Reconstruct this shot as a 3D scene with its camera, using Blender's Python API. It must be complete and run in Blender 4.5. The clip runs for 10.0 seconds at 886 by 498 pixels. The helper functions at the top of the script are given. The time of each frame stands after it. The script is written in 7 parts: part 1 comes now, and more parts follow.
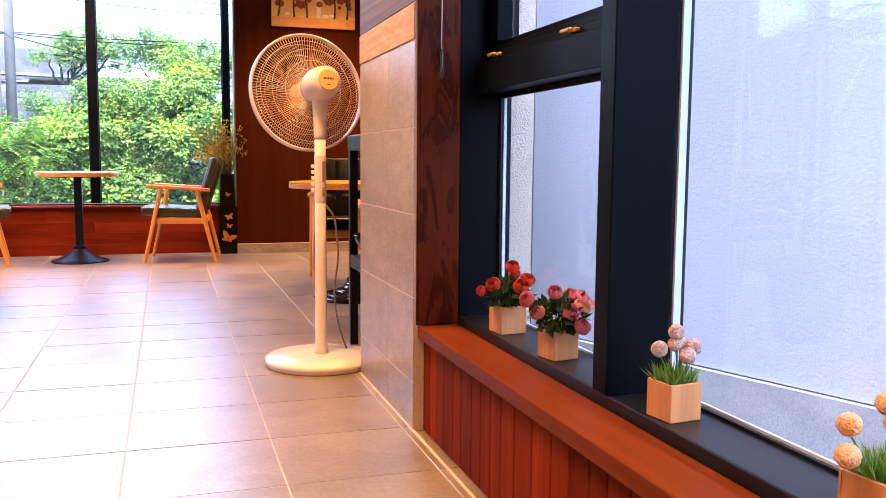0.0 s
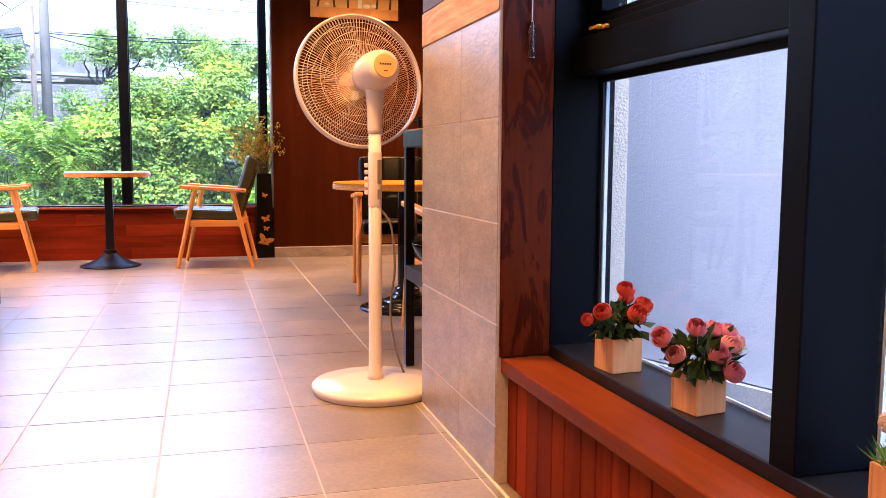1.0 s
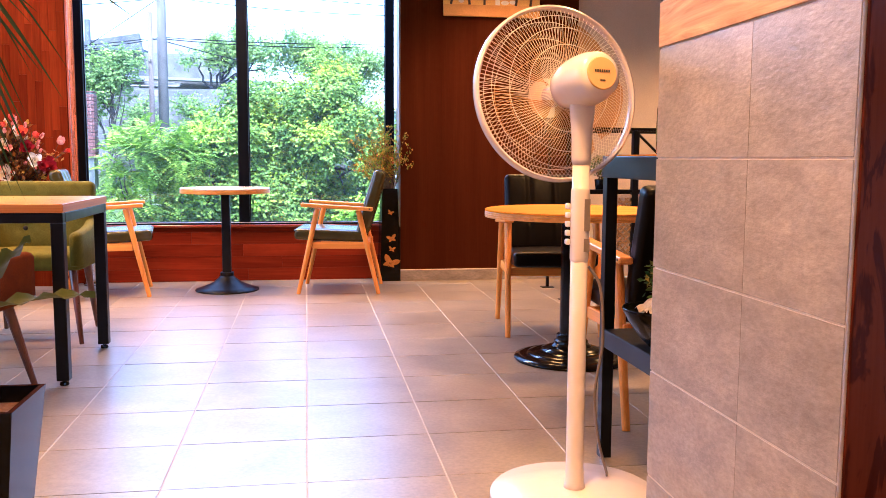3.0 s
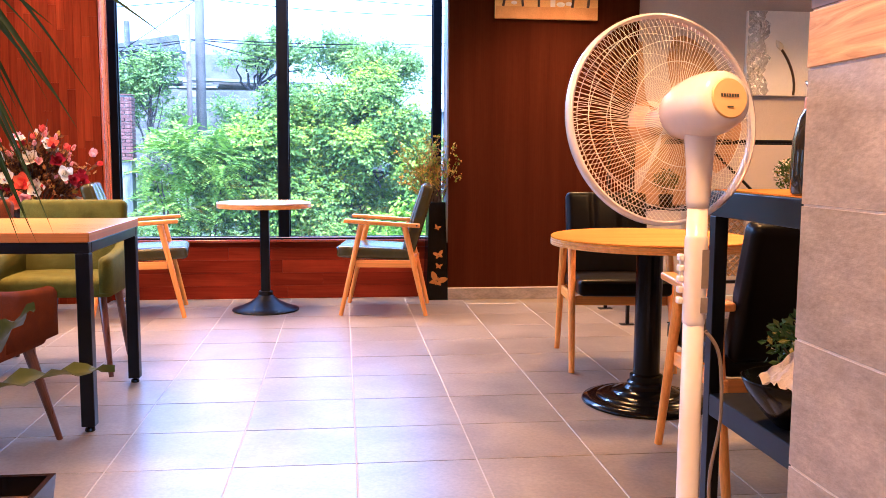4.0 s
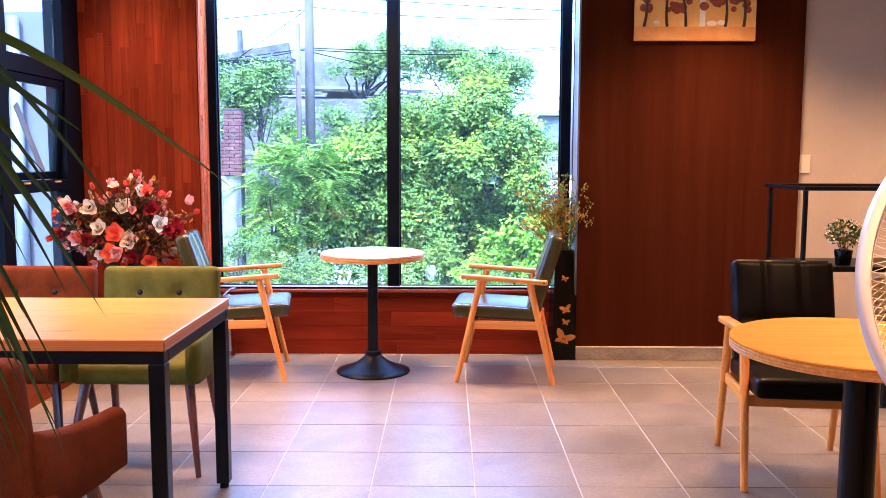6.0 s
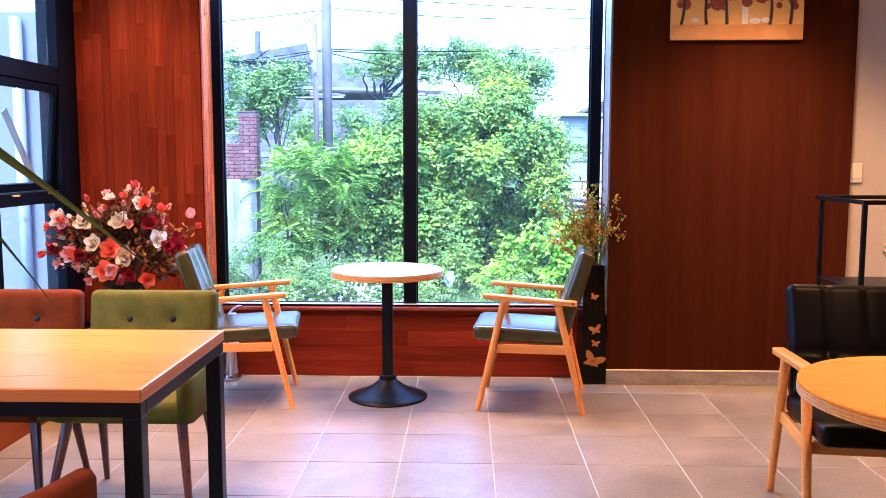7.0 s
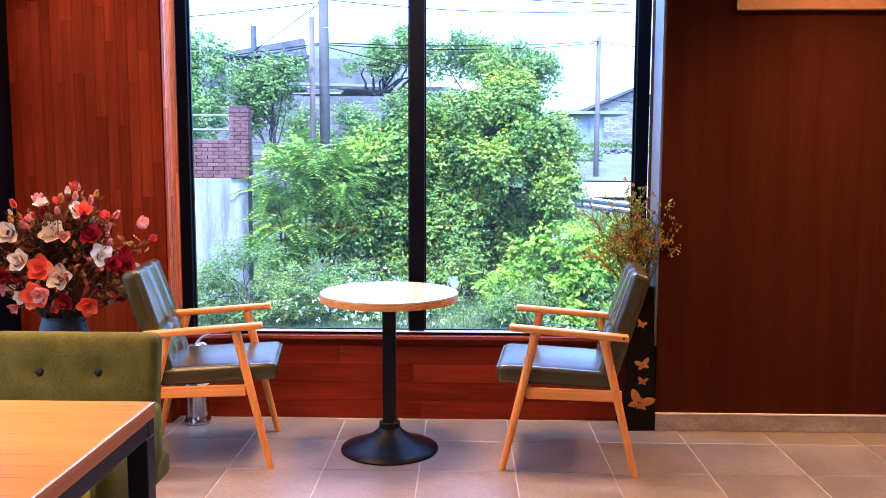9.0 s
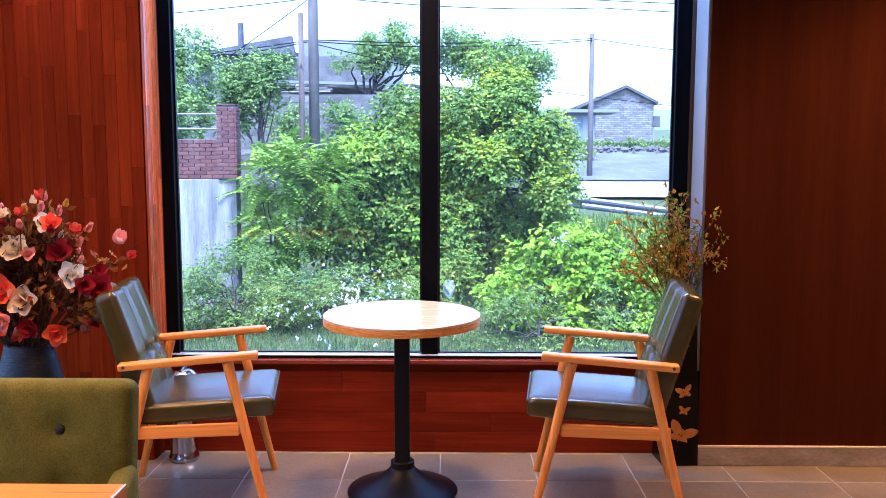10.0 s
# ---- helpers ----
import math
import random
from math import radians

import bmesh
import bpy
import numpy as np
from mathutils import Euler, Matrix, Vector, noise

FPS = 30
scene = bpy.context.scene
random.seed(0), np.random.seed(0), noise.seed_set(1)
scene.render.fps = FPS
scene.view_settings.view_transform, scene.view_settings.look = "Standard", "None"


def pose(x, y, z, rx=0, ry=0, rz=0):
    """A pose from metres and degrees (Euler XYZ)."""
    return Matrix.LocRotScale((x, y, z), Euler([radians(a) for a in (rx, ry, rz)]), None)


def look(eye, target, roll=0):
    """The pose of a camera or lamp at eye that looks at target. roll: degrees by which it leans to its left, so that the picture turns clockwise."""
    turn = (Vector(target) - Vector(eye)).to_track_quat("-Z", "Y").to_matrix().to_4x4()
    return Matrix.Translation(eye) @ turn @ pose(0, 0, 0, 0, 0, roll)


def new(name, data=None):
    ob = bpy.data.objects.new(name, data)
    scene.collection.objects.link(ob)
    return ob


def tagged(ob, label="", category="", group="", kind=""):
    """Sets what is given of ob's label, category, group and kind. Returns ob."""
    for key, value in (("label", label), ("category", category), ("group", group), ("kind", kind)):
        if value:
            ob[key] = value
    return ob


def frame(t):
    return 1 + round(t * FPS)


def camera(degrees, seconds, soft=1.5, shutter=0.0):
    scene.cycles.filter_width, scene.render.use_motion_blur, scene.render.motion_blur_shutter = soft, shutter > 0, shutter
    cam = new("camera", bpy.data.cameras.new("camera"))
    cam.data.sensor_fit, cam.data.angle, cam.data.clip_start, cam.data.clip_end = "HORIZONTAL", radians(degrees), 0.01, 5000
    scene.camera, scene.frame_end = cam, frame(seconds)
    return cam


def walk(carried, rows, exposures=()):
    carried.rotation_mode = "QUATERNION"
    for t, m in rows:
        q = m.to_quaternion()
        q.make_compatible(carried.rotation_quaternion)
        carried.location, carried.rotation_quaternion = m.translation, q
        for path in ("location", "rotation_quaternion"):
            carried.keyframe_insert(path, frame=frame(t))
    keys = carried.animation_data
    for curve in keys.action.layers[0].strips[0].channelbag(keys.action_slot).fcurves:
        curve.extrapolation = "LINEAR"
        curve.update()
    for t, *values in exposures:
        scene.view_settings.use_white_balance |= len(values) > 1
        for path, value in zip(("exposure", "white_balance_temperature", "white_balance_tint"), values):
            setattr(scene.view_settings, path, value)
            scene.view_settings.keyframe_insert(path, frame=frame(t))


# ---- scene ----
cam = camera(54.4, 10.0, soft=0.5)
PATH = [
    (0, (-0.617, -7.964, 0.846), (-0.011, -6.069, 0.643), 0.5),
    (0.5, (-0.586, -7.711, 0.855), (0.0, -5.809, 0.65), 0.4),
    (1, (-0.617, -7.479, 0.843), (-0.081, -5.564, 0.636), 0.3),
    (1.5, (-0.668, -7.268, 0.85), (-0.151, -5.347, 0.646), 0.4),
    (2, (-0.7, -7.065, 0.86), (-0.203, -5.138, 0.654), 0.3),
    (2.5, (-0.721, -6.863, 0.905), (-0.313, -4.916, 0.7), 0.4),
    (3, (-0.741, -6.654, 0.943), (-0.43, -4.689, 0.736), 0.3),
    (4.5, (-0.805, -6.078, 1.093), (-0.629, -4.097, 0.883), 0.3),
    (5, (-0.8, -5.929, 1.161), (-0.723, -3.942, 0.951), 0.1),
    (5.5, (-0.839, -5.729, 1.247), (-0.822, -3.74, 1.035), 0.1),
    (7, (-0.877, -5.133, 1.355), (-0.928, -3.145, 1.144), 0.1),
    (7.5, (-0.902, -4.929, 1.366), (-0.986, -2.941, 1.156), 0.0),
    (8, (-0.962, -4.69, 1.365), (-1.043, -2.702, 1.156), 0.0),
    (8.5, (-0.953, -4.448, 1.339), (-1.023, -2.46, 1.13), 0.1),
    (9, (-0.976, -4.199, 1.344), (-1.024, -2.211, 1.13), 0.2),
    (9.5, (-1.033, -3.946, 1.348), (-1.075, -1.958, 1.13), 0.2),
    (10, (-1.115, -3.729, 1.362), (-1.135, -1.741, 1.145), 0.1),
]
EXPOSURES = [(0, 3.27, 5100, 20), (2.0, 3.33, 4900, 19), (4.5, 3.46, 4300, 18), (5.5, 3.30, 4300, 18), (7.0, 3.28, 4250, 20), (8.5, 3.01, 4300, 22), (10, 2.54, 4500, 23)]
walk(cam, [(t, look(eye, target, roll)) for t, eye, target, roll in PATH], EXPOSURES)

SKY_STRENGTH, SUN_STRENGTH = 0.15, 1.6
LAMP_POWER, LAMP_GLOW = 120.0, 8.0
DOWNLIGHTS = [(0.75, -0.70, 0.52), (0.8, -3.0, 0.42), (2.4, -1.1, 0.55), (-1.25, -0.30, 0.55), (-0.45, -5.05, 0.52), (-1.3, -5.6, 0.24), (-0.7, -7.0, 0.20), (-0.7, -8.8, 0.72), (-2.45, -1.35, 0.40), (-2.78, -0.42, 0.13), (-2.3, -2.3, 0.42), (-2.3, -4.0, 0.15)]

# world and daylight: a bright overcast sky with a soft, high sun
world = bpy.data.worlds.new("world")
scene.world = world
world.use_nodes = True
wn, wl = world.node_tree.nodes, world.node_tree.links
wn.clear()
sky = wn.new("ShaderNodeTexSky")
sky.sky_type = 'NISHITA'
sky.sun_disc = False
sky.sun_elevation = radians(64)
sky.sun_rotation = radians(192)
sky.air_density = 1.0
sky.dust_density = 2.5
sky.ozone_density = 1.0
wbg = wn.new("ShaderNodeBackground")
wbg.inputs["Strength"].default_value = SKY_STRENGTH
wout = wn.new("ShaderNodeOutputWorld")
whs = wn.new("ShaderNodeHueSaturation")
whs.inputs["Saturation"].default_value = 0.85
wl.new(sky.outputs[0], whs.inputs["Color"])
wl.new(whs.outputs[0], wbg.inputs["Color"])
wl.new(wbg.outputs[0], wout.inputs["Surface"])

sun_data = bpy.data.lights.new("sun", 'SUN')
sun_data.energy = SUN_STRENGTH
sun_data.angle = radians(10)
sun_data.color = (1.0, 0.95, 0.88)
sun = new("sun", sun_data)
sun.matrix_world = look((-5, -9, 16), (-5 + math.sin(radians(12)) * 5, -9 + math.cos(radians(12)) * 5, 16 - 10.0))

# added unseen fill lamp at the big window's head, boosting the sky's light indoors
sky_fill_data = bpy.data.lights.new("window_sky_fill", 'AREA')
sky_fill_data.shape = 'RECTANGLE'
sky_fill_data.size, sky_fill_data.size_y = 2.3, 0.12
sky_fill_data.energy = 9.0
sky_fill_data.color = (0.72, 0.86, 1.0)
sky_fill = new("window_sky_fill", sky_fill_data)
sky_fill.matrix_world = look((-1.24, 0.09, 2.50), (-1.24, -1.1, 0.6))

# ---- materials ----
def nodes_of(name):
    m = bpy.data.materials.new(name)
    m.use_nodes = True
    nt = m.node_tree
    nt.nodes.clear()
    out = nt.nodes.new("ShaderNodeOutputMaterial")
    b = nt.nodes.new("ShaderNodeBsdfPrincipled")
    nt.links.new(b.outputs[0], out.inputs["Surface"])
    return m, nt, b, out


def coords(nt, scale=(1, 1, 1), shift=True):
    """Object coordinates in metres, stretched, and shifted by the object's random number."""
    tc = nt.nodes.new("ShaderNodeTexCoord")
    mp = nt.nodes.new("ShaderNodeMapping")
    mp.inputs["Scale"].default_value = scale
    nt.links.new(tc.outputs["Object"], mp.inputs["Vector"])
    if shift:
        info = nt.nodes.new("ShaderNodeObjectInfo")
        mul = nt.nodes.new("ShaderNodeMath")
        mul.operation = 'MULTIPLY'
        mul.inputs[1].default_value = 37.0
        nt.links.new(info.outputs["Random"], mul.inputs[0])
        nt.links.new(mul.outputs[0], mp.inputs["Location"])
    return mp.outputs["Vector"]


def noise_node(nt, vec, scale, detail=4.0, rough=0.55, distort=0.0):
    n = nt.nodes.new("ShaderNodeTexNoise")
    n.inputs["Scale"].default_value = scale
    n.inputs["Detail"].default_value = detail
    n.inputs["Roughness"].default_value = rough
    n.inputs["Distortion"].default_value = distort
    nt.links.new(vec, n.inputs["Vector"])
    return n.outputs["Fac"]


def ramp(nt, fac, stops):
    r = nt.nodes.new("ShaderNodeValToRGB")
    e = r.color_ramp.elements
    while len(e) < len(stops):
        e.new(0.5)
    for k, (p, c) in zip(e, stops):
        k.position = p
        k.color = (*c, 1) if len(c) == 3 else c
    nt.links.new(fac, r.inputs["Fac"])
    return r.outputs["Color"]


def mixed(nt, a, b, fac=0.5, mode='MIX'):
    x = nt.nodes.new("ShaderNodeMix")
    x.data_type = 'RGBA'
    x.blend_type = mode
    for k, v in ((6, a), (7, b), (0, fac)):
        if isinstance(v, (int, float)):
            x.inputs[k].default_value = v
        elif isinstance(v, tuple):
            x.inputs[k].default_value = (*v, 1)
        else:
            nt.links.new(v, x.inputs[k])
    return x.outputs[2]


def grey(v):
    return (v, v, v)


def vary_value(nt, col, source, amount):
    """Lightens or darkens a colour by a 0-1 number per piece."""
    mr = nt.nodes.new("ShaderNodeMapRange")
    mr.inputs["To Min"].default_value = 1 - amount
    mr.inputs["To Max"].default_value = 1 + amount
    nt.links.new(source, mr.inputs["Value"])
    hs = nt.nodes.new("ShaderNodeHueSaturation")
    nt.links.new(mr.outputs[0], hs.inputs["Value"])
    nt.links.new(col, hs.inputs["Color"])
    return hs.outputs["Color"]


def surf(name, c1, c2, rough=0.5, scale=3.0, fine=60.0, metal=0.0, bump=0.1, bump_dist=0.002, coat=0.0,
         stretch=(1, 1, 1), rand=0.0, rough_var=0.12, fine_mix=0.25, spec=0.5, sheen=0.0, shift=True, coat_rough=0.12):
    """A plain real surface: blotches between two colours, fine grain, uneven gloss and fine relief."""
    m, nt, b, out = nodes_of(name)
    v = coords(nt, stretch, shift)
    big = noise_node(nt, v, scale, 5.0, 0.6, 0.4)
    small = noise_node(nt, v, fine, 3.0, 0.6)
    col = ramp(nt, big, [(0.3, c1), (0.7, c2)])
    col = mixed(nt, col, ramp(nt, small, [(0.3, grey(0.55)), (0.7, grey(1.25))]), fine_mix, 'MULTIPLY')
    if rand:
        info = nt.nodes.new("ShaderNodeObjectInfo")
        col = vary_value(nt, col, info.outputs["Random"], rand)
    nt.links.new(col, b.inputs["Base Color"])
    rr = nt.nodes.new("ShaderNodeMapRange")
    rr.inputs["To Min"].default_value = max(0.02, rough - rough_var)
    rr.inputs["To Max"].default_value = min(1.0, rough + rough_var)
    nt.links.new(big, rr.inputs["Value"])
    nt.links.new(rr.outputs[0], b.inputs["Roughness"])
    b.inputs["Metallic"].default_value = metal
    b.inputs["Coat Weight"].default_value = coat
    b.inputs["Coat Roughness"].default_value = coat_rough
    b.inputs["Specular IOR Level"].default_value = spec
    b.inputs["Sheen Weight"].default_value = sheen
    if bump:
        bn = nt.nodes.new("ShaderNodeBump")
        bn.inputs["Strength"].default_value = bump
        bn.inputs["Distance"].default_value = bump_dist
        nt.links.new(small, bn.inputs["Height"])
        nt.links.new(bn.outputs[0], b.inputs["Normal"])
    return m


def wood(name, dark, light, axis, rough=0.4, rand=0.25, rings=9.0, fibre=130.0, coat=0.0, bump=0.15, along=0.7, spec=0.5, figure=0.9, ior=1.45, coat_rough=0.09, bands=0.0):
    """Timber with grain along one axis: growth figure, fibres and a shade of its own for each board."""
    m, nt, b, out = nodes_of(name)
    s1, s2 = [rings] * 3, [fibre] * 3
    s1["xyz".index(axis)] = along
    s2["xyz".index(axis)] = 3.0
    v1, v2 = coords(nt, s1), coords(nt, s2)
    fig = noise_node(nt, v1, 1.0, 5.0, 0.6, figure)
    fib = noise_node(nt, v2, 1.0, 3.0, 0.6)
    if bands:
        # growth rings: the figure runs through several dark and light bands
        mul = nt.nodes.new("ShaderNodeMath")
        mul.operation = 'MULTIPLY'
        mul.inputs[1].default_value = bands * 6.283
        nt.links.new(fig, mul.inputs[0])
        sine = nt.nodes.new("ShaderNodeMath")
        sine.operation = 'SINE'
        nt.links.new(mul.outputs[0], sine.inputs[0])
        half_wave = nt.nodes.new("ShaderNodeMapRange")
        half_wave.inputs["From Min"].default_value = -1.0
        half_wave.inputs["From Max"].default_value = 0.1
        half_wave.inputs["To Min"].default_value = 0.2
        half_wave.inputs["To Max"].default_value = 0.8
        nt.links.new(sine.outputs[0], half_wave.inputs["Value"])
        fig = half_wave.outputs[0]
    mid = tuple((a + c) / 2 for a, c in zip(dark, light))
    col = ramp(nt, fig, [(0.28, dark), (0.5, mid), (0.72, light)])
    col = mixed(nt, col, ramp(nt, fib, [(0.3, grey(0.5)), (0.7, grey(1.2))]), 0.35, 'MULTIPLY')
    info = nt.nodes.new("ShaderNodeObjectInfo")
    if rand:
        col = vary_value(nt, col, info.outputs["Random"], rand)
    nt.links.new(col, b.inputs["Base Color"])
    rr = nt.nodes.new("ShaderNodeMapRange")
    rr.inputs["To Min"].default_value = max(0.05, rough - 0.1)
    rr.inputs["To Max"].default_value = rough + 0.12
    nt.links.new(fib, rr.inputs["Value"])
    nt.links.new(rr.outputs[0], b.inputs["Roughness"])
    b.inputs["Coat Weight"].default_value = coat
    b.inputs["Coat Roughness"].default_value = coat_rough
    b.inputs["IOR"].default_value = ior
    b.inputs["Specular IOR Level"].default_value = spec
    bn = nt.nodes.new("ShaderNodeBump")
    bn.inputs["Strength"].default_value = bump
    bn.inputs["Distance"].default_value = 0.001
    nt.links.new(fib, bn.inputs["Height"])
    nt.links.new(bn.outputs[0], b.inputs["Normal"])
    return m


def leafy(name, stops, translucent=0.35, rough=0.5):
    """Leaves: each one takes its own shade; light comes partly through them."""
    m, nt, b, out = nodes_of(name)
    geo = nt.nodes.new("ShaderNodeNewGeometry")
    col = ramp(nt, geo.outputs["Random Per Island"], stops)
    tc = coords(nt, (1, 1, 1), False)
    # bluish dark and warm bright blotches put clump light and shade into the colour
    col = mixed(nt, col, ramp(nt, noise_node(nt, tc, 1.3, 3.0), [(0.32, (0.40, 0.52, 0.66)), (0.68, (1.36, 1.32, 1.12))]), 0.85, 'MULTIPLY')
    nt.links.new(col, b.inputs["Base Color"])
    b.inputs["Roughness"].default_value = rough
    b.inputs["Specular IOR Level"].default_value = 0.12
    tr = nt.nodes.new("ShaderNodeBsdfTranslucent")
    nt.links.new(col, tr.inputs["Color"])
    mx = nt.nodes.new("ShaderNodeMixShader")
    mx.inputs[0].default_value = translucent
    nt.links.new(b.outputs[0], mx.inputs[1])
    nt.links.new(tr.outputs[0], mx.inputs[2])
    nt.links.new(mx.outputs[0], out.inputs["Surface"])
    return m


def glass_mat(name, tint=(1, 1, 1), rough=0.0, thin=True, dust_haze=0.0):
    """A window pane: mostly clear with a Fresnel reflection; or solid glass."""
    m, nt, b, out = nodes_of(name)
    if not thin:
        b.inputs["Base Color"].default_value = (*tint, 1)
        b.inputs["Transmission Weight"].default_value = 1.0
        b.inputs["Roughness"].default_value = rough
        b.inputs["IOR"].default_value = 1.45
        return m
    tr = nt.nodes.new("ShaderNodeBsdfTransparent")
    tr.inputs["Color"].default_value = (*tint, 1)
    gl = nt.nodes.new("ShaderNodeBsdfGlossy")
    gl.inputs["Roughness"].default_value = rough
    lw = nt.nodes.new("ShaderNodeLayerWeight")
    pw = nt.nodes.new("ShaderNodeMath")
    pw.operation = 'POWER'
    pw.inputs[1].default_value = 4.0
    nt.links.new(lw.outputs["Facing"], pw.inputs[0])
    mr = nt.nodes.new("ShaderNodeMapRange")
    mr.inputs["To Min"].default_value = 0.025
    mr.inputs["To Max"].default_value = 0.4
    nt.links.new(pw.outputs[0], mr.inputs["Value"])
    mx = nt.nodes.new("ShaderNodeMixShader")
    nt.links.new(mr.outputs[0], mx.inputs[0])
    nt.links.new(tr.outputs[0], mx.inputs[1])
    nt.links.new(gl.outputs[0], mx.inputs[2])
    nt.links.new(mx.outputs[0], out.inputs["Surface"])
    if dust_haze:
        # a film of dust that scatters a little of the daylight; it also paints in the outdoor haze
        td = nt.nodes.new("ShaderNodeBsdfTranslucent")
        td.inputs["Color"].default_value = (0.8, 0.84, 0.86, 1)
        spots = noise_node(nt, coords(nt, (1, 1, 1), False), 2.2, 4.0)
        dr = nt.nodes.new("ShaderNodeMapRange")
        dr.inputs["To Min"].default_value = dust_haze * 0.6
        dr.inputs["To Max"].default_value = dust_haze * 1.4
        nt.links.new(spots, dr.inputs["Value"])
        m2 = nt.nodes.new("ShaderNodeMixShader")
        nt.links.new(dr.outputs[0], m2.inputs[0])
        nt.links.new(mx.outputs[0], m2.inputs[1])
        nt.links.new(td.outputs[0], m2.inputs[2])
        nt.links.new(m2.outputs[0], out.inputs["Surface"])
    return m


def glow(name, col, strength):
    m, nt, b, out = nodes_of(name)
    b.inputs["Base Color"].default_value = (*col, 1)
    b.inputs["Emission Color"].default_value = (*col, 1)
    b.inputs["Emission Strength"].default_value = strength
    return m


def coursed_stone(name, c1, c2, joint):
    """Courses of squared stones on a wall that faces along y."""
    m, nt, b, out = nodes_of(name)
    tc = nt.nodes.new("ShaderNodeTexCoord")
    sep = nt.nodes.new("ShaderNodeSeparateXYZ")
    com = nt.nodes.new("ShaderNodeCombineXYZ")
    nt.links.new(tc.outputs["Object"], sep.inputs[0])
    nt.links.new(sep.outputs["X"], com.inputs["X"])
    nt.links.new(sep.outputs["Z"], com.inputs["Y"])
    br = nt.nodes.new("ShaderNodeTexBrick")
    nt.links.new(com.outputs[0], br.inputs["Vector"])
    br.inputs["Color1"].default_value = (*c1, 1)
    br.inputs["Color2"].default_value = (*c2, 1)
    br.inputs["Mortar"].default_value = (*joint, 1)
    br.inputs["Scale"].default_value = 1.0
    br.inputs["Brick Width"].default_value = 0.34
    br.inputs["Row Height"].default_value = 0.11
    br.inputs["Mortar Size"].default_value = 0.012
    rough = ramp(nt, noise_node(nt, tc.outputs["Object"], 5.0), [(0.3, grey(0.75)), (0.7, grey(1.2))])
    nt.links.new(mixed(nt, br.outputs["Color"], rough, 0.7, 'MULTIPLY'), b.inputs["Base Color"])
    b.inputs["Roughness"].default_value = 0.9
    return m


M = {}
M["tile"] = surf("floor_tile", (0.160, 0.125, 0.086), (0.270, 0.217, 0.158), 0.40, 3.4, 70, bump=0.35, bump_dist=0.0012, rand=0.04, rough_var=0.04, fine_mix=0.45, spec=0.45, coat=0.5, coat_rough=0.31)
M["grout"] = surf("grout", (0.40, 0.36, 0.32), (0.52, 0.48, 0.44), 0.8, 4, 120)
M["wall_tile"] = surf("wall_tile", (0.215, 0.177, 0.155), (0.37, 0.306, 0.272), 0.38, 6.0, 48, bump=0.5, bump_dist=0.0018, rand=0.06, fine_mix=0.45, stretch=(1, 1, 2.4))
M["wall_grout"] = surf("wall_grout", (0.60, 0.50, 0.43), (0.7, 0.6, 0.5), 0.8, 4, 100)
M["beige"] = surf("beige_wall", (0.44, 0.365, 0.305), (0.53, 0.445, 0.38), 0.75, 2.0, 160, bump=0.25)
M["plaster"] = surf("plaster", (0.40, 0.36, 0.31), (0.46, 0.42, 0.37), 0.8, 1.5, 120, bump=0.2)
M["ceiling"] = surf("ceiling_paint", (0.36, 0.34, 0.31), (0.42, 0.40, 0.37), 0.85, 1.5, 90)
M["veneer"] = wood("dark_veneer", (0.0400, 0.0084, 0.0013), (0.0610, 0.0140, 0.0022), 'z', 0.46, 0.0, 11, 220, figure=0.5, along=0.5, bump=0.1, spec=0.07, ior=1.12)
M["redwood_v"] = wood("redwood_upright", (0.112, 0.0113, 0.0006), (0.245, 0.0325, 0.0017), 'z', 0.40, 0.22, 8, 150, coat=0.0, spec=0.06, ior=1.15)
M["redwood_h"] = wood("redwood_level", (0.121, 0.01244, 0.001733), (0.2541, 0.03198, 0.004022), 'x', 0.38, 0.14, 8, 150, coat=0.0, spec=0.08, ior=1.15)
# lighter copy of redwood_upright: skylight on the window return is in the colour
M["redwood_skylit"] = wood("redwood_skylit", (0.288, 0.0468, 0.0108), (0.648, 0.144, 0.0288), 'z', 0.26, 0.30, 8, 150, coat=0.6, spec=0.5)
M["redwood_sill"] = wood("redwood_sill", (0.13, 0.020, 0.004), (0.27, 0.048, 0.010), 'x', 0.24, 0.1, 8, 150, coat=0.8, spec=0.5)
M["redwood_y"] = wood("redwood_ledge", (0.110, 0.0185, 0.0014), (0.225, 0.045, 0.0036), 'y', 0.34, 0.15, 13, 120, coat=0.0, figure=0.7, along=1.1, spec=0.10, ior=1.2)
M["post_wood"] = wood("post_wood", (0.042, 0.0062, 0.0012), (0.092, 0.0148, 0.0022), 'z', 0.36, 0.1, 12, 110, coat=0.0, figure=0.9, along=2.6, spec=0.3, ior=1.2, bands=5.0)
M["raw_wood"] = wood("rough_sawn_wood", (0.24, 0.115, 0.045), (0.62, 0.38, 0.18), 'y', 0.75, 0.1, 26, 90, bump=0.9, figure=1.8, along=3)
M["grey_wood"] = wood("weathered_wood", (0.05, 0.035, 0.035), (0.16, 0.11, 0.10), 'y', 0.7, 0.15, 22, 90, bump=0.6)
M["ash"] = wood("ash_wood", (0.60, 0.205, 0.014), (0.83, 0.335, 0.030), 'z', 0.38, 0.08, 22, 160, coat=0.1)
M["ash_y"] = wood("ash_wood_long", (0.60, 0.205, 0.014), (0.83, 0.335, 0.030), 'y', 0.38, 0.08, 22, 160, coat=0.1)
M["ash_x"] = wood("ash_wood_cross", (0.60, 0.205, 0.014), (0.83, 0.335, 0.030), 'x', 0.38, 0.08, 22, 160, coat=0.1)
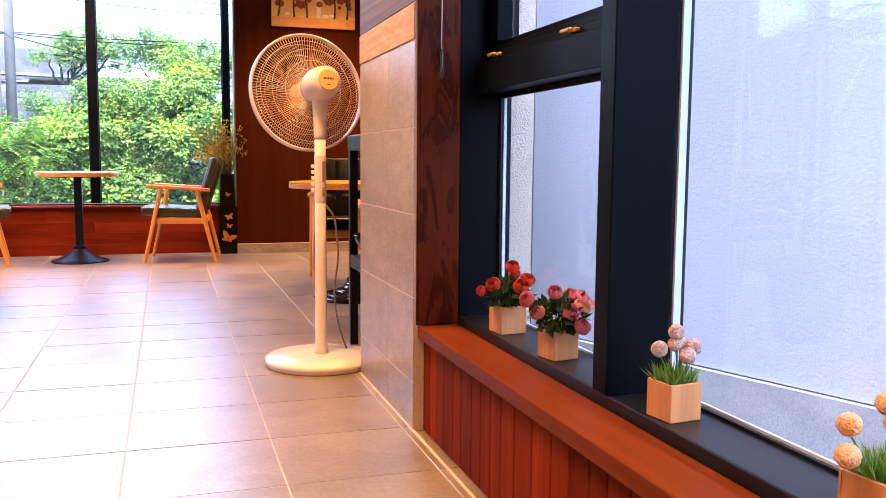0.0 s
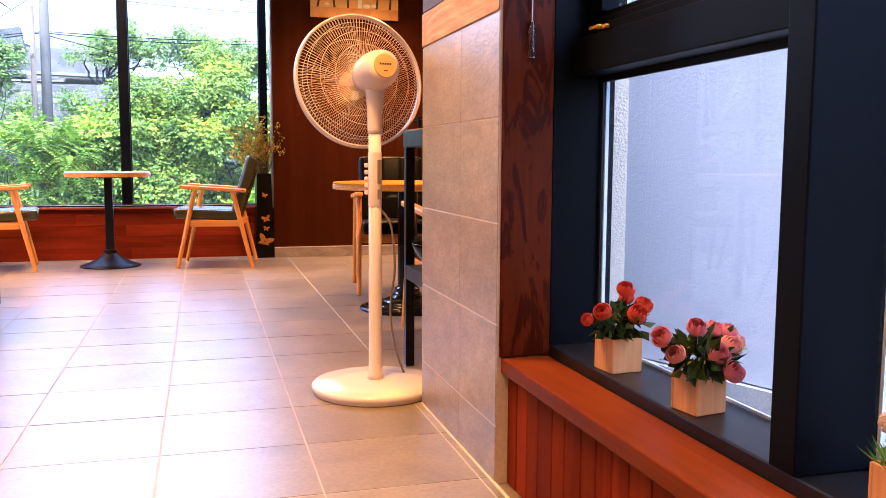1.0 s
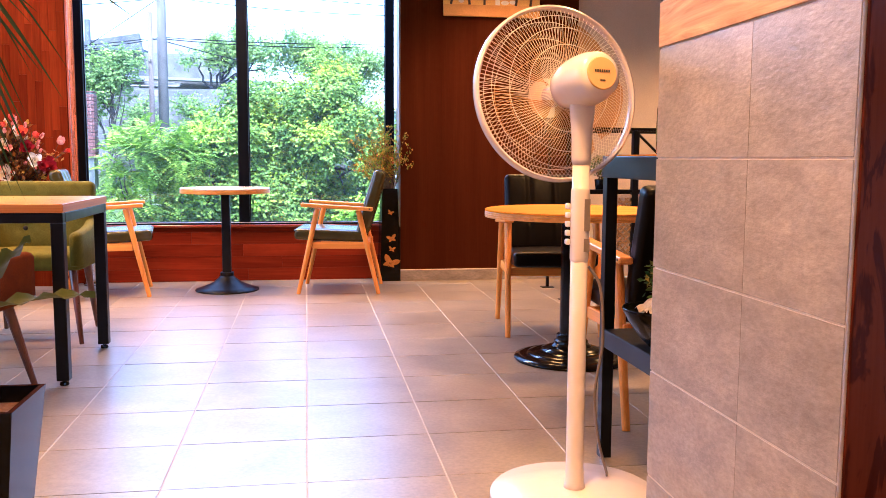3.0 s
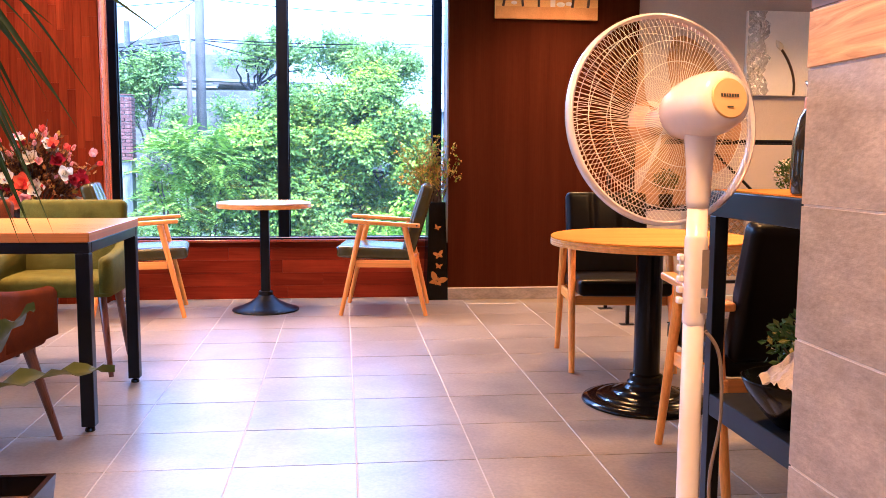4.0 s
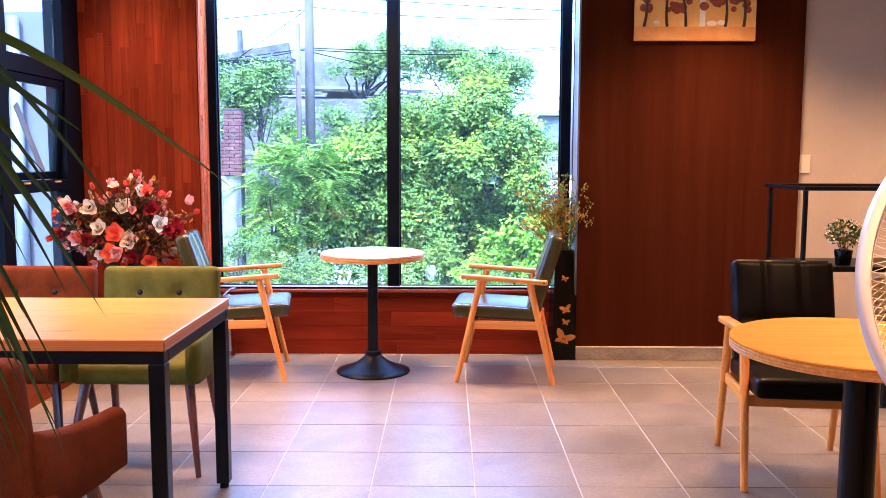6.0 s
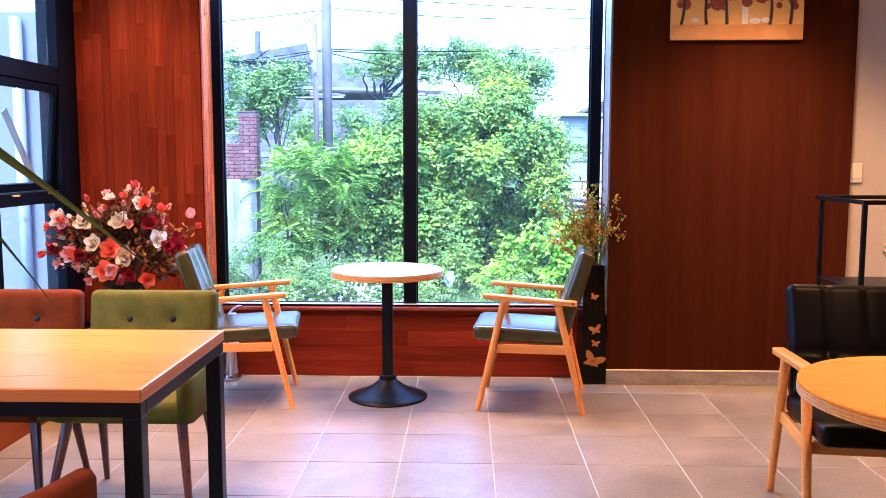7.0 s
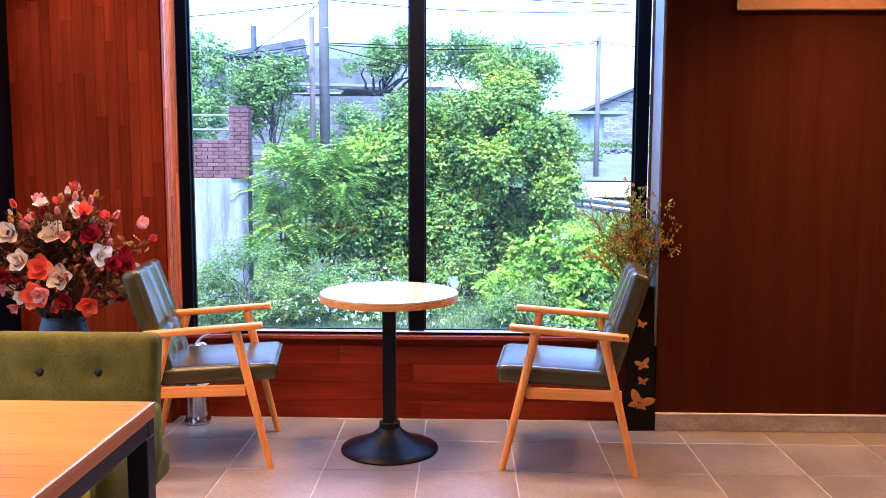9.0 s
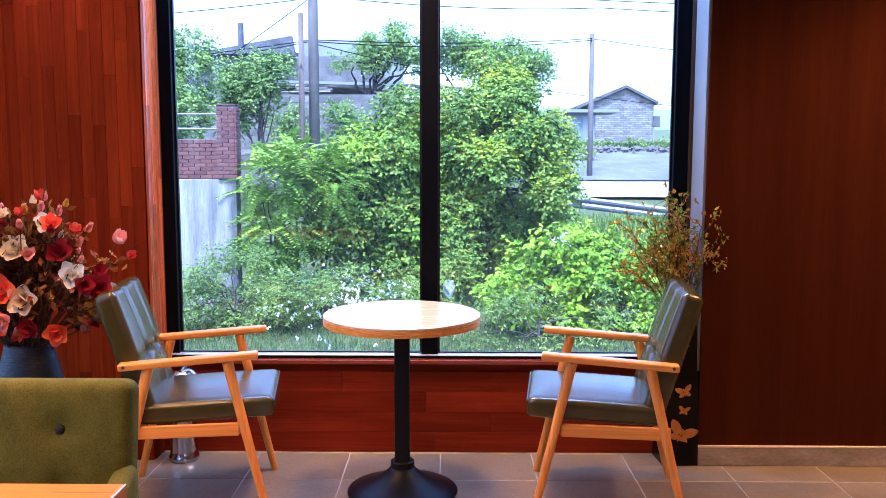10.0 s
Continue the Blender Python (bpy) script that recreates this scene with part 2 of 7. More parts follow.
M["top_wood"] = wood("table_veneer", (0.56, 0.195, 0.016), (0.68, 0.262, 0.026), 'x', 0.30, 0.05, 7, 120, coat=0.05, figure=0.35, coat_rough=0.25, spec=0.2)
M["top_pale"] = wood("pale_table_veneer", (0.68, 0.44, 0.24), (0.78, 0.54, 0.32), 'x', 0.24, 0.05, 9, 150, coat=0.6, figure=0.2, coat_rough=0.16)
M["top_orange"] = wood("orange_table_veneer", (0.6552, 0.2147, 0.006912), (0.8064, 0.2895, 0.01123), 'x', 0.45, 0.05, 9, 150, coat=0.0, spec=0.0, figure=0.15)
M["edge_wood_y"] = wood("table_edge_long", (0.40, 0.105, 0.010), (0.62, 0.20, 0.022), 'y', 0.4, 0.0, 60, 300, figure=0.6)
M["edge_wood_x"] = wood("table_edge_cross", (0.40, 0.105, 0.010), (0.62, 0.20, 0.022), 'x', 0.4, 0.0, 60, 300, figure=0.6)
M["edge_wood"] = wood("table_edge", (0.55, 0.20, 0.018), (0.80, 0.36, 0.045), 'x', 0.35, 0.0, 60, 300, figure=0.3)
M["dark_leg"] = wood("walnut_leg", (0.045, 0.014, 0.008), (0.15, 0.045, 0.02), 'z', 0.3, 0.1, 20, 150, coat=0.3)
M["black_metal"] = surf("black_powder_coat", (0.0035, 0.0035, 0.005), (0.007, 0.007, 0.0095), 0.38, 5, 300, bump=0.12, bump_dist=0.0005, spec=0.18)
M["black_gloss"] = surf("black_gloss", (0.0024, 0.002, 0.002), (0.0048, 0.004, 0.004), 0.16, 5, 80, bump=0.0, coat=0.0, spec=0.16, rough_var=0.04)
M["frame"] = surf("dark_window_frame", (0.0014, 0.0021, 0.0043), (0.0025, 0.0035, 0.0064), 0.45, 3, 250, bump=0.1, bump_dist=0.0004, spec=0.06)
M["sill_metal"] = surf("satin_black_sill", (0.005, 0.006, 0.0085), (0.009, 0.01, 0.013), 0.36, 3, 250, bump=0.1, bump_dist=0.0004, spec=0.35)
# pale base colour stands in for the sky's reflection on dark frame metal
M["sill_sky_sheen"] = surf("sky_sheen_sill_metal", (0.42, 0.42, 0.45), (0.50, 0.50, 0.53), 0.32, 3, 250, bump=0.05, bump_dist=0.0004, spec=1.0, coat=1.0)
M["frame_grey"] = surf("grey_reveal_metal", (0.20, 0.20, 0.215), (0.26, 0.26, 0.275), 0.4, 2, 200, bump=0.05)
M["spacer"] = surf("silver_spacer", (0.55, 0.64, 0.82), (0.62, 0.72, 0.90), 0.35, 20, 900, bump=0.8, bump_dist=0.001)
M["glass"] = glass_mat("window_glass", (0.97, 0.985, 0.98), dust_haze=0.010)
M["olive"] = surf("olive_leather", (0.034, 0.027, 0.004), (0.056, 0.043, 0.007), 0.25, 6, 300, bump=0.45, bump_dist=0.0006, coat=0.0, rough_var=0.06, spec=0.6)
M["blk_leather"] = surf("black_leather", (0.00288, 0.0018, 0.00144), (0.0054, 0.00324, 0.00252), 0.36, 6, 420, bump=0.3, bump_dist=0.0006, coat=0.0, rough_var=0.07, spec=0.10)
M["green_fab"] = surf("green_fabric", (0.08724, 0.08092, 0.00867), (0.1289, 0.1214, 0.01734), 0.9, 14, 260, bump=0.9, bump_dist=0.0016, sheen=0.0, fine_mix=0.75, spec=0.08)
M["rust_fab"] = surf("rust_fabric", (0.095, 0.0185, 0.0016), (0.145, 0.031, 0.003), 0.9, 14, 260, bump=0.9, bump_dist=0.0016, sheen=0.0, fine_mix=0.75, spec=0.08)
M["button"] = surf("button_fabric", (0.006, 0.005, 0.004), (0.012, 0.010, 0.008), 0.8, 30, 500)
M["white_plastic"] = surf("white_plastic", (0.67, 0.575, 0.545), (0.73, 0.635, 0.605), 0.22, 2, 60, bump=0.02, rough_var=0.04, fine_mix=0.05)
M["wire_white"] = surf("white_wire", (0.7, 0.6138, 0.48), (0.78, 0.6882, 0.544), 0.35, 2, 60, bump=0.0, fine_mix=0.05)
M["badge"] = surf("badge_plastic", (0.7, 0.41, 0.117), (0.74, 0.4428, 0.135), 0.3, 2, 60, bump=0.0, fine_mix=0.05)
M["blade"] = glass_mat("fan_blade_plastic", (0.84, 0.5904, 0.31), 0.25)
M["ink"] = surf("dark_ink", (0.03, 0.03, 0.03), (0.05, 0.05, 0.05), 0.5, 4, 60, bump=0.0)
M["cord"] = surf("grey_cord", (0.16, 0.12, 0.10), (0.22, 0.17, 0.14), 0.5, 8, 100)
M["gold"] = surf("gold_foil", (0.45, 0.17, 0.012), (0.66, 0.29, 0.03), 0.4, 40, 300, metal=0.6, bump=0.4)
M["steel"] = surf("brushed_steel", (0.55, 0.55, 0.56), (0.66, 0.66, 0.67), 0.2, 4, 200, metal=1.0, bump=0.05, stretch=(1, 1, 8))
M["white_label"] = surf("white_label", (0.75, 0.75, 0.73), (0.8, 0.8, 0.78), 0.5, 4, 60, bump=0.0)
M["red_ink"] = surf("red_ink", (0.45, 0.03, 0.02), (0.5, 0.04, 0.03), 0.5, 4, 60, bump=0.0)
M["clay_blue"] = surf("ribbed_grey_vase", (0.006, 0.0072, 0.012), (0.0132, 0.0156, 0.0228), 0.55, 4, 60, bump=0.7, bump_dist=0.004, stretch=(0.3, 0.3, 3))
M["soil"] = surf("soil", (0.05, 0.022, 0.010), (0.16, 0.07, 0.03), 0.95, 12, 90, bump=1.0, bump_dist=0.01)
M["pot_wood"] = wood("limed_pot_wood", (0.42, 0.185, 0.058), (0.66, 0.34, 0.125), 'z', 0.65, 0.12, 12, 120, bump=0.4)
M["dark_twig"] = surf("dark_twig", (0.022, 0.009, 0.004), (0.060, 0.026, 0.010), 0.8, 30, 200)
M["twig"] = surf("twig", (0.07, 0.035, 0.010), (0.18, 0.10, 0.03), 0.8, 30, 200)
M["bark"] = surf("bark", (0.035, 0.028, 0.022), (0.10, 0.085, 0.07), 0.9, 8, 40, bump=1.0, bump_dist=0.02)
M["concrete"] = surf("stained_concrete", (0.105, 0.103, 0.100), (0.33, 0.322, 0.31), 0.85, 1.3, 14, bump=0.4, bump_dist=0.01, stretch=(4.5, 4.5, 0.45), fine_mix=0.45)
M["concrete_block"] = surf("concrete_block", (0.085, 0.080, 0.074), (0.19, 0.18, 0.168), 0.9, 1.8, 20, bump=0.5, bump_dist=0.01, rand=0.28)
M["brick"] = surf("brick", (0.091, 0.0315, 0.0266), (0.147, 0.0595, 0.049), 0.85, 6, 50, bump=0.5, bump_dist=0.004, rand=0.25)
M["mortar"] = surf("mortar", (0.15, 0.145, 0.14), (0.19, 0.1825, 0.175), 0.9, 6, 50, bump=0.4)
M["pole"] = surf("pole_concrete", (0.085, 0.076, 0.068), (0.125, 0.113, 0.102), 0.85, 2, 30, bump=0.3, bump_dist=0.004)
M["old_pole"] = surf("old_timber_pole", (0.075, 0.058, 0.047), (0.13, 0.104, 0.086), 0.9, 2, 40, bump=0.5, stretch=(4, 4, 0.4))
M["cable"] = surf("cable_rubber", (0.009, 0.009, 0.0105), (0.015, 0.015, 0.0165), 0.6, 4, 60, bump=0.0, spec=0.05)
M["galv"] = surf("galvanised_steel", (0.204, 0.222, 0.246), (0.264, 0.282, 0.306), 0.4, 3, 60, metal=0.4)
M["sheet_roof"] = surf("sheet_roof", (0.045, 0.046, 0.052), (0.115, 0.115, 0.120), 0.7, 2.2, 20, bump=0.3, fine_mix=0.4)
M["pale_sheet"] = surf("pale_sheet_roof", (0.176, 0.1898, 0.2063), (0.231, 0.2448, 0.2612), 0.5, 1, 20, bump=0.2)
M["junk"] = surf("roof_debris", (0.05, 0.05, 0.05), (0.30, 0.28, 0.25), 0.8, 3, 30, bump=0.5, rand=0.5)
M["stone_wall"] = coursed_stone("house_stone", (0.13, 0.122, 0.112), (0.27, 0.26, 0.245), (0.11, 0.105, 0.10))
M["shed"] = surf("shed_wall", (0.144, 0.165, 0.198), (0.186, 0.21, 0.246), 0.7, 1, 20)
M["asphalt"] = surf("asphalt", (0.070, 0.070, 0.073), (0.150, 0.150, 0.152), 0.9, 0.9, 9, bump=0.6, fine_mix=0.5)
M["pale_road"] = surf("pale_concrete_road", (0.3024, 0.3024, 0.2982), (0.3864, 0.3864, 0.378), 0.85, 0.5, 20, bump=0.3)
M["ground"] = surf("rough_ground", (0.035, 0.055, 0.014), (0.10, 0.115, 0.035), 0.95, 0.5, 6, bump=1.0, bump_dist=0.05, fine_mix=0.5)
# distance haze is put into the pale blue-grey of the wooded hills
M["hill"] = surf("far_hill_haze", (0.1425, 0.2025, 0.2325), (0.1875, 0.255, 0.27), 0.95, 0.02, 0.4, bump=0.0)
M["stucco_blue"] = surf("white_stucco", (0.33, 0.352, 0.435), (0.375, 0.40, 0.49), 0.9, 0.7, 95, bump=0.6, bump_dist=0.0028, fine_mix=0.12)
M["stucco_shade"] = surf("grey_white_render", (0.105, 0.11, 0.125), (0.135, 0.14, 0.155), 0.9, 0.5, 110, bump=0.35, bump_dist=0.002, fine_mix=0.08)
M["stucco_beige"] = surf("beige_stucco", (0.36, 0.3312, 0.288), (0.4464, 0.4104, 0.36), 0.9, 1.5, 130, bump=1.0, bump_dist=0.006, fine_mix=0.4)
M["granite"] = surf("granite_plinth", (0.234, 0.252, 0.288), (0.342, 0.36, 0.405), 0.6, 4, 170, bump=0.3, fine_mix=0.6)
M["canvas"] = surf("painted_canvas", (0.72, 0.36, 0.045), (0.80, 0.47, 0.085), 0.6, 3, 150, bump=0.4)
M["canvas_ground"] = surf("painted_ochre", (0.56, 0.24, 0.03), (0.70, 0.34, 0.06), 0.6, 8, 120, bump=0.6)
M["canvas_white"] = surf("white_canvas", (0.72, 0.66, 0.6), (0.816, 0.756, 0.696), 0.6, 3, 200, bump=0.3)
M["silver_paint"] = surf("crumpled_silver", (0.50, 0.48, 0.46), (0.72, 0.70, 0.68), 0.25, 40, 60, metal=0.7, bump=1.0, bump_dist=0.01)
M["paint_red"] = surf("painted_red_leaves", (0.16, 0.02, 0.01), (0.36, 0.08, 0.02), 0.6, 60, 200, bump=0.8, bump_dist=0.004)
M["paint_dark"] = surf("painted_trunk", (0.03, 0.014, 0.008), (0.06, 0.025, 0.012), 0.6, 20, 200, bump=0.5)
M["paint_pale"] = surf("painted_cream", (0.78, 0.68, 0.48), (0.85, 0.76, 0.58), 0.6, 20, 200, bump=0.3)
M["switch"] = surf("switch_plastic", (0.68, 0.62, 0.55), (0.72, 0.66, 0.6), 0.35, 4, 60, bump=0.0)
M["rattan"] = surf("woven_rattan", (0.42, 0.24, 0.08), (0.66, 0.44, 0.20), 0.6, 30, 200, bump=0.5)
M["cream_paint"] = surf("cream_paint", (0.62, 0.52, 0.38), (0.70, 0.60, 0.46), 0.4, 4, 80, bump=0.05)
M["cloth"] = surf("cream_cloth", (0.62, 0.50, 0.42), (0.72, 0.60, 0.52), 0.85, 10, 300, bump=0.4)
M["lime_box"] = surf("lime_card", (0.30, 0.34, 0.05), (0.36, 0.40, 0.08), 0.5, 4, 90, bump=0.05)
M["kraft"] = surf("kraft_card", (0.42, 0.26, 0.12), (0.50, 0.32, 0.16), 0.7, 6, 120)
M["dark_glass"] = surf("smoked_glass", (0.008, 0.008, 0.009), (0.014, 0.014, 0.015), 0.06, 5, 80, bump=0.0, coat=0.8, rough_var=0.03)
M["copper_ribbon"] = surf("copper_ribbon", (0.40, 0.17, 0.10), (0.55, 0.26, 0.16), 0.35, 30, 100, bump=0.2)
M["clear"] = glass_mat("clear_plastic", (0.9, 0.88, 0.85), 0.05, thin=False)
M["latch"] = surf("brass_latch", (0.55, 0.30, 0.03), (0.68, 0.40, 0.06), 0.35, 8, 80, metal=0.3, bump=0.0)
M["yellow_leaf"] = leafy("blade_leaf", [(0.0, (0.012, 0.022, 0.004)), (0.6, (0.032, 0.045, 0.007)), (0.85, (0.08, 0.075, 0.009)), (1.0, (0.28, 0.17, 0.015))], 0.2, 0.35)
M["leaf_broad"] = leafy("broad_leaf", [(0.0, (0.028, 0.042, 0.008)), (0.7, (0.072, 0.075, 0.014)), (1.0, (0.22, 0.18, 0.05))], 0.3, 0.4)
M["leaf_dark"] = leafy("dark_leaf", [(0.0, (0.018, 0.035, 0.010)), (0.7, (0.04, 0.07, 0.018)), (1.0, (0.09, 0.08, 0.02))], 0.2, 0.4)
M["leaf_olive"] = leafy("olive_tan_leaf", [(0.0, (0.06, 0.016, 0.004)), (0.55, (0.20, 0.060, 0.010)), (0.85, (0.40, 0.13, 0.02)), (1.0, (0.50, 0.26, 0.05))], 0.3, 0.5)
M["leaf_house"] = leafy("pot_leaf", [(0.0, (0.03, 0.07, 0.012)), (0.7, (0.09, 0.13, 0.03)), (1.0, (0.40, 0.26, 0.03))], 0.25, 0.4)
M["grass_art"] = leafy("bright_grass", [(0.0, (0.12, 0.26, 0.03)), (1.0, (0.30, 0.48, 0.09))], 0.35, 0.5)
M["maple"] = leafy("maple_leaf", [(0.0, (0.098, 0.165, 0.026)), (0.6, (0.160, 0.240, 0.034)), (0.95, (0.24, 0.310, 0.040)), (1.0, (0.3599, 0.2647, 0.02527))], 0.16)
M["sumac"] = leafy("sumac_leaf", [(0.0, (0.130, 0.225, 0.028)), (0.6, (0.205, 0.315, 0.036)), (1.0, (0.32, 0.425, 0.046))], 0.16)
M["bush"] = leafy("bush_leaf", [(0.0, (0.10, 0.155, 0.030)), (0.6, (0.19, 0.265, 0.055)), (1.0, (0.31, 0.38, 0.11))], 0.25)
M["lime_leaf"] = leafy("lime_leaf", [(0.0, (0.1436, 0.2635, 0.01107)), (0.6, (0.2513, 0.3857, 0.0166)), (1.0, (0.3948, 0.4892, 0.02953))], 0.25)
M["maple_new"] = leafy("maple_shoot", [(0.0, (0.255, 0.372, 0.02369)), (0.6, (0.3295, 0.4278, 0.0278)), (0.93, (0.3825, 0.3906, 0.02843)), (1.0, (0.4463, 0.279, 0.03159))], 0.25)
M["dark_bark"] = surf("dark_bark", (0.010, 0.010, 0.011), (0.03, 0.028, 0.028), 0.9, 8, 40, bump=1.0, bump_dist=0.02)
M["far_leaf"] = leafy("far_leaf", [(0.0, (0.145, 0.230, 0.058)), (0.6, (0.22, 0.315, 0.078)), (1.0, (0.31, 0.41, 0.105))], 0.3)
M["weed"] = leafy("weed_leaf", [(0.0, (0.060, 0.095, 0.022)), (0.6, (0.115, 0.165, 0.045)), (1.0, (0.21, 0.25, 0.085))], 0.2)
M["wild_white"] = leafy("white_petal", [(0.0, (0.70, 0.70, 0.68)), (1.0, (0.80, 0.80, 0.78))], 0.3)


def petal(name, a, b2, tr=0.3):
    return leafy(name, [(0.0, a), (1.0, b2)], tr, 0.55)


M["p_coral"] = petal("coral_petal", (0.82, 0.075, 0.012), (0.92, 0.19, 0.045))
M["p_cream"] = petal("cream_petal", (0.86, 0.66, 0.43), (0.92, 0.79, 0.60))
M["p_white"] = petal("white_petal_art", (0.82, 0.76, 0.70), (0.88, 0.84, 0.79))
M["p_crimson"] = petal("crimson_petal", (0.22, 0.006, 0.012), (0.38, 0.016, 0.022))
M["p_pink"] = petal("pink_petal", (0.80, 0.22, 0.16), (0.92, 0.52, 0.42))
M["p_red"] = petal("red_petal", (0.56, 0.028, 0.012), (0.86, 0.14, 0.06))
M["p_rose"] = petal("rose_petal", (0.70, 0.05, 0.07), (0.90, 0.46, 0.50))
M["p_bud"] = petal("yellow_bud", (0.55, 0.26, 0.015), (0.82, 0.50, 0.05), 0.4)
M["p_redbud"] = petal("red_bud", (0.60, 0.05, 0.02), (0.80, 0.18, 0.07))
M["p_tan"] = surf("frosted_tan_ball", (0.30, 0.15, 0.10), (0.78, 0.66, 0.58), 0.9, 70, 260, bump=1.0, bump_dist=0.006)
M["p_peach"] = surf("frosted_peach_ball", (0.80, 0.36, 0.10), (0.86, 0.62, 0.36), 0.9, 60, 260, bump=1.0, bump_dist=0.006)
M["lamp_glow"] = glow("lamp_diffuser", (1.0, 0.62, 0.30), LAMP_GLOW)

M["drop"] = glass_mat("water_drop", (0.86, 0.88, 0.93), 0.05)

# ---- builders ----
def thing(name, label, category, at=(0, 0, 0), turn=0, group="", kind=""):
    """An Empty at the base of a thing; its parts hang under it."""
    ob = new(name)
    ob.empty_display_size = 0.1
    ob.matrix_basis = pose(*at, 0, 0, turn)
    return tagged(ob, label, category, group, kind)


def to_mesh(name, bm, material, smooth=False):
    me = bpy.data.meshes.new(name)
    if isinstance(bm, bmesh.types.BMesh):
        bm.to_mesh(me)
        bm.free()
    else:
        verts, faces = bm
        me.from_pydata(verts, [], faces)
    me.materials.append(M[material] if isinstance(material, str) else material)
    if smooth:
        me.polygons.foreach_set("use_smooth", [True] * len(me.polygons))
    me.update()
    return me


def part(name, bm, material, parent=None, label="", smooth=False, at=None):
    me = bm if isinstance(bm, bpy.types.Mesh) else to_mesh(name, bm, material, smooth)
    ob = new(name, me)
    ob.parent = parent
    if at is not None:
        ob.matrix_basis = at if isinstance(at, Matrix) else Matrix.Translation(at)
    return tagged(ob, label)


def structure(name, bm, material, label, category="", smooth=False):
    return tagged(part(name, bm, material, None, label, smooth), "", category, "", "structure")


def bevel(bm, edges, width, seg=2):
    bmesh.ops.bevel(bm, geom=edges, offset=width, offset_type='OFFSET', segments=seg, profile=0.5, affect='EDGES', clamp_overlap=True)


def box(bm, x0, x1, y0, y1, z0, z1, bev=0.0, seg=2, m=None):
    r = bmesh.ops.create_cube(bm, size=1.0)["verts"]
    for v in r:
        v.co = Vector((x0 + (v.co.x + 0.5) * (x1 - x0), y0 + (v.co.y + 0.5) * (y1 - y0), z0 + (v.co.z + 0.5) * (z1 - z0)))
    if m is not None:
        bmesh.ops.transform(bm, matrix=m, verts=r)
    if bev:
        bevel(bm, list({e for v in r for e in v.link_edges}), bev, seg)
    return bm


def boxes(*rows, bev=0.0, seg=2):
    bm = bmesh.new()
    for r in rows:
        box(bm, *r, bev=bev, seg=seg)
    return bm


def along(p0, p1):
    """A pose at p0 whose z runs to p1."""
    d = Vector(p1) - Vector(p0)
    return Matrix.Translation(p0) @ d.to_track_quat('Z', 'Y').to_matrix().to_4x4(), d.length


def rod(bm, p0, p1, r0, r1=None, seg=12, bev=0.0):
    """A round bar from p0 to p1, tapering from r0 to r1."""
    r1 = r0 if r1 is None else r1
    m, n = along(p0, p1)
    return lathe(bm, [(0, 0), (r0 - bev, 0), (r0, bev), (r1, n - bev), (r1 - bev, n), (0, n)] if bev else [(0, 0), (r0, 0), (r1, n), (0, n)], seg, m)


def lathe(bm, profile, seg=32, m=None, flat=1.0):
    """Turns a profile of (radius, height) about z."""
    m = m or Matrix()
    rows = []
    for r, z in profile:
        if r < 1e-6:
            rows.append([bm.verts.new(m @ Vector((0, 0, z)))])
        else:
            rows.append([bm.verts.new(m @ Vector((r * math.cos(a), flat * r * math.sin(a), z))) for a in (2 * math.pi * k / seg for k in range(seg))])
    for a, b in zip(rows, rows[1:]):
        for k in range(seg):
            j = (k + 1) % seg
            if len(a) == 1 and len(b) == 1:
                break
            if len(a) == 1:
                bm.faces.new((a[0], b[j], b[k]))
            elif len(b) == 1:
                bm.faces.new((a[k], a[j], b[0]))
            else:
                bm.faces.new((a[k], a[j], b[j], b[k]))
    return bm


def tube(bm, pts, r, seg=6, close=False, taper=None):
    """A thin round bar along points."""
    pts = [Vector(p) for p in pts]
    n = len(pts)
    rings = []
    up = Vector((0.13, 0.21, 1)).normalized()
    for i, p in enumerate(pts):
        d = (pts[(i + 1) % n] - pts[i - 1]) if close or 0 < i < n - 1 else (pts[1] - pts[0] if i == 0 else pts[-1] - pts[-2])
        d = d.normalized() if d.length > 1e-9 else Vector((0, 0, 1))
        a = d.cross(up)
        a = a.normalized() if a.length > 1e-3 else d.cross(Vector((1, 0, 0))).normalized()
        b = d.cross(a)
        rr = r if taper is None else r + (taper - r) * i / (n - 1)
        rings.append([bm.verts.new(p + rr * (math.cos(t) * a + math.sin(t) * b)) for t in (2 * math.pi * k / seg for k in range(seg))])
    pairs = list(zip(rings, rings[1:])) + ([(rings[-1], rings[0])] if close else [])
    for a, b in pairs:
        for k in range(seg):
            j = (k + 1) % seg
            bm.faces.new((a[k], a[j], b[j], b[k]))
    if not close:
        bm.faces.new(rings[0])
        bm.faces.new(list(reversed(rings[-1])))
    return bm


def ring(r, n, z=0.0, m=None):
    m = m or Matrix()
    return [m @ Vector((r * math.cos(2 * math.pi * k / n), r * math.sin(2 * math.pi * k / n), z)) for k in range(n)]


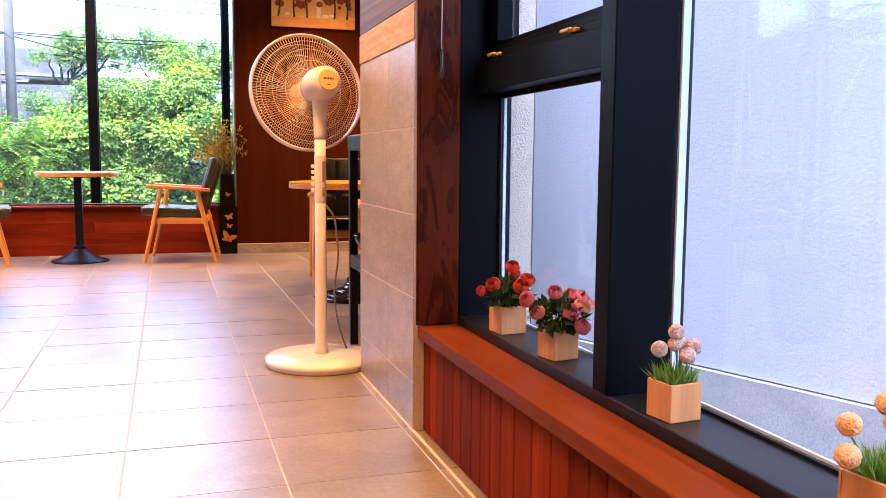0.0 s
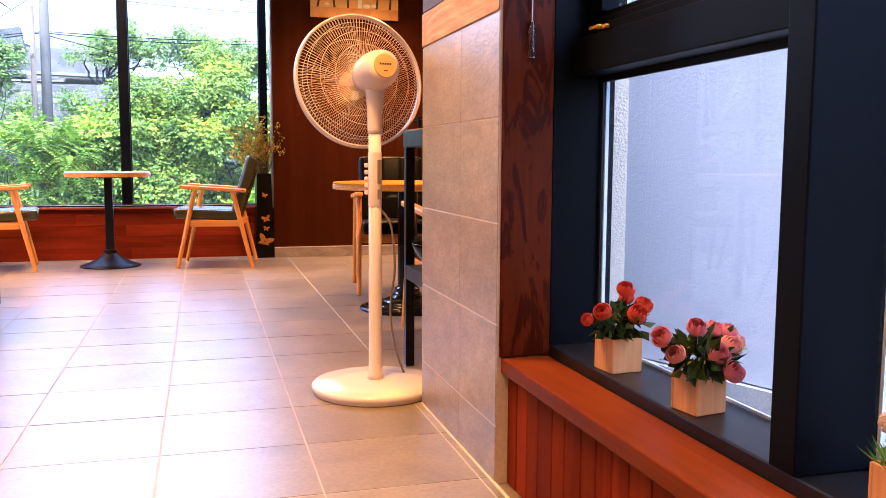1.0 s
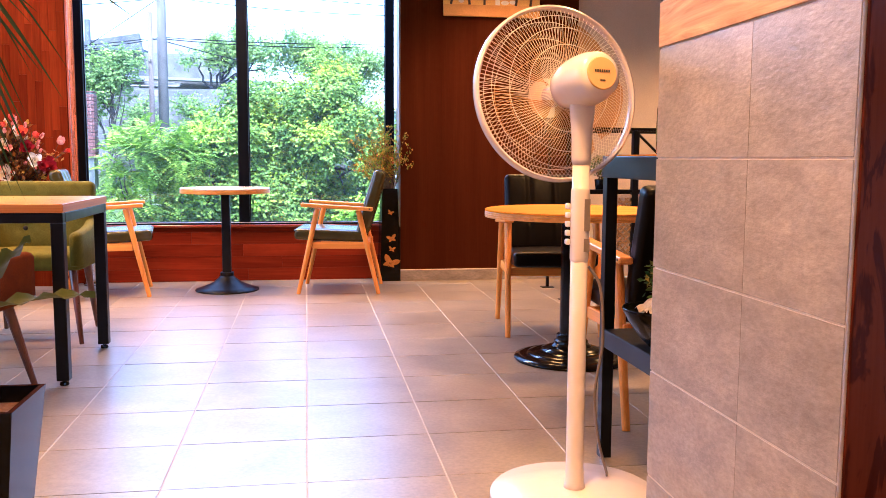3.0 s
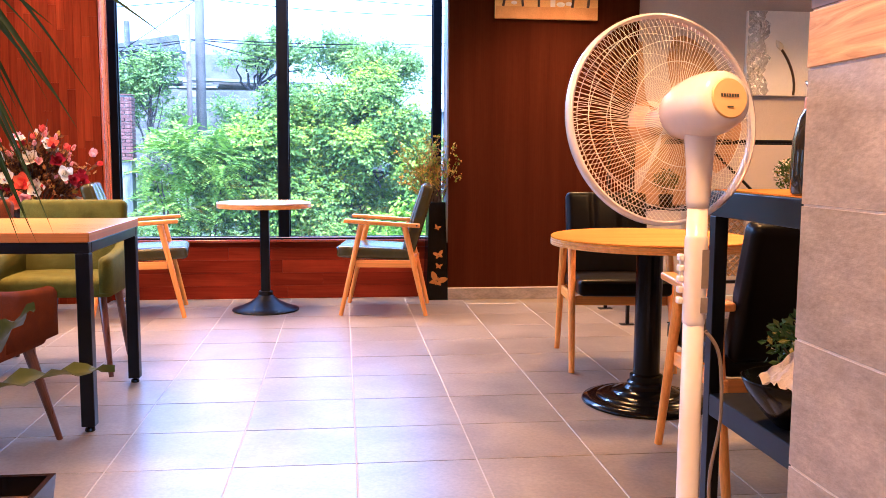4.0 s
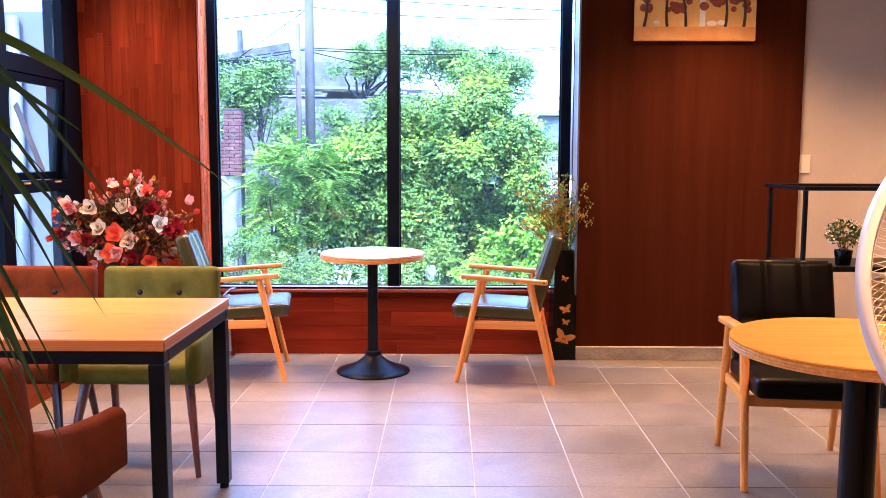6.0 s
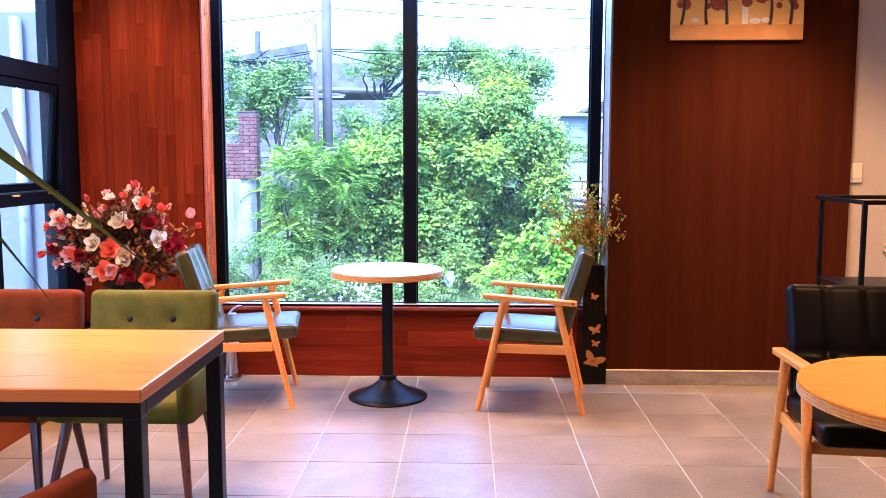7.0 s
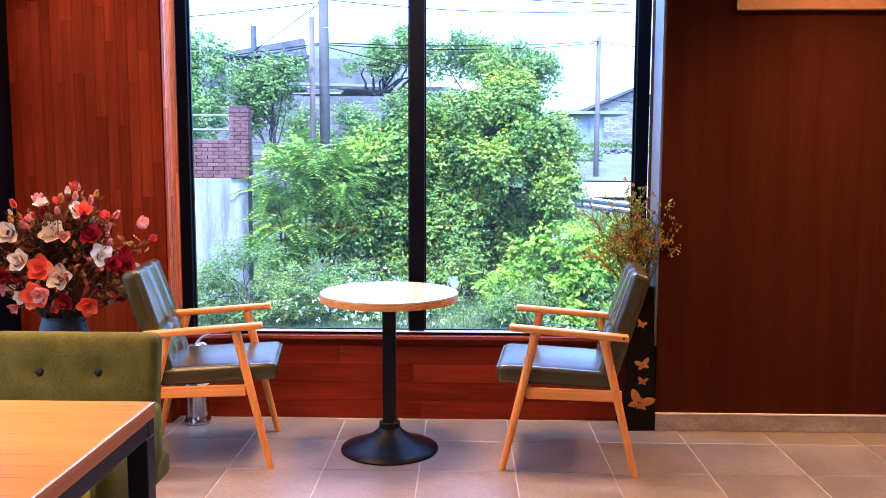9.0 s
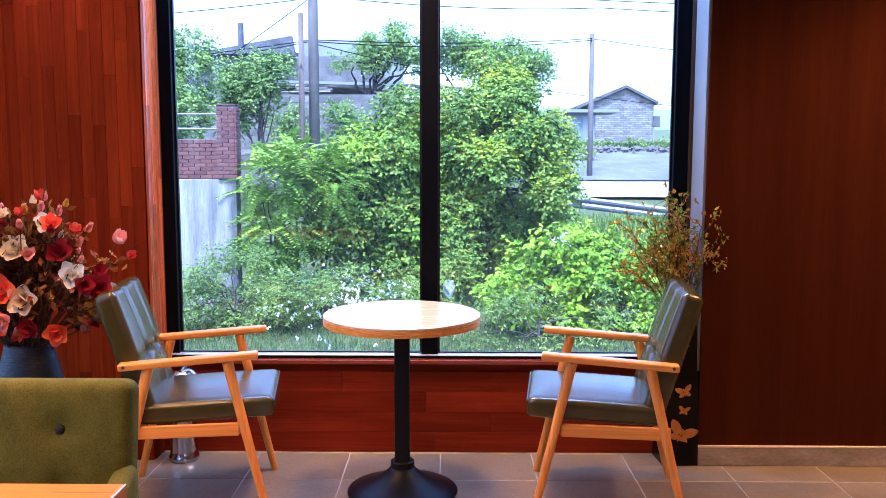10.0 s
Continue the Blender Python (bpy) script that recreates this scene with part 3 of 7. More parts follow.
def cushion(bm, sx, sy, sz, r=0.02, puff=0.01, m=None, cuts=14, grooves=(), depth=0.008, width=0.012, dimples=()):
    """A soft pad centred at the origin: rounded edges, a crown on its upper face, sewn grooves at ('x'|'y', place) and button dimples (x, y)."""
    m = m or Matrix()
    tmp = bmesh.new()
    bmesh.ops.create_cube(tmp, size=2.0)
    bmesh.ops.subdivide_edges(tmp, edges=tmp.edges[:], cuts=cuts, use_grid_fill=True)
    h = (sx / 2, sy / 2, sz / 2)
    r = min(r, h[2] * 0.98)
    for v in tmp.verts:
        u = [math.copysign(1 - (1 - abs(c)) ** 1.5, c) for c in v.co]
        p = Vector([c * k for c, k in zip(u, h)])
        inner = Vector([max(-k + r, min(k - r, c)) for c, k in zip(p, h)])
        d = p - inner
        if d.length > 1e-9:
            p = inner + d.normalized() * r
        fx, fy = p.x / h[0], p.y / h[1]
        lift = puff * (1 - fx * fx) * (1 - fy * fy)
        top = p.z > 0
        p.z += lift if top else -lift * 0.4
        for ax, at in grooves:
            q = p.x if ax == 'x' else p.y
            g = depth * math.exp(-((q - at) / width) ** 2)
            if top:
                p.z -= g
        for qx, qy in dimples:
            if top:
                p.z -= depth * 1.6 * math.exp(-((p.x - qx) ** 2 + (p.y - qy) ** 2) / (2 * 0.022 ** 2))
        v.co = m @ p
    vmap = {v: bm.verts.new(v.co) for v in tmp.verts}
    for f in tmp.faces:
        bm.faces.new([vmap[v] for v in f.verts])
    tmp.free()
    return bm


def leaf_cloud(pos, axis, side, length, width, fold=0.15):
    """Many folded leaves as one mesh: middle points, long axes, side axes, lengths, widths."""
    pos, axis, side = np.asarray(pos, float), np.asarray(axis, float), np.asarray(side, float)
    n = len(pos)
    length = np.broadcast_to(np.asarray(length, float), (n,))[:, None]
    width = np.broadcast_to(np.asarray(width, float), (n,))[:, None]
    axis = axis / np.maximum(np.linalg.norm(axis, axis=1, keepdims=True), 1e-9)
    side = side - axis * (side * axis).sum(1, keepdims=True)
    side = side / np.maximum(np.linalg.norm(side, axis=1, keepdims=True), 1e-9)
    nor = np.cross(axis, side)
    v = np.stack([pos - axis * length / 2, pos + side * width / 2 + nor * width * fold, pos + axis * length / 2, pos - side * width / 2 + nor * width * fold], 1).reshape(-1, 3)
    k = np.arange(n)[:, None] * 4
    f = np.concatenate([k + [0, 1, 2], k + [0, 2, 3]], 0)
    return v.tolist(), f.tolist()


def rand_dirs(rng, n, up=0.0):
    d = rng.normal(size=(n, 3))
    d[:, 2] += up
    return d / np.linalg.norm(d, axis=1, keepdims=True)


def join_clouds(*clouds):
    v, f = [], []
    for cv, cf in clouds:
        o = len(v)
        v += cv
        f += [[i + o for i in face] for face in cf]
    return v, f


# ---- the room ----
# Back wall at y = 0 (window wall), left wall x = -3.2, aisle wall x = 0.1, alcove to x = 3.7, ceiling 2.60 m.
CEIL = 2.60
TILE, JOINT = 0.414, 0.005
TILE_Y = 0.396
GX, GY = -0.335, -0.62       # one crossing of the joints

floor = structure("floor", boxes((-3.3, 0.40, -11.0, 0.15, -0.25, -0.0018), (0.40, 3.8, -4.88, 0.009, -0.25, -0.0018)), "grout", "matt grey-brown square porcelain floor tiles with pale joints", "floor")
ceiling = structure("ceiling", boxes((-3.4, 0.45, -11.2, 0.3, CEIL, CEIL + 0.08), (0.4505, 3.9, -4.9, 0.3, CEIL, CEIL + 0.08)), "ceiling", "plain painted ceiling", "ceiling")

# dark veneer wall right of the window, with the opening's grey metal return
structure("wall_back_dark", boxes((-0.025, 1.372, -0.02, 0.30, 0.0, CEIL)), "veneer", "dark red-brown wood veneer wall panel", "wall")
structure("window_return", boxes((-0.037, -0.026, -0.012, 0.17, 0.42, CEIL)), "frame_grey", "grey metal window return", "trim")
structure("wall_back_beige", boxes((1.372, 3.8, 0.01, 0.30, 0.0, CEIL)), "beige", "plain beige textured wall", "wall")
structure("baseboard", boxes((-0.027, 1.382, -0.036, -0.0205, 0.0, 0.082), bev=0.002), "wall_tile", "low grey stone baseboard with a pale top edge", "baseboard")
structure("baseboard_trim", boxes((-0.027, 1.382, -0.037, -0.0205, 0.0825, 0.088)), "wall_grout", "pale bead along the baseboard", "trim")
structure("wall_back_left", boxes((-3.31, -2.44, 0.012, 0.30, -0.2, CEIL)), "redwood_v", "wall behind the red wood boards", "wall")
structure("wall_below_window", boxes((-2.44, -0.026, 0.165, 0.30, -0.2, 0.40)), "redwood_h", "low wall below the window", "wall")
structure("wall_lintel", boxes((-2.44, -0.026, 0.012, 0.30, 2.54, CEIL)), "redwood_h", "wall strip over the window", "wall")
structure("wall_alcove_side", boxes((3.7, 3.9, -4.75, 0.30, 0.0, CEIL)), "beige", "plain beige side wall", "wall")
structure("wall_alcove_front", boxes((0.36, 3.9, -4.90, -4.66, 0.0, CEIL)), "beige", "plain wall behind the shelf", "wall")
structure("wall_behind", boxes((-3.5, 0.6, -11.2, -11.0, 0.0, CEIL)), "plaster", "plain wall at the far end", "wall")

# pier of grey tiles with a rough wooden band over it
PX = 0.105
pier = structure("wall_pier", boxes((PX - 0.0012, 0.36, -5.420, -4.6535, 0.0, CEIL)), "wall_grout", "pier faced with large grey stone-look tiles and pale joints", "wall")
structure("pier_band", boxes((PX - 0.006, PX - 0.0014, -5.419, -4.648, 1.212, 1.318), bev=0.002), "raw_wood", "rough-sawn pale wooden band", "trim")
structure("pier_board", boxes((PX - 0.004, PX - 0.0014, -5.419, -4.650, 1.322, 1.50), (PX - 0.004, PX - 0.0014, -5.419, -4.650, 1.503, 1.70), (PX - 0.004, PX - 0.0014, -5.419, -4.650, 1.703, CEIL), bev=0.002),
          "grey_wood", "weathered dark wooden boards above the band", "trim")

# jamb post and sill of the aisle windows
structure("window_post", boxes((PX + 0.004, 0.2465, -5.428, -5.4205, 0.337, CEIL), bev=0.003), "post_wood", "dark red wooden window post with bold grain", "trim")
structure("window_ledge", boxes((PX + 0.010, 0.246, -10.9, -5.4205, 0.296, 0.335), bev=0.004), "redwood_y", "varnished red wooden window ledge", "sill")
wains = structure("wainscot", boxes((0.155, 0.40, -10.9, -5.4205, 0.0, 0.295)), "post_wood", "wainscot of red vertical boards", "wall")
structure("skirting_joint", boxes((0.098, 0.106, -10.9, -4.646, 0.0, 0.004)), "wall_grout", "pale joint along the foot of the wall", "trim")


# ---- windows ----
def pane(name, x0, x1, y0, y1, z0, z1, parent):
    ob = part(name, boxes((x0, x1, y0, y1, z0, z1)), "glass", parent, "clear glass pane")
    ob.visible_shadow = False
    return ob


# big window in the back wall
W0, W1, WZ0, WZ1 = -2.44, -0.036, 0.405, 2.54
win1 = thing("window_1", "tall black-framed window with two panes and a central mullion", "window", kind="structure")
part("window_frame", boxes((W0 + 0.015, W0 + 0.07, 0.165, 0.235, WZ0, WZ1), (W1 - 0.085, W1 - 0.02, 0.165, 0.235, WZ0, WZ1), (W0 + 0.015, W1 - 0.02, 0.165, 0.235, WZ0, WZ0 + 0.042), (W0 + 0.015, W1 - 0.02, 0.165, 0.235, WZ1 - 0.05, WZ1), bev=0.003), "frame", win1)
part("mullion", boxes((-1.252, -1.177, 0.160, 0.24, WZ0 + 0.043, WZ1 - 0.05), bev=0.003), "frame", win1)
part("gasket", boxes((W0 + 0.07, W0 + 0.078, 0.196, 0.214, WZ0 + 0.043, WZ1 - 0.05), (-1.26, -1.2525, 0.196, 0.214, WZ0 + 0.043, WZ1 - 0.05), (-1.1765, -1.169, 0.196, 0.214, WZ0 + 0.043, WZ1 - 0.05), (W1 - 0.093, W1 - 0.0855, 0.196, 0.214, WZ0 + 0.043, WZ1 - 0.05)), "black_metal", win1, "black rubber gasket")
pane("pane", W0 + 0.07, -1.252, 0.202, 0.208, WZ0 + 0.042, WZ1 - 0.05, win1)
pane("pane", -1.177, W1 - 0.085, 0.202, 0.208, WZ0 + 0.042, WZ1 - 0.05, win1)
part("window_sill", boxes((W0 + 0.002, W1 - 0.004, 0.096, 0.163, 0.416, 0.436), bev=0.003), "redwood_sill", win1, "varnished red wooden window sill")
part("glazing_bead", boxes((W0 + 0.016, W1 - 0.021, 0.136, 0.1905, 0.4475, 0.4505)), "sill_sky_sheen", win1, "glossy metal glazing strip, pale grey for the sky reflection")
part("bottom_gasket", boxes((W0 + 0.07, W1 - 0.085, 0.191, 0.2015, 0.4475, 0.4555)), "black_metal", win1, "black rubber gasket")
part("glazing_ledge", boxes((W0 + 0.016, W1 - 0.021, 0.1355, 0.1645, 0.4365, 0.447)), "frame", win1)

# windows of the aisle wall: one with an awning sash above, then a tall fixed one
FX = 0.385
win2 = thing("window_2", "dark navy aluminium window with an awning sash above a fixed pane", "window", kind="structure")
part("window_sill", boxes((0.2475, FX + 0.03, -10.9, -5.4205, 0.315, 0.362), bev=0.003), "sill_metal", win2, "black metal window sill")
part("window_frame", boxes((0.2475, FX + 0.03, -5.4275, -5.4205, 0.363, CEIL)), "frame", win2)
part("mullion", boxes((0.240, FX + 0.03, -6.402, -6.340, 0.363, CEIL), bev=0.003), "frame", win2)
part("transom", boxes((0.300, FX + 0.03, -6.339, -5.428, 1.056, 1.145), bev=0.003), "frame", win2)
part("sash_frame", boxes((0.322, FX + 0.02, -6.335, -5.45, 1.149, 1.172), (0.334, FX + 0.02, -6.335, -5.45, 1.1725, 1.190), (0.346, FX + 0.02, -6.335, -5.45, 1.1905, 1.206), (0.334, FX + 0.02, -6.335, -6.285, 1.2065, 1.95), (0.334, FX + 0.02, -5.505, -5.45, 1.2065, 1.95), (0.334, FX + 0.02, -6.335, -5.45, 1.951, 2.01), bev=0.003), "frame", win2, "tilting sash frame")
part("window_head", boxes((0.30, FX + 0.03, -6.339, -5.428, 2.02, 2.12), bev=0.003), "frame", win2)
for yy in (-6.06, -5.56):
    bm = boxes((0.308, 0.322, yy - 0.022, yy + 0.022, 1.153, 1.164), bev=0.003)
    box(bm, 0.297, 0.309, yy - 0.006, yy + 0.045, 1.156, 1.165, 0.003)
    part("sash_handle", bm, "latch", win2, "brass-yellow sash handle")
part("spacer", boxes((FX + 0.004, FX + 0.013, -5.434, -5.428, 0.364, 1.055), (FX + 0.004, FX + 0.010, -6.339, -5.435, 0.364, 0.370)), "spacer", win2, "silver spacer bar")
part("gasket", boxes((FX - 0.012, FX - 0.0047, -6.339, -5.435, 1.040, 1.0555), (FX - 0.010, FX - 0.0047, -5.4425, -5.4345, 0.371, 1.0395)), "black_metal", win2, "black rubber gasket")
pane("pane", FX - 0.003, FX + 0.003, -6.339, -5.428, 0.364, 1.055, win2)
pane("pane", FX - 0.003, FX + 0.003, -6.284, -5.506, 1.2065, 1.95, win2)
pane("pane", FX - 0.003, FX + 0.003, -6.339, -5.428, 2.121, CEIL, win2)
win3 = thing("window_3", "tall fixed window in a dark navy frame", "window", kind="structure")
part("window_frame", boxes((0.262, FX + 0.03, -8.62, -8.50, 0.363, CEIL), bev=0.003), "frame", win3)
part("spacer", boxes((FX + 0.004, FX + 0.021, -6.410, -6.403, 0.364, CEIL - 0.05), (FX + 0.004, FX + 0.010, -8.499, -6.411, 0.364, 0.371)), "spacer", win3, "silver spacer bar")
# bottom gasket; the upright black strip models a dark reflection line by the spacer
part("gasket", boxes((FX - 0.012, FX - 0.0035, -8.499, -6.403, 0.363, 0.3685), (FX + 0.0215, FX + 0.027, -6.412, -6.403, 0.37, CEIL - 0.05)), "black_metal", win3, "black rubber gasket")
pane("pane", FX - 0.003, FX + 0.003, -8.499, -6.403, 0.364, CEIL, win3)
structure("wall_aisle_end", boxes((0.2475, 0.45, -11.0, -8.621, 0.363, CEIL)), "plaster", "plain wall behind", "wall")

# windows of the left wall
LX = -3.17
win4 = thing("window_4", "dark aluminium window band with awning sashes", "window", kind="structure")
part("window_sill", boxes((-3.32, -3.135, -4.225, -0.006, 0.335, 0.362), bev=0.003), "frame", win4, "black metal window sill")
for k, yy in enumerate((-0.12, -0.97, -1.77, -2.57, -3.37, -4.17)):
    wide = 0.114 if k == 0 else 0.055
    part("mullion", boxes((-3.30, -3.183, yy - wide, yy + wide, 0.363, CEIL), bev=0.003), "frame", win4)
    if yy < -4:
        break
    y0, y1 = yy - (0.795 if k == 0 else 0.745), yy - wide - 0.001
    part("transom", boxes((-3.29, -3.186, y0, y1, 1.100, 1.166), bev=0.003), "frame", win4)
    part("transom", boxes((-3.29, -3.186, y0, y1, 1.760, 1.858), bev=0.003), "frame", win4)
    tilt = Matrix.Translation((-3.212, 0, 1.757)) @ pose(0, 0, 0, 0, 5, 0)
    bm = bmesh.new()
    for r in ((-0.022, 0.022, y0 + 0.003, y1 - 0.003, -0.588, -0.545), (-0.022, 0.022, y0 + 0.003, y1 - 0.003, -0.045, 0.0), (-0.022, 0.022, y0 + 0.003, y0 + 0.04, -0.5445, -0.0455), (-0.022, 0.022, y1 - 0.04, y1 - 0.003, -0.5445, -0.0455)):
        box(bm, *r, bev=0.003, m=tilt)
    part("sash_frame", bm, "frame", win4, "sash frame tilted open")
    ob = part("pane", box(bmesh.new(), -0.003, 0.003, y0 + 0.04, y1 - 0.04, -0.545, -0.045, m=tilt), "glass", win4, "clear glass pane")
    ob.visible_shadow = False
    part("stay_arm", box(bmesh.new(), -0.004, 0.004, -0.026, 0.026, 0, 0.46, m=Matrix.Translation((-3.262, y1 - 0.16, 1.21)) @ pose(0, 0, 0, 32, -4, 0)), "galv", win4, "steel stay arm")
    part("sash_handle", boxes((-3.186, -3.172, y0 + 0.12, y0 + 0.18, 1.150, 1.160), (-3.186, -3.172, y1 - 0.18, y1 - 0.12, 1.150, 1.160), bev=0.003), "latch", win4, "brass-yellow sash handle")
    pane("pane", -3.243, -3.237, y0, y1, 0.363, 1.10, win4)
    pane("pane", -3.243, -3.237, y0, y1, 1.858, CEIL, win4)
structure("wall_left_end", boxes((-3.35, -3.14, -11.0, -4.226, 0.0, CEIL)), "plaster", "plain wall behind", "wall")
structure("left_ledge", boxes((-3.134, -2.99, -4.225, -0.003, 0.296, 0.335), bev=0.004), "redwood_y", "varnished red wooden window ledge", "sill")
structure("left_wainscot", boxes((-3.35, -3.02, -4.225, -0.003, 0.0, 0.295)), "redwood_y", "red wooden wainscot below the windows", "wall")

# ceiling downlights, warm
for k, (lx, ly, share) in enumerate(DOWNLIGHTS):
    d = thing("downlight", "round recessed warm-white ceiling downlight", "lamp", (lx, ly, CEIL - 0.012), group="ceiling downlights")
    part("trim_ring", lathe(bmesh.new(), [(0.062, 0.011), (0.085, 0.011), (0.085, 0.0), (0.062, 0.0), (0.062, 0.011)], 32), "white_plastic", d)
    part("diffuser", lathe(bmesh.new(), [(0, 0.004), (0.061, 0.004), (0.061, 0.010), (0, 0.010)], 24), "lamp_glow", d)
    ld = bpy.data.lights.new("downlight_lamp", 'SPOT')
    ld.energy = LAMP_POWER * share
    ld.color = (1.0, 0.43, 0.08)
    ld.shadow_soft_size = 0.22
    ld.spot_size = radians(128)
    ld.spot_blend = 1.0
    lo = new("downlight_lamp", ld)
    lo.parent = d
    lo.matrix_basis = Matrix.Translation((0, 0, -0.02))

# ---- furniture ----
def wooden_armchair(label, leather, at, turn, group, back_top=0.86, seams=(-0.08, 0.08), back_w=0.44):
    """Easy chair with splayed ash legs, flat ash armrests and leather pads. It faces its own -y."""
    c = thing("armchair", label, "chair", at, turn, group)
    for s in (-1, 1):
        part("front_leg", rod(bmesh.new(), (s * 0.249, -0.315, 0.0), (s * 0.240, -0.178, 0.602), 0.0145, 0.020, 14, 0.002), "ash", c, smooth=False)
        part("back_leg", rod(bmesh.new(), (s * 0.246, 0.245, 0.0), (s * 0.240, 0.105, 0.588), 0.0145, 0.020, 14, 0.002), "ash", c, smooth=False)
        bm = bmesh.new()
        m = Matrix.Translation((s * 0.246, -0.055, 0.6105)) @ pose(0, 0, 0, -3.6, 0, 0)
        box(bm, -0.026, 0.026, -0.236, 0.262, -0.0135, 0.0135, 0.008, 3, m)
        arm = part("armrest", bm, "ash_y", c)
        part("plug", rod(bmesh.new(), (s * 0.2720, 0.185, 0.597), (s * 0.2732, 0.185, 0.597), 0.006, 0.006, 10), "ink", arm, "dark screw plug")
        part("side_rail", box(bmesh.new(), s * 0.234 - 0.009, s * 0.234 + 0.009, -0.215, 0.185, 0.318, 0.366, 0.004), "ash_y", c)
    part("front_rail", box(bmesh.new(), -0.2245, 0.2245, -0.222, -0.204, 0.318, 0.364, 0.004), "ash_x", c)
    part("back_rail", box(bmesh.new(), -0.2245, 0.2245, 0.150, 0.168, 0.318, 0.364, 0.004), "ash_x", c)
    bm = bmesh.new()
    cushion(bm, 0.452, 0.50, 0.080, 0.026, 0.012, Matrix.Translation((0, -0.095, 0.410)) @ pose(0, 0, 0, -2.2, 0, 0), 16)
    seat = part("seat", bm, leather, c, "padded leather seat", True)
    part("seam", tube(bmesh.new(), [(-0.219, -0.344, 0.444), (0.219, -0.344, 0.444)], 0.0022, 5), leather, seat)
    lean = Matrix.Translation((0, 0.19, 0.635)) @ pose(0, 0, 0, 90 - 17, 0, 0)
    h = back_top - 0.39
    bm = bmesh.new()
    cushion(bm, back_w, h, 0.085, 0.028, 0.014, lean, 40, [('x', q) for q in seams] + [('y', -h / 2 + 0.19)], 0.010, 0.010, [(q, -h / 2 + 0.19) for q in seams])
    part("backrest", bm, leather, c, "padded leather backrest with sewn channels", True)
    return c


GREEN_GROUP = "armchairs at the window table"
wooden_armchair("olive green leather armchair with pale ash frame, beside the window", "olive", (-0.463, -0.392, 0), -97, GREEN_GROUP)
wooden_armchair("olive green leather armchair with pale ash frame, beside the flower vase", "olive", (-2.155, -0.404, 0), 98.5, GREEN_GROUP)
wooden_armchair("black leather armchair with pale ash frame at the orange table", "blk_leather", (0.592, -1.964, 0), -6.6, "black armchairs", 0.845, (-0.075, 0.075), 0.43)
wooden_armchair("black leather armchair with pale ash frame, pushed to the orange table", "blk_leather", (0.60, -3.61, 0), 180, "black armchairs", 0.845, (-0.075, 0.075), 0.43)


def round_table(label, at, r, top_mat, base):
    t = thing("round_table", label, "table", at)
    bm = bmesh.new()
    lathe(bm, [(0, -0.002), (r - 0.006, -0.002), (r - 0.001, -0.005), (r - 0.001, -0.012), (0, -0.012)], 72, Matrix.Translation((0, 0, base["h"] + 0.002)))
    top = part("tabletop", bm, top_mat, t, "round wooden tabletop")
    bm = bmesh.new()
    for z0, z1, rr in ((-0.038, -0.030, r - 0.0005), (-0.0295, -0.021, r), (-0.0205, -0.0115, r - 0.0005)):
        lathe(bm, [(0, z0), (rr - 0.001, z0), (rr, z0 + 0.001), (rr, z1 - 0.001), (rr - 0.001, z1), (0, z1)], 72, Matrix.Translation((0, 0, base["h"])))
    part("edge_band", bm, "edge_wood", top, "layered wooden edge")
    part("top_plate", box(bmesh.new(), -0.14, 0.14, -0.14, 0.14, base["h"] - 0.046, base["h"] - 0.0385, 0.002), "black_metal", t)
    if base["square"]:
        part("column", box(bmesh.new(), -0.03, 0.03, -0.03, 0.03, 0.12, base["h"] - 0.046, 0.006), base["mat"], t)
        part("collar", lathe(bmesh.new(), [(0, 0.098), (0.046, 0.098), (0.048, 0.102), (0.048, 0.128), (0.044, 0.132), (0, 0.132)], 28), base["mat"], t)
        part("base", lathe(bmesh.new(), [(0, 0), (0.222, 0), (0.224, 0.004), (0.222, 0.010), (0.17, 0.026), (0.10, 0.058), (0.058, 0.092), (0.050, 0.104), (0, 0.104)], 56), base["mat"], t, "flared black trumpet base", True)
    else:
        part("column", rod(bmesh.new(), (0, 0, 0.10), (0, 0, base["h"] - 0.046), 0.056, 0.056, 28), base["mat"], t)
        part("collar", lathe(bmesh.new(), [(0, 0.060), (0.092, 0.060), (0.094, 0.066), (0.082, 0.078), (0.080, 0.088), (0.070, 0.096), (0.070, 0.118), (0.060, 0.124), (0, 0.124)], 36), base["mat"], t)
        part("base", lathe(bmesh.new(), [(0, 0), (0.268, 0), (0.272, 0.005), (0.268, 0.014), (0.222, 0.026), (0.214, 0.022), (0.206, 0.030), (0.158, 0.044), (0.150, 0.040), (0.142, 0.050), (0.10, 0.064), (0, 0.066)], 64), base["mat"], t, "stepped round iron base", True)
    return t


round_table("small round pale-wood cafe table on a black pedestal at the window", (-1.312, -0.345, 0), 0.313, "top_pale", {"h": 0.735, "square": True, "mat": "black_metal"})
round_table("round orange-wood table on a black stepped pedestal", (0.497, -2.755, 0), 0.418, "top_orange", {"h": 0.715, "square": False, "mat": "black_gloss"})


# long table: x to the wall, y across
lt = thing("dining_table", "rectangular orange-wood table on a black square-tube frame", "table", (-2.320, -2.580, 0))
part("tabletop", box(bmesh.new(), -0.60, 0.60, -0.387, 0.387, 0.719, 0.755, 0.003), "top_wood", lt)
part("edge_band", boxes((0.6005, 0.603, -0.386, 0.386, 0.720, 0.7525)), "edge_wood_y", lt, "orange wooden edge")
part("edge_band", boxes((-0.60, 0.60, -0.3905, -0.3875, 0.720, 0.7525)), "edge_wood_x", lt, "orange wooden edge")
part("edge_line", boxes((0.6005, 0.6032, -0.386, 0.386, 0.7527, 0.7545)), "white_label", lt, "pale glue line along the edge")
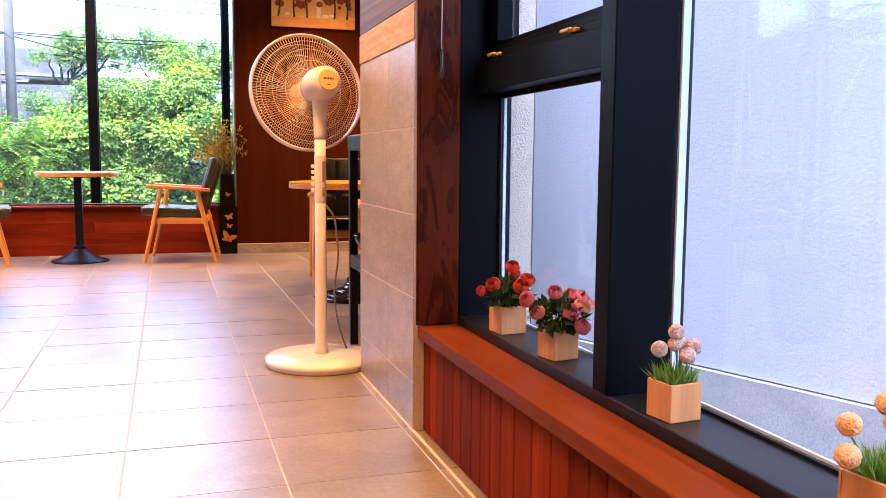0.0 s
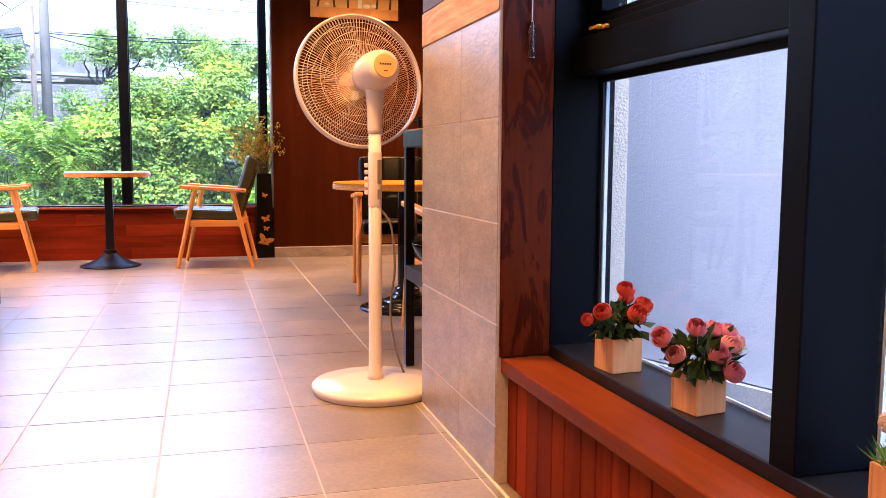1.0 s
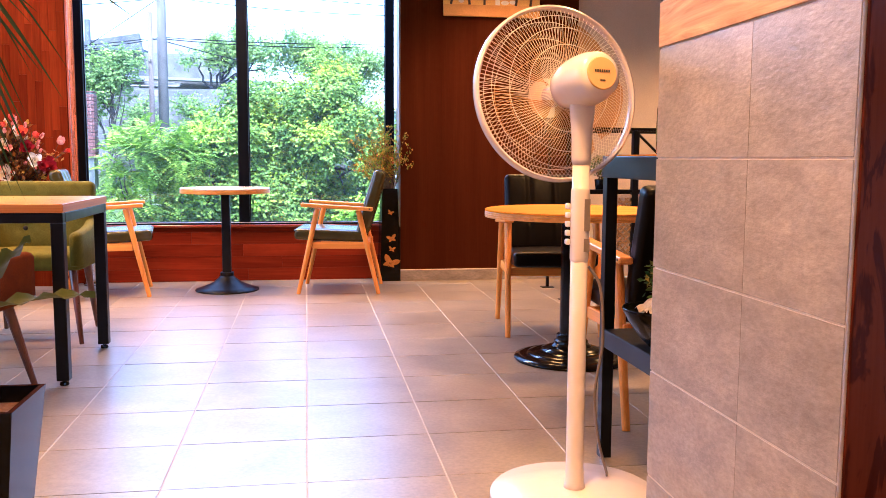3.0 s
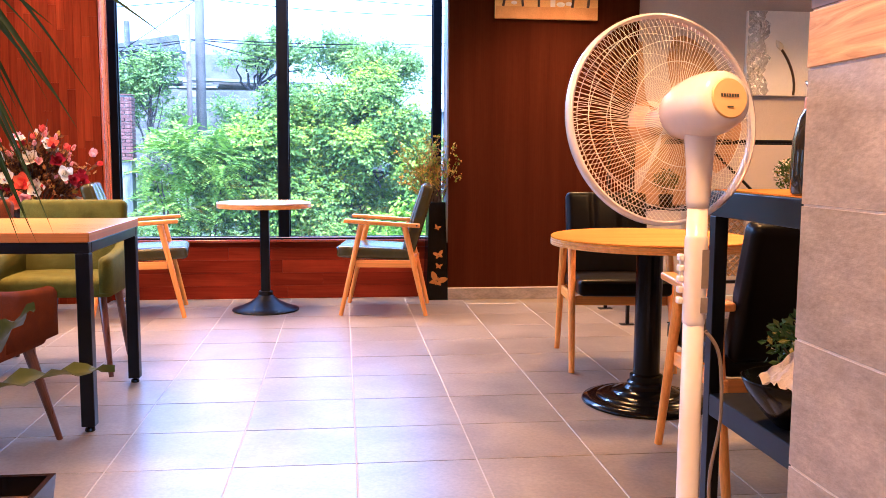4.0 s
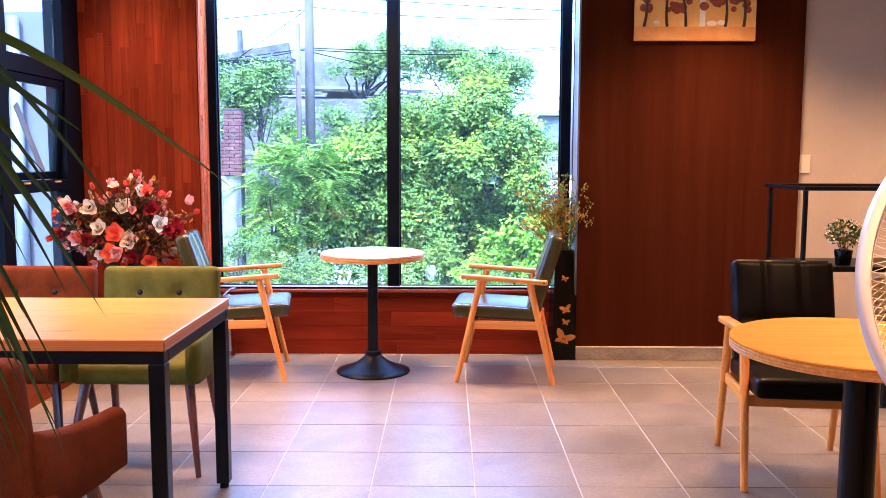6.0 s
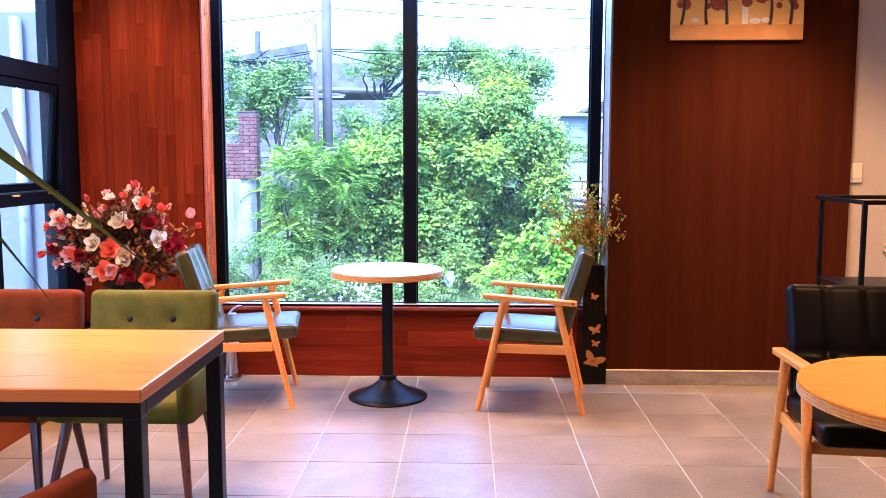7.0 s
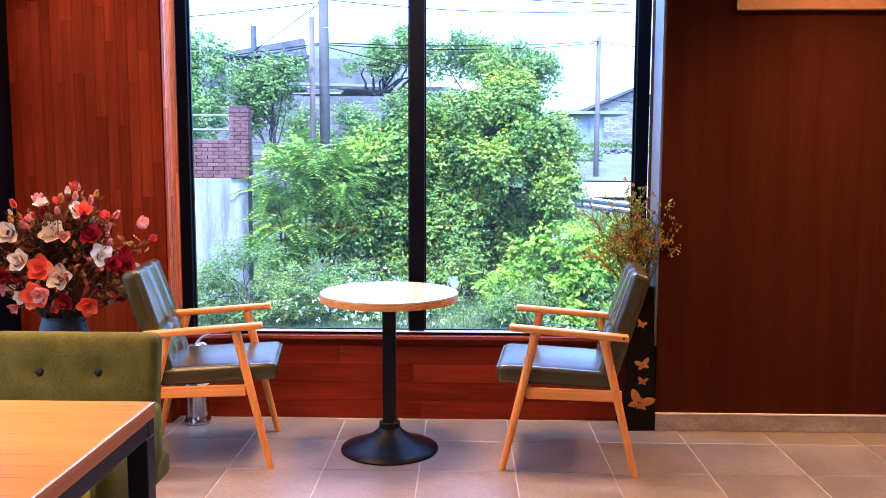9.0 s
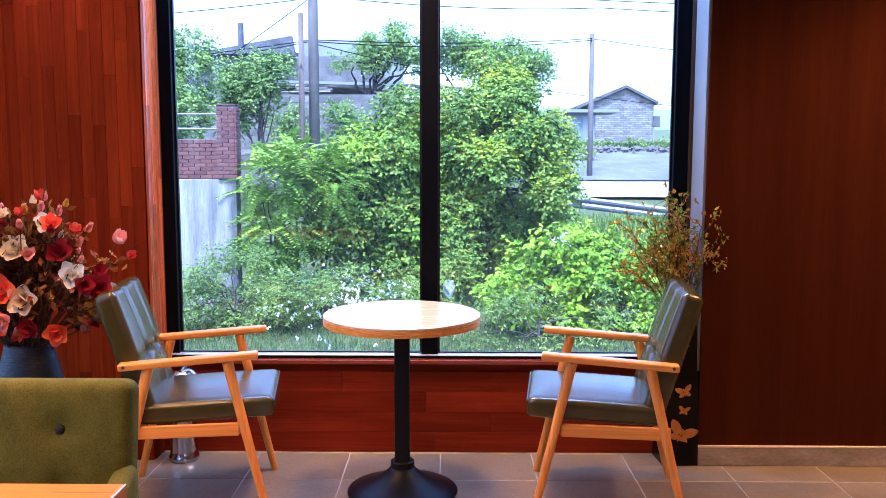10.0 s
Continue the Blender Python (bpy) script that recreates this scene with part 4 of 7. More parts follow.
for sx in (-1, 1):
    for sy in (-1, 1):
        leg = part("leg", box(bmesh.new(), sx * 0.575 - 0.025, sx * 0.575 + 0.025, sy * 0.361 - 0.025, sy * 0.361 + 0.025, 0.022, 0.677, 0.003), "black_metal", lt)
        part("foot", lathe(bmesh.new(), [(0, 0), (0.017, 0), (0.019, 0.004), (0.017, 0.013), (0.008, 0.014), (0.008, 0.023), (0, 0.023)], 18, Matrix.Translation((sx * 0.575, sy * 0.361, 0))), "black_gloss", leg, "black levelling foot")
for sy in (-1, 1):
    part("frame_rail", box(bmesh.new(), -0.600, 0.600, sy * 0.366 - 0.02, sy * 0.366 + 0.02, 0.6775, 0.7185, 0.003), "black_metal", lt)
for sx in (-1, 1):
    part("frame_rail", box(bmesh.new(), sx * 0.580 - 0.02, sx * 0.580 + 0.02, -0.3455, 0.3455, 0.6775, 0.7185, 0.003), "black_metal", lt)


def tub_chair(label, fabric, at, turn):
    """Upholstered chair with low winged arms and splayed dark legs. It faces its own -y."""
    c = thing("dining_chair", label, "chair", at, turn, "upholstered chairs round the long table")
    bm = bmesh.new()
    cushion(bm, 0.555, 0.42, 0.092, 0.030, 0.012, Matrix.Translation((0, 0.058, 0.414)), 16)
    part("seat", bm, fabric, c, "", True)
    lean = Matrix.Translation((0, 0.225, 0.622)) @ pose(0, 0, 0, 90 - 9, 0, 0)
    buttons = [(-0.088, 0.075), (0.088, 0.075), (-0.088, -0.065), (0.088, -0.065)]
    bm = bmesh.new()
    cushion(bm, 0.515, 0.385, 0.085, 0.030, 0.012, lean, 30, (), 0.011, 0.01, buttons)
    back = part("backrest", bm, fabric, c, "tufted backrest with four buttons", True)
    for bx, by in buttons:
        mm = lean @ Matrix.Translation((bx, by, 0.0385))
        part("button", lathe(bmesh.new(), [(0, 0.008), (0.008, 0.006), (0.0125, 0.001), (0.0125, -0.004), (0, -0.004)], 16, mm), "button", back, "dark round button", True)
    for s in (-1, 1):
        bm = bmesh.new()
        n, prof = 12, []
        for i in range(n + 1):
            f = i / n
            y = 0.20 - 0.43 * f
            ztop = 0.582 - 0.012 * f + 0.035 * (1 - f) ** 3
            prof.append((y, ztop))
        rows = []
        th, rr = 0.060, 0.020
        for i, (y, zt) in enumerate(prof):
            f = i / n
            x0 = s * (0.243 + 0.016 * math.sin(f * 2.2))
            end = min(1.0, (1 - f) * n / 1.6 + 0.45)
            w = th / 2 * end
            zt2 = zt - (1 - end) * 0.03
            zb = 0.395 + (1 - end) * 0.02
            loop = [(x0 - s * w, zb), (x0 + s * w, zb), (x0 + s * w, zt2 - rr), (x0 + s * (w - rr * 0.5), zt2 - rr * 0.3), (x0, zt2), (x0 - s * (w - rr * 0.5), zt2 - rr * 0.3), (x0 - s * w, zt2 - rr)]
            rows.append([bm.verts.new((x, y, z)) for x, z in loop])
        for a, b in zip(rows, rows[1:]):
            for k in range(7):
                j = (k + 1) % 7
                bm.faces.new((a[k], a[j], b[j], b[k]))
        bm.faces.new(rows[0])
        bm.faces.new(list(reversed(rows[-1])))
        bmesh.ops.recalc_face_normals(bm, faces=bm.faces[:])
        part("arm", bm, fabric, c, "low padded arm", True)
        for fx, fy, ty in ((0.272, -0.205, -0.105), (0.240, 0.275, 0.185)):
            part("leg", rod(bmesh.new(), (s * fx, fy, 0.0), (s * 0.215, ty, 0.374), 0.0115, 0.021, 14, 0.002), "dark_leg", c, "tapered dark wooden leg")
    return c


tub_chair("moss-green fabric chair with buttoned back and dark splayed legs", "green_fab", (-2.148, -1.915, 0), 0)
tub_chair("rust-brown fabric chair with buttoned back, beside the green one", "rust_fab", (-2.705, -1.915, 0), 0)
tub_chair("rust-brown fabric chair drawn up to the long table", "rust_fab", (-2.125, -3.195, 0), 172)


# ---- stand fan ----
def stand_fan(at, turn):
    f = thing("stand_fan", "white plastic pedestal fan with round wire guard", "fan", at)
    part("base", lathe(bmesh.new(), [(0, 0), (0.222, 0), (0.228, 0.004), (0.229, 0.012), (0.232, 0.015), (0.232, 0.027), (0.226, 0.034), (0.12, 0.040), (0.045, 0.044), (0, 0.044)], 72), "white_plastic", f, "", True)
    part("foot_ring", lathe(bmesh.new(), [(0.20, -0.0005), (0.226, -0.0005), (0.226, 0.0035), (0.20, 0.0035)], 48), "cord", f, "grey rubber foot ring")
    part("pole", lathe(bmesh.new(), [(0, 0.040), (0.030, 0.040), (0.027, 0.06), (0.0245, 0.10), (0.0245, 0.44), (0.0235, 0.445), (0.0225, 0.96), (0, 0.96)], 28), "white_plastic", f, "", True)
    box_ = part("control_box", box(bmesh.new(), -0.0238, 0.0238, -0.0246, 0.0252, 0.66, 0.88, 0.020, 5), "white_plastic", f, "slim control box", True)
    for k in range(5):
        part("push_button", box(bmesh.new(), -0.036, -0.0235, 0.002, 0.022, 0.716 + k * 0.024, 0.732 + k * 0.024, 0.004), "white_plastic", box_)
    part("rating_label", boxes((0.004, 0.020, -0.0256, -0.0248, 0.70, 0.735), (0.004, 0.020, -0.0256, -0.0248, 0.755, 0.84)), "cord", box_, "grey printed rating labels")
    head = Matrix.Translation((0.0, 0.0, 1.148)) @ pose(0, 0, 0, 0, 0, turn) @ pose(0, 0, 0, -8, 0, 0)
    # the head's y points to the front of the fan, away from the motor's back
    spin = head @ pose(0, 0, 0, -90, 0, 0)      # z along the axle to the front
    part("neck", lathe(bmesh.new(), [(0, 0.93), (0.0235, 0.93), (0.0262, 0.945), (0.0270, 1.0), (0.0300, 1.04), (0.0345, 1.085), (0.034, 1.11), (0.025, 1.13), (0, 1.135)], 28), "white_plastic", f, "", True)
    bm = bmesh.new()
    lathe(bm, [(0, -0.098), (0.040, -0.098), (0.052, -0.093), (0.060, -0.082), (0.067, -0.05), (0.070, -0.005), (0.066, 0.04), (0.055, 0.085), (0.042, 0.10), (0, 0.10)], 40, spin)
    motor = part("motor_housing", bm, "white_plastic", f, "", True)
    part("badge", lathe(bmesh.new(), [(0, -0.1015), (0.040, -0.1015), (0.0425, -0.0985), (0.0425, -0.0975), (0, -0.0975)], 36, spin), "badge", motor, "round cream badge")
    bm = bmesh.new()
    for k in range(7):
        box(bm, -0.022 + k * 0.0064, -0.018 + k * 0.0064, -0.1032, -0.1018, 0.002, 0.0085, m=head)
    box(bm, -0.008, 0.006, -0.1032, -0.1018, -0.020, -0.017, m=head)
    part("lettering", bm, "ink", motor, "small dark lettering as bars")
    # guard: rim band, rear and front wires
    gz = 0.150
    R = 0.240
    part("rim", lathe(bmesh.new(), [(R + 0.002, gz - 0.014), (R + 0.008, gz - 0.010), (R + 0.008, gz + 0.010), (R + 0.002, gz + 0.014), (R - 0.003, gz + 0.010), (R - 0.003, gz - 0.010), (R + 0.002, gz - 0.014)], 96, spin), "white_plastic", f, "white guard rim", True)

    def wires(name, sign, depth, n, hub, label):
        """Guard of two or three rings with n wires, each a piece of its own on one shared mesh."""
        def at_u(u, t):
            r = hub + (R - hub) * u
            return Vector((r * math.cos(t), r * math.sin(t), gz + sign * depth * (1 - u ** 3)))
        bm = bmesh.new()
        for u in (0.02, 0.34, 0.62, 0.84):
            tube(bm, ring(hub + (R - hub) * u, 56, gz + sign * (depth * (1 - u ** 3) + 0.0015), spin), 0.0009, 4, True)
        guard = part(name, bm, "wire_white", f, label)
        one = to_mesh("wire", tube(bmesh.new(), [at_u(i / 6, sign * 0.30 * (1 - i / 6)) for i in range(7)], 0.00065, 4), "wire_white")
        for k in range(n):
            part("wire", one, None, guard, at=spin @ Matrix.Rotation(2 * math.pi * k / n, 4, 'Z'))
        return guard

    wires("rear_guard", -1, 0.075, 120, 0.058, "cream wire rear guard")
    front = wires("front_guard", 1, 0.062, 120, 0.052, "cream wire front guard")
    part("guard_cap", lathe(bmesh.new(), [(0, gz + 0.072), (0.046, gz + 0.070), (0.056, gz + 0.062), (0.056, gz + 0.056), (0, gz + 0.056)], 36, spin), "white_plastic", front, "", True)
    part("hub", lathe(bmesh.new(), [(0, 0.10), (0.030, 0.10), (0.034, 0.13), (0.030, 0.185), (0.012, 0.196), (0, 0.197)], 28, spin), "white_plastic", f, "", True)
    for k in range(5):
        bm = bmesh.new()
        a0 = 2 * math.pi * k / 5
        rows = []
        for i in range(9):
            u = i / 8
            r = 0.034 + 0.170 * u
            half = 0.20 + 0.30 * math.sin(min(1, u * 1.25) * math.pi * 0.62)
            row = []
            for j in range(7):
                q = j / 6 - 0.5
                t = a0 + 2 * half * q + 0.25 * u
                z = 0.140 + 0.055 * q * (1 - 0.3 * u)
                rr = r * (1 - 0.08 * (2 * q) ** 4 * u)
                row.append(bm.verts.new(spin @ Vector((rr * math.cos(t), rr * math.sin(t), z))))
            rows.append(row)
        for a, b in zip(rows, rows[1:]):
            for j in range(6):
                bm.faces.new((a[j], a[j + 1], b[j + 1], b[j]))
        bmesh.ops.solidify(bm, geom=bm.faces[:], thickness=0.0018)
        part("blade", bm, "blade", f, "translucent plastic blade", True)
    pts = [(0.02, -0.02, 0.66), (0.055, -0.02, 0.60), (0.072, 0.0, 0.45), (0.060, 0.02, 0.30), (0.078, 0.03, 0.16), (0.115, 0.06, 0.055), (0.15, 0.17, 0.012), (0.19, 0.33, 0.0075)]
    fine_pts = []
    for i in range(len(pts) - 1):
        p0, p1, p2, p3 = (Vector(pts[max(0, min(len(pts) - 1, i + d))]) for d in (-1, 0, 1, 2))
        for k in range(6):
            t = k / 6
            fine_pts.append(0.5 * ((2 * p1) + (p2 - p0) * t + (2 * p0 - 5 * p1 + 4 * p2 - p3) * t * t + (3 * p1 - p0 - 3 * p2 + p3) * t ** 3))
    part("power_cord", tube(bmesh.new(), fine_pts, 0.0042, 7), "cord", f, "grey-brown power cord", True)
    return f


stand_fan((-0.019, -4.435, 0), 11)

# ---- plants, vases and other things in the room ----
def flower_mesh(name, material, kind, seed):
    """One blossom at the origin that opens along +z."""
    r = random.Random(seed)
    bm = bmesh.new()

    def one(a, tilt, length, width, cup, base):
        rows = []
        for i in range(5):
            u = i / 4
            row = []
            for j in range(4):
                q = j / 3 - 0.5
                w = width * math.sin(math.pi * (0.12 + 0.80 * u) ** 0.8) * q
                out = base + length * u * math.sin(tilt + cup * (1 - u))
                z = length * u * math.cos(tilt + cup * (u - 1)) + 0.25 * abs(q) * width
                row.append(bm.verts.new(Matrix.Rotation(a, 3, 'Z') @ Vector((out, w, z))))
            rows.append(row)
        for p, q in zip(rows, rows[1:]):
            for j in range(3):
                bm.faces.new((p[j], p[j + 1], q[j + 1], q[j]))

    if kind == "magnolia":
        for k in range(5):
            one(2 * math.pi * k / 5 + r.uniform(-0.2, 0.2), r.uniform(0.75, 1.15), 0.058, 0.052, 0.2, 0.002)
        for k in range(4):
            one(2 * math.pi * k / 4 + 0.5, r.uniform(0.25, 0.5), 0.048, 0.046, 0.3, 0.002)
    elif kind == "bud":
        for k in range(4):
            one(2 * math.pi * k / 4, 0.16, 0.036, 0.026, -0.5, 0.001)
    elif kind == "tulip":
        for k in range(5):
            one(2 * math.pi * k / 5 + r.uniform(-0.2, 0.2), r.uniform(0.28, 0.5), 0.055, 0.046, 0.1, 0.003)
    return to_mesh(name, bm, material, True)


def toward(p, d, scale=1.0, spin=0.0):
    return Matrix.Translation(p) @ Vector(d).to_track_quat('Z', 'Y').to_matrix().to_4x4() @ Matrix.Rotation(spin, 4, 'Z') @ Matrix.Scale(scale, 4)


def bent(p0, p1, sag, n=8, rng=None, wob=0.0):
    """Points of a stem from p0 to p1 that bows by sag."""
    p0, p1 = Vector(p0), Vector(p1)
    out = []
    for i in range(n + 1):
        t = i / n
        p = p0.lerp(p1, t) + Vector(sag) * (4 * t * (1 - t))
        if rng and 0 < i < n:
            p += Vector((rng.uniform(-wob, wob), rng.uniform(-wob, wob), rng.uniform(-wob, wob)))
        out.append(p)
    return out


# big bouquet of magnolias in a grey ribbed vase, in the corner left of the window
def magnolia_vase(at):
    r = random.Random(21)
    v = thing("flower_vase", "ribbed slate-grey floor vase with coral, cream and crimson magnolias", "vase", at)
    prof = [(0, 0.0), (0.105, 0.0), (0.118, 0.01)]
    for k in range(60):
        z = 0.012 + k * 0.0102
        body = 0.118 + 0.035 * math.sin(min(1, z / 0.62) * math.pi * 0.62) - 0.062 * max(0, z - 0.34) / 0.28
        prof.append((body + 0.0014 * math.sin(z * 620), z))
    prof += [(0.088, 0.628), (0.078, 0.628), (0.074, 0.60), (0.075, 0.50), (0, 0.50)]
    part("vase", lathe(bmesh.new(), prof, 48), "clay_blue", v, "slate-grey vase with fine ribs", True)
    heads = []
    ctr = Vector((0.02, -0.02, 0.90))
    for k in range(110):
        d = Vector(rand_dirs(np.random.default_rng(300 + k), 1)[0])
        if d.y > 0.45:
            d.y *= -0.6
        d.z = d.z * 0.95 + 0.12
        d.normalize()
        p = ctr + Vector((d.x * 0.44, d.y * 0.30, d.z * 0.30)) * r.uniform(0.55, 1.0)
        if p.x < -0.36:
            p.x = -0.36 + r.uniform(0, 0.04)
        if p.y > 0.33:
            p.y = 0.33
        if p.z < 0.70:
            p.z = 0.70 + r.uniform(0, 0.06)
        heads.append((p, d))
        base = Vector((r.uniform(-0.05, 0.05), r.uniform(-0.05, 0.05), 0.56))
        bm = tube(bmesh.new(), bent(base, p, (0, 0, 0.03), 6, r, 0.008), 0.0036, 4, taper=0.0018)
        if k % 2 == 0:
            e = p + Vector((r.uniform(-0.07, 0.07), r.uniform(-0.07, 0.05), r.uniform(0.0, 0.08)))
            tube(bm, bent(p.lerp(base, 0.25), e, (0, 0, 0.01), 4, r, 0.004), 0.0022, 4, taper=0.0012)
        part("stem", bm, "dark_twig", v)
    lv, la, ls = [], [], []
    for p, d in heads:
        for _ in range(26):
            lv.append(p - d * r.uniform(0.02, 0.20) + Vector((r.uniform(-.04, .04), r.uniform(-.04, .04), r.uniform(-.04, .04))))
            la.append(d + Vector((r.uniform(-1, 1), r.uniform(-1, 1), r.uniform(-1, 1))))
            ls.append((r.uniform(-1, 1), r.uniform(-1, 1), r.uniform(-1, 1)))
    tagged(part("leaves", leaf_cloud(lv, la, ls, 0.044, 0.021), M["leaf_olive"], v, "small olive and tan leaves"), kind="stuff")
    kinds = [flower_mesh("magnolia", M[m], "magnolia", i) for i, m in enumerate(("p_coral", "p_cream", "p_white", "p_crimson", "p_pink", "p_cream"))]
    tul = [flower_mesh("tulip_bloom", M[m], "tulip", i + 9) for i, m in enumerate(("p_pink", "p_white", "p_crimson", "p_red"))]
    buds = [flower_mesh("bud", M[m], "bud", i + 30) for i, m in enumerate(("p_pink", "p_redbud", "p_bud", "p_cream", "p_crimson"))]
    # the large blooms that stand out
    bloom = [((-0.27, -0.14, 1.015), 1, 1.25), ((-0.13, -0.16, 1.00), 1, 1.30), ((0.06, -0.17, 1.01), 5, 1.25), ((0.03, -0.22, 0.87), 0, 1.35), ((0.02, -0.25, 0.765), 0, 1.45), ((0.21, -0.20, 0.715), 0, 1.1),
             ((-0.19, -0.20, 0.84), 4, 1.2), ((-0.13, -0.22, 0.835), 3, 1.0), ((0.10, -0.22, 0.835), 5, 1.25), ((0.22, -0.17, 1.00), 3, 1.1), ((0.27, -0.19, 0.92), 2, 1.15), ((0.35, -0.15, 0.87), 3, 1.2),
             ((-0.24, -0.17, 0.975), 3, 1.0), ((-0.31, -0.12, 0.86), 3, 1.1), ((0.13, -0.24, 0.74), 3, 0.9), ((-0.06, -0.22, 0.90), 5, 1.1), ((0.16, -0.14, 1.10), 2, 1.0)]
    for p, k, s in bloom:
        d = Vector((p[0] * 0.9, -0.75, (p[2] - 0.88) * 1.6 + 0.12))
        part("bloom", kinds[k], None, v, at=toward(p, d, s * 0.88, r.uniform(0, 6)))
    for p, k, s in (((0.40, -0.10, 1.03), 0, 1.0), ((-0.03, -0.10, 1.13), 0, 0.9), ((0.33, -0.12, 0.90), 2, 1.0), ((-0.33, -0.10, 1.03), 3, 0.7)):
        part("bloom", tul[k], None, v, at=toward(p, (p[0] * 1.2, -0.3, 0.6), s, r.uniform(0, 6)))
    for p, d in heads[::3]:
        if d.y < 0.1:
            part("bloom", r.choice((kinds[0], kinds[1], kinds[3], kinds[4], kinds[5], tul[0], tul[3])), None, v, at=toward(p + Vector((0, -0.03, 0)), d + Vector((0, -0.5, 0.1)), r.uniform(0.55, 0.85), r.uniform(0, 6)))
    for p, d in heads:
        if r.random() < 0.95:
            part("bud", buds[r.choice((0, 0, 1, 2, 2, 3, 4))], None, v, at=toward(p, d + Vector((0, 0, 0.5)), r.uniform(0.7, 1.25), r.uniform(0, 6)))
    return v


magnolia_vase((-2.775, -0.42, 0))


# tall black vase with gold butterflies and budding twigs
def butterfly(bm, m, s):
    for sx in (-1, 1):
        for (cx, cz, a, b, t) in ((0.55, 0.40, 0.62, 0.36, 0.7), (0.40, -0.30, 0.42, 0.28, -0.75)):
            vs = []
            for k in range(14):
                u = 2 * math.pi * k / 14
                x = a * math.cos(u) * (1 + 0.12 * math.cos(3 * u))
                z = b * math.sin(u)
                vs.append(bm.verts.new(m @ Vector((sx * s * (cx + x * math.cos(t) - z * math.sin(t)), 0, s * (cz + x * math.sin(t) + z * math.cos(t))))))
            bm.faces.new(vs if sx > 0 else list(reversed(vs)))
    box(bm, -0.05 * s, 0.05 * s, -0.002, 0.002, -0.5 * s, 0.5 * s, m=m)


def twig_vase(at):
    r = random.Random(8)
    v = thing("twig_vase", "tall black vase with gold butterflies, holding budding twigs", "vase", at, 4)
    bm = bmesh.new()
    rows = []
    for z, w in ((0.0, 0.078), (0.006, 0.081), (0.30, 0.072), (0.70, 0.059), (0.715, 0.058), (0.715, 0.051), (0.60, 0.051)):
        rows.append([bm.verts.new((sx * w, sy * w, z)) for sx, sy in ((-1, -1), (1, -1), (1, 1), (-1, 1))])
    for a, b in zip(rows, rows[1:]):
        for k in range(4):
            j = (k + 1) % 4
            bm.faces.new((a[k], a[j], b[j], b[k]))
    bm.faces.new(list(reversed(rows[0])))
    bm.faces.new(rows[-1])
    bmesh.ops.bevel(bm, geom=[e for e in bm.edges if abs(e.verts[0].co.z - e.verts[1].co.z) > 0.1], offset=0.008, segments=2, affect='EDGES')
    vase = part("vase", bm, "black_gloss", v, "glossy black square vase")
    for (x, z, s, tilt) in ((-0.004, 0.140, 0.060, 25), (0.010, 0.248, 0.024, 10), (0.010, 0.330, 0.034, -15), (0.0, 0.53, 0.022, 20)):
        m = Matrix.Translation((x, -(0.0822 - z * 0.0318) - 0.0008, z)) @ pose(0, 0, 0, 2, tilt, 0)
        bm = bmesh.new()
        butterfly(bm, m, s)
        part("butterfly", bm, "gold", vase, "gold foil butterfly")
    tips = []
    for k in range(52):
        a = r.uniform(0, 2 * math.pi)
        spread = r.uniform(0.03, 0.29)
        h = r.uniform(0.20, 0.60) * (1 - 0.42 * spread / 0.3)
        e = Vector((spread * math.cos(a) * 1.05 - 0.045, spread * math.sin(a) * 0.45 - 0.03, 0.715 + h))
        if e.y > 0.09:
            e.y = 0.09
        b = Vector((r.uniform(-0.03, 0.03), r.uniform(-0.03, 0.03), 0.62))
        pts = bent(b, e, (0, 0, 0.06), 8, r, 0.006)
        bm = tube(bmesh.new(), pts, 0.0026, 4, taper=0.0011)
        tips += pts[3:]
        for q in range(4):
            i = r.randint(3, 7)
            e2 = pts[i] + Vector((r.uniform(-0.07, 0.07), r.uniform(-0.035, 0.03), r.uniform(0.0, 0.09)))
            sub = bent(pts[i], e2, (0, 0, 0.012), 4, r, 0.003)
            tube(bm, sub, 0.0015, 4, taper=0.0009)
            tips += sub[1:]
        part("twig", bm, "twig", v)
    for mat, n, lab in (("p_bud", 2000, "yellow-orange buds"), ("p_redbud", 170, "small red buds"), ("lime_leaf", 900, "tiny green leaves")):
        rg = np.random.default_rng(n)
        idx = rg.integers(0, len(tips), n)
        pos = np.array([tips[i][:] for i in idx]) + rg.normal(scale=0.006, size=(n, 3))
        tagged(part("budding", leaf_cloud(pos, rand_dirs(rg, n, 0.8), rand_dirs(rg, n), rg.uniform(0.013, 0.027, n), 0.0105, 0.4), M[mat], v, lab), kind="stuff")
    return v


twig_vase((-0.110, 0.034, 0))

# steel canister behind the chair
cn = thing("steel_canister", "tall polished steel canister with a pump spout and printed label", "canister", (-2.314, 0.012, 0))
part("body", lathe(bmesh.new(), [(0, 0), (0.062, 0), (0.066, 0.006), (0.066, 0.020), (0.060, 0.026), (0.058, 0.05), (0.055, 0.25), (0.050, 0.33), (0.042, 0.37), (0, 0.37)], 40), "steel", cn, "", True)
part("lid", lathe(bmesh.new(), [(0, 0.37), (0.040, 0.37), (0.044, 0.376), (0.044, 0.39), (0.030, 0.405), (0, 0.408)], 32), "steel", cn, "", True)
part("spout", tube(bmesh.new(), bent((0, 0, 0.40), (0.085, -0.01, 0.455), (0, 0, 0.02), 6), 0.009, 8, taper=0.006), "steel", cn, "curved steel spout", True)
part("spout", tube(bmesh.new(), bent((0, 0, 0.395), (0.075, -0.03, 0.385), (0, 0, 0.02), 6), 0.010, 8, taper=0.008), "steel", cn, "short steel lever", True)
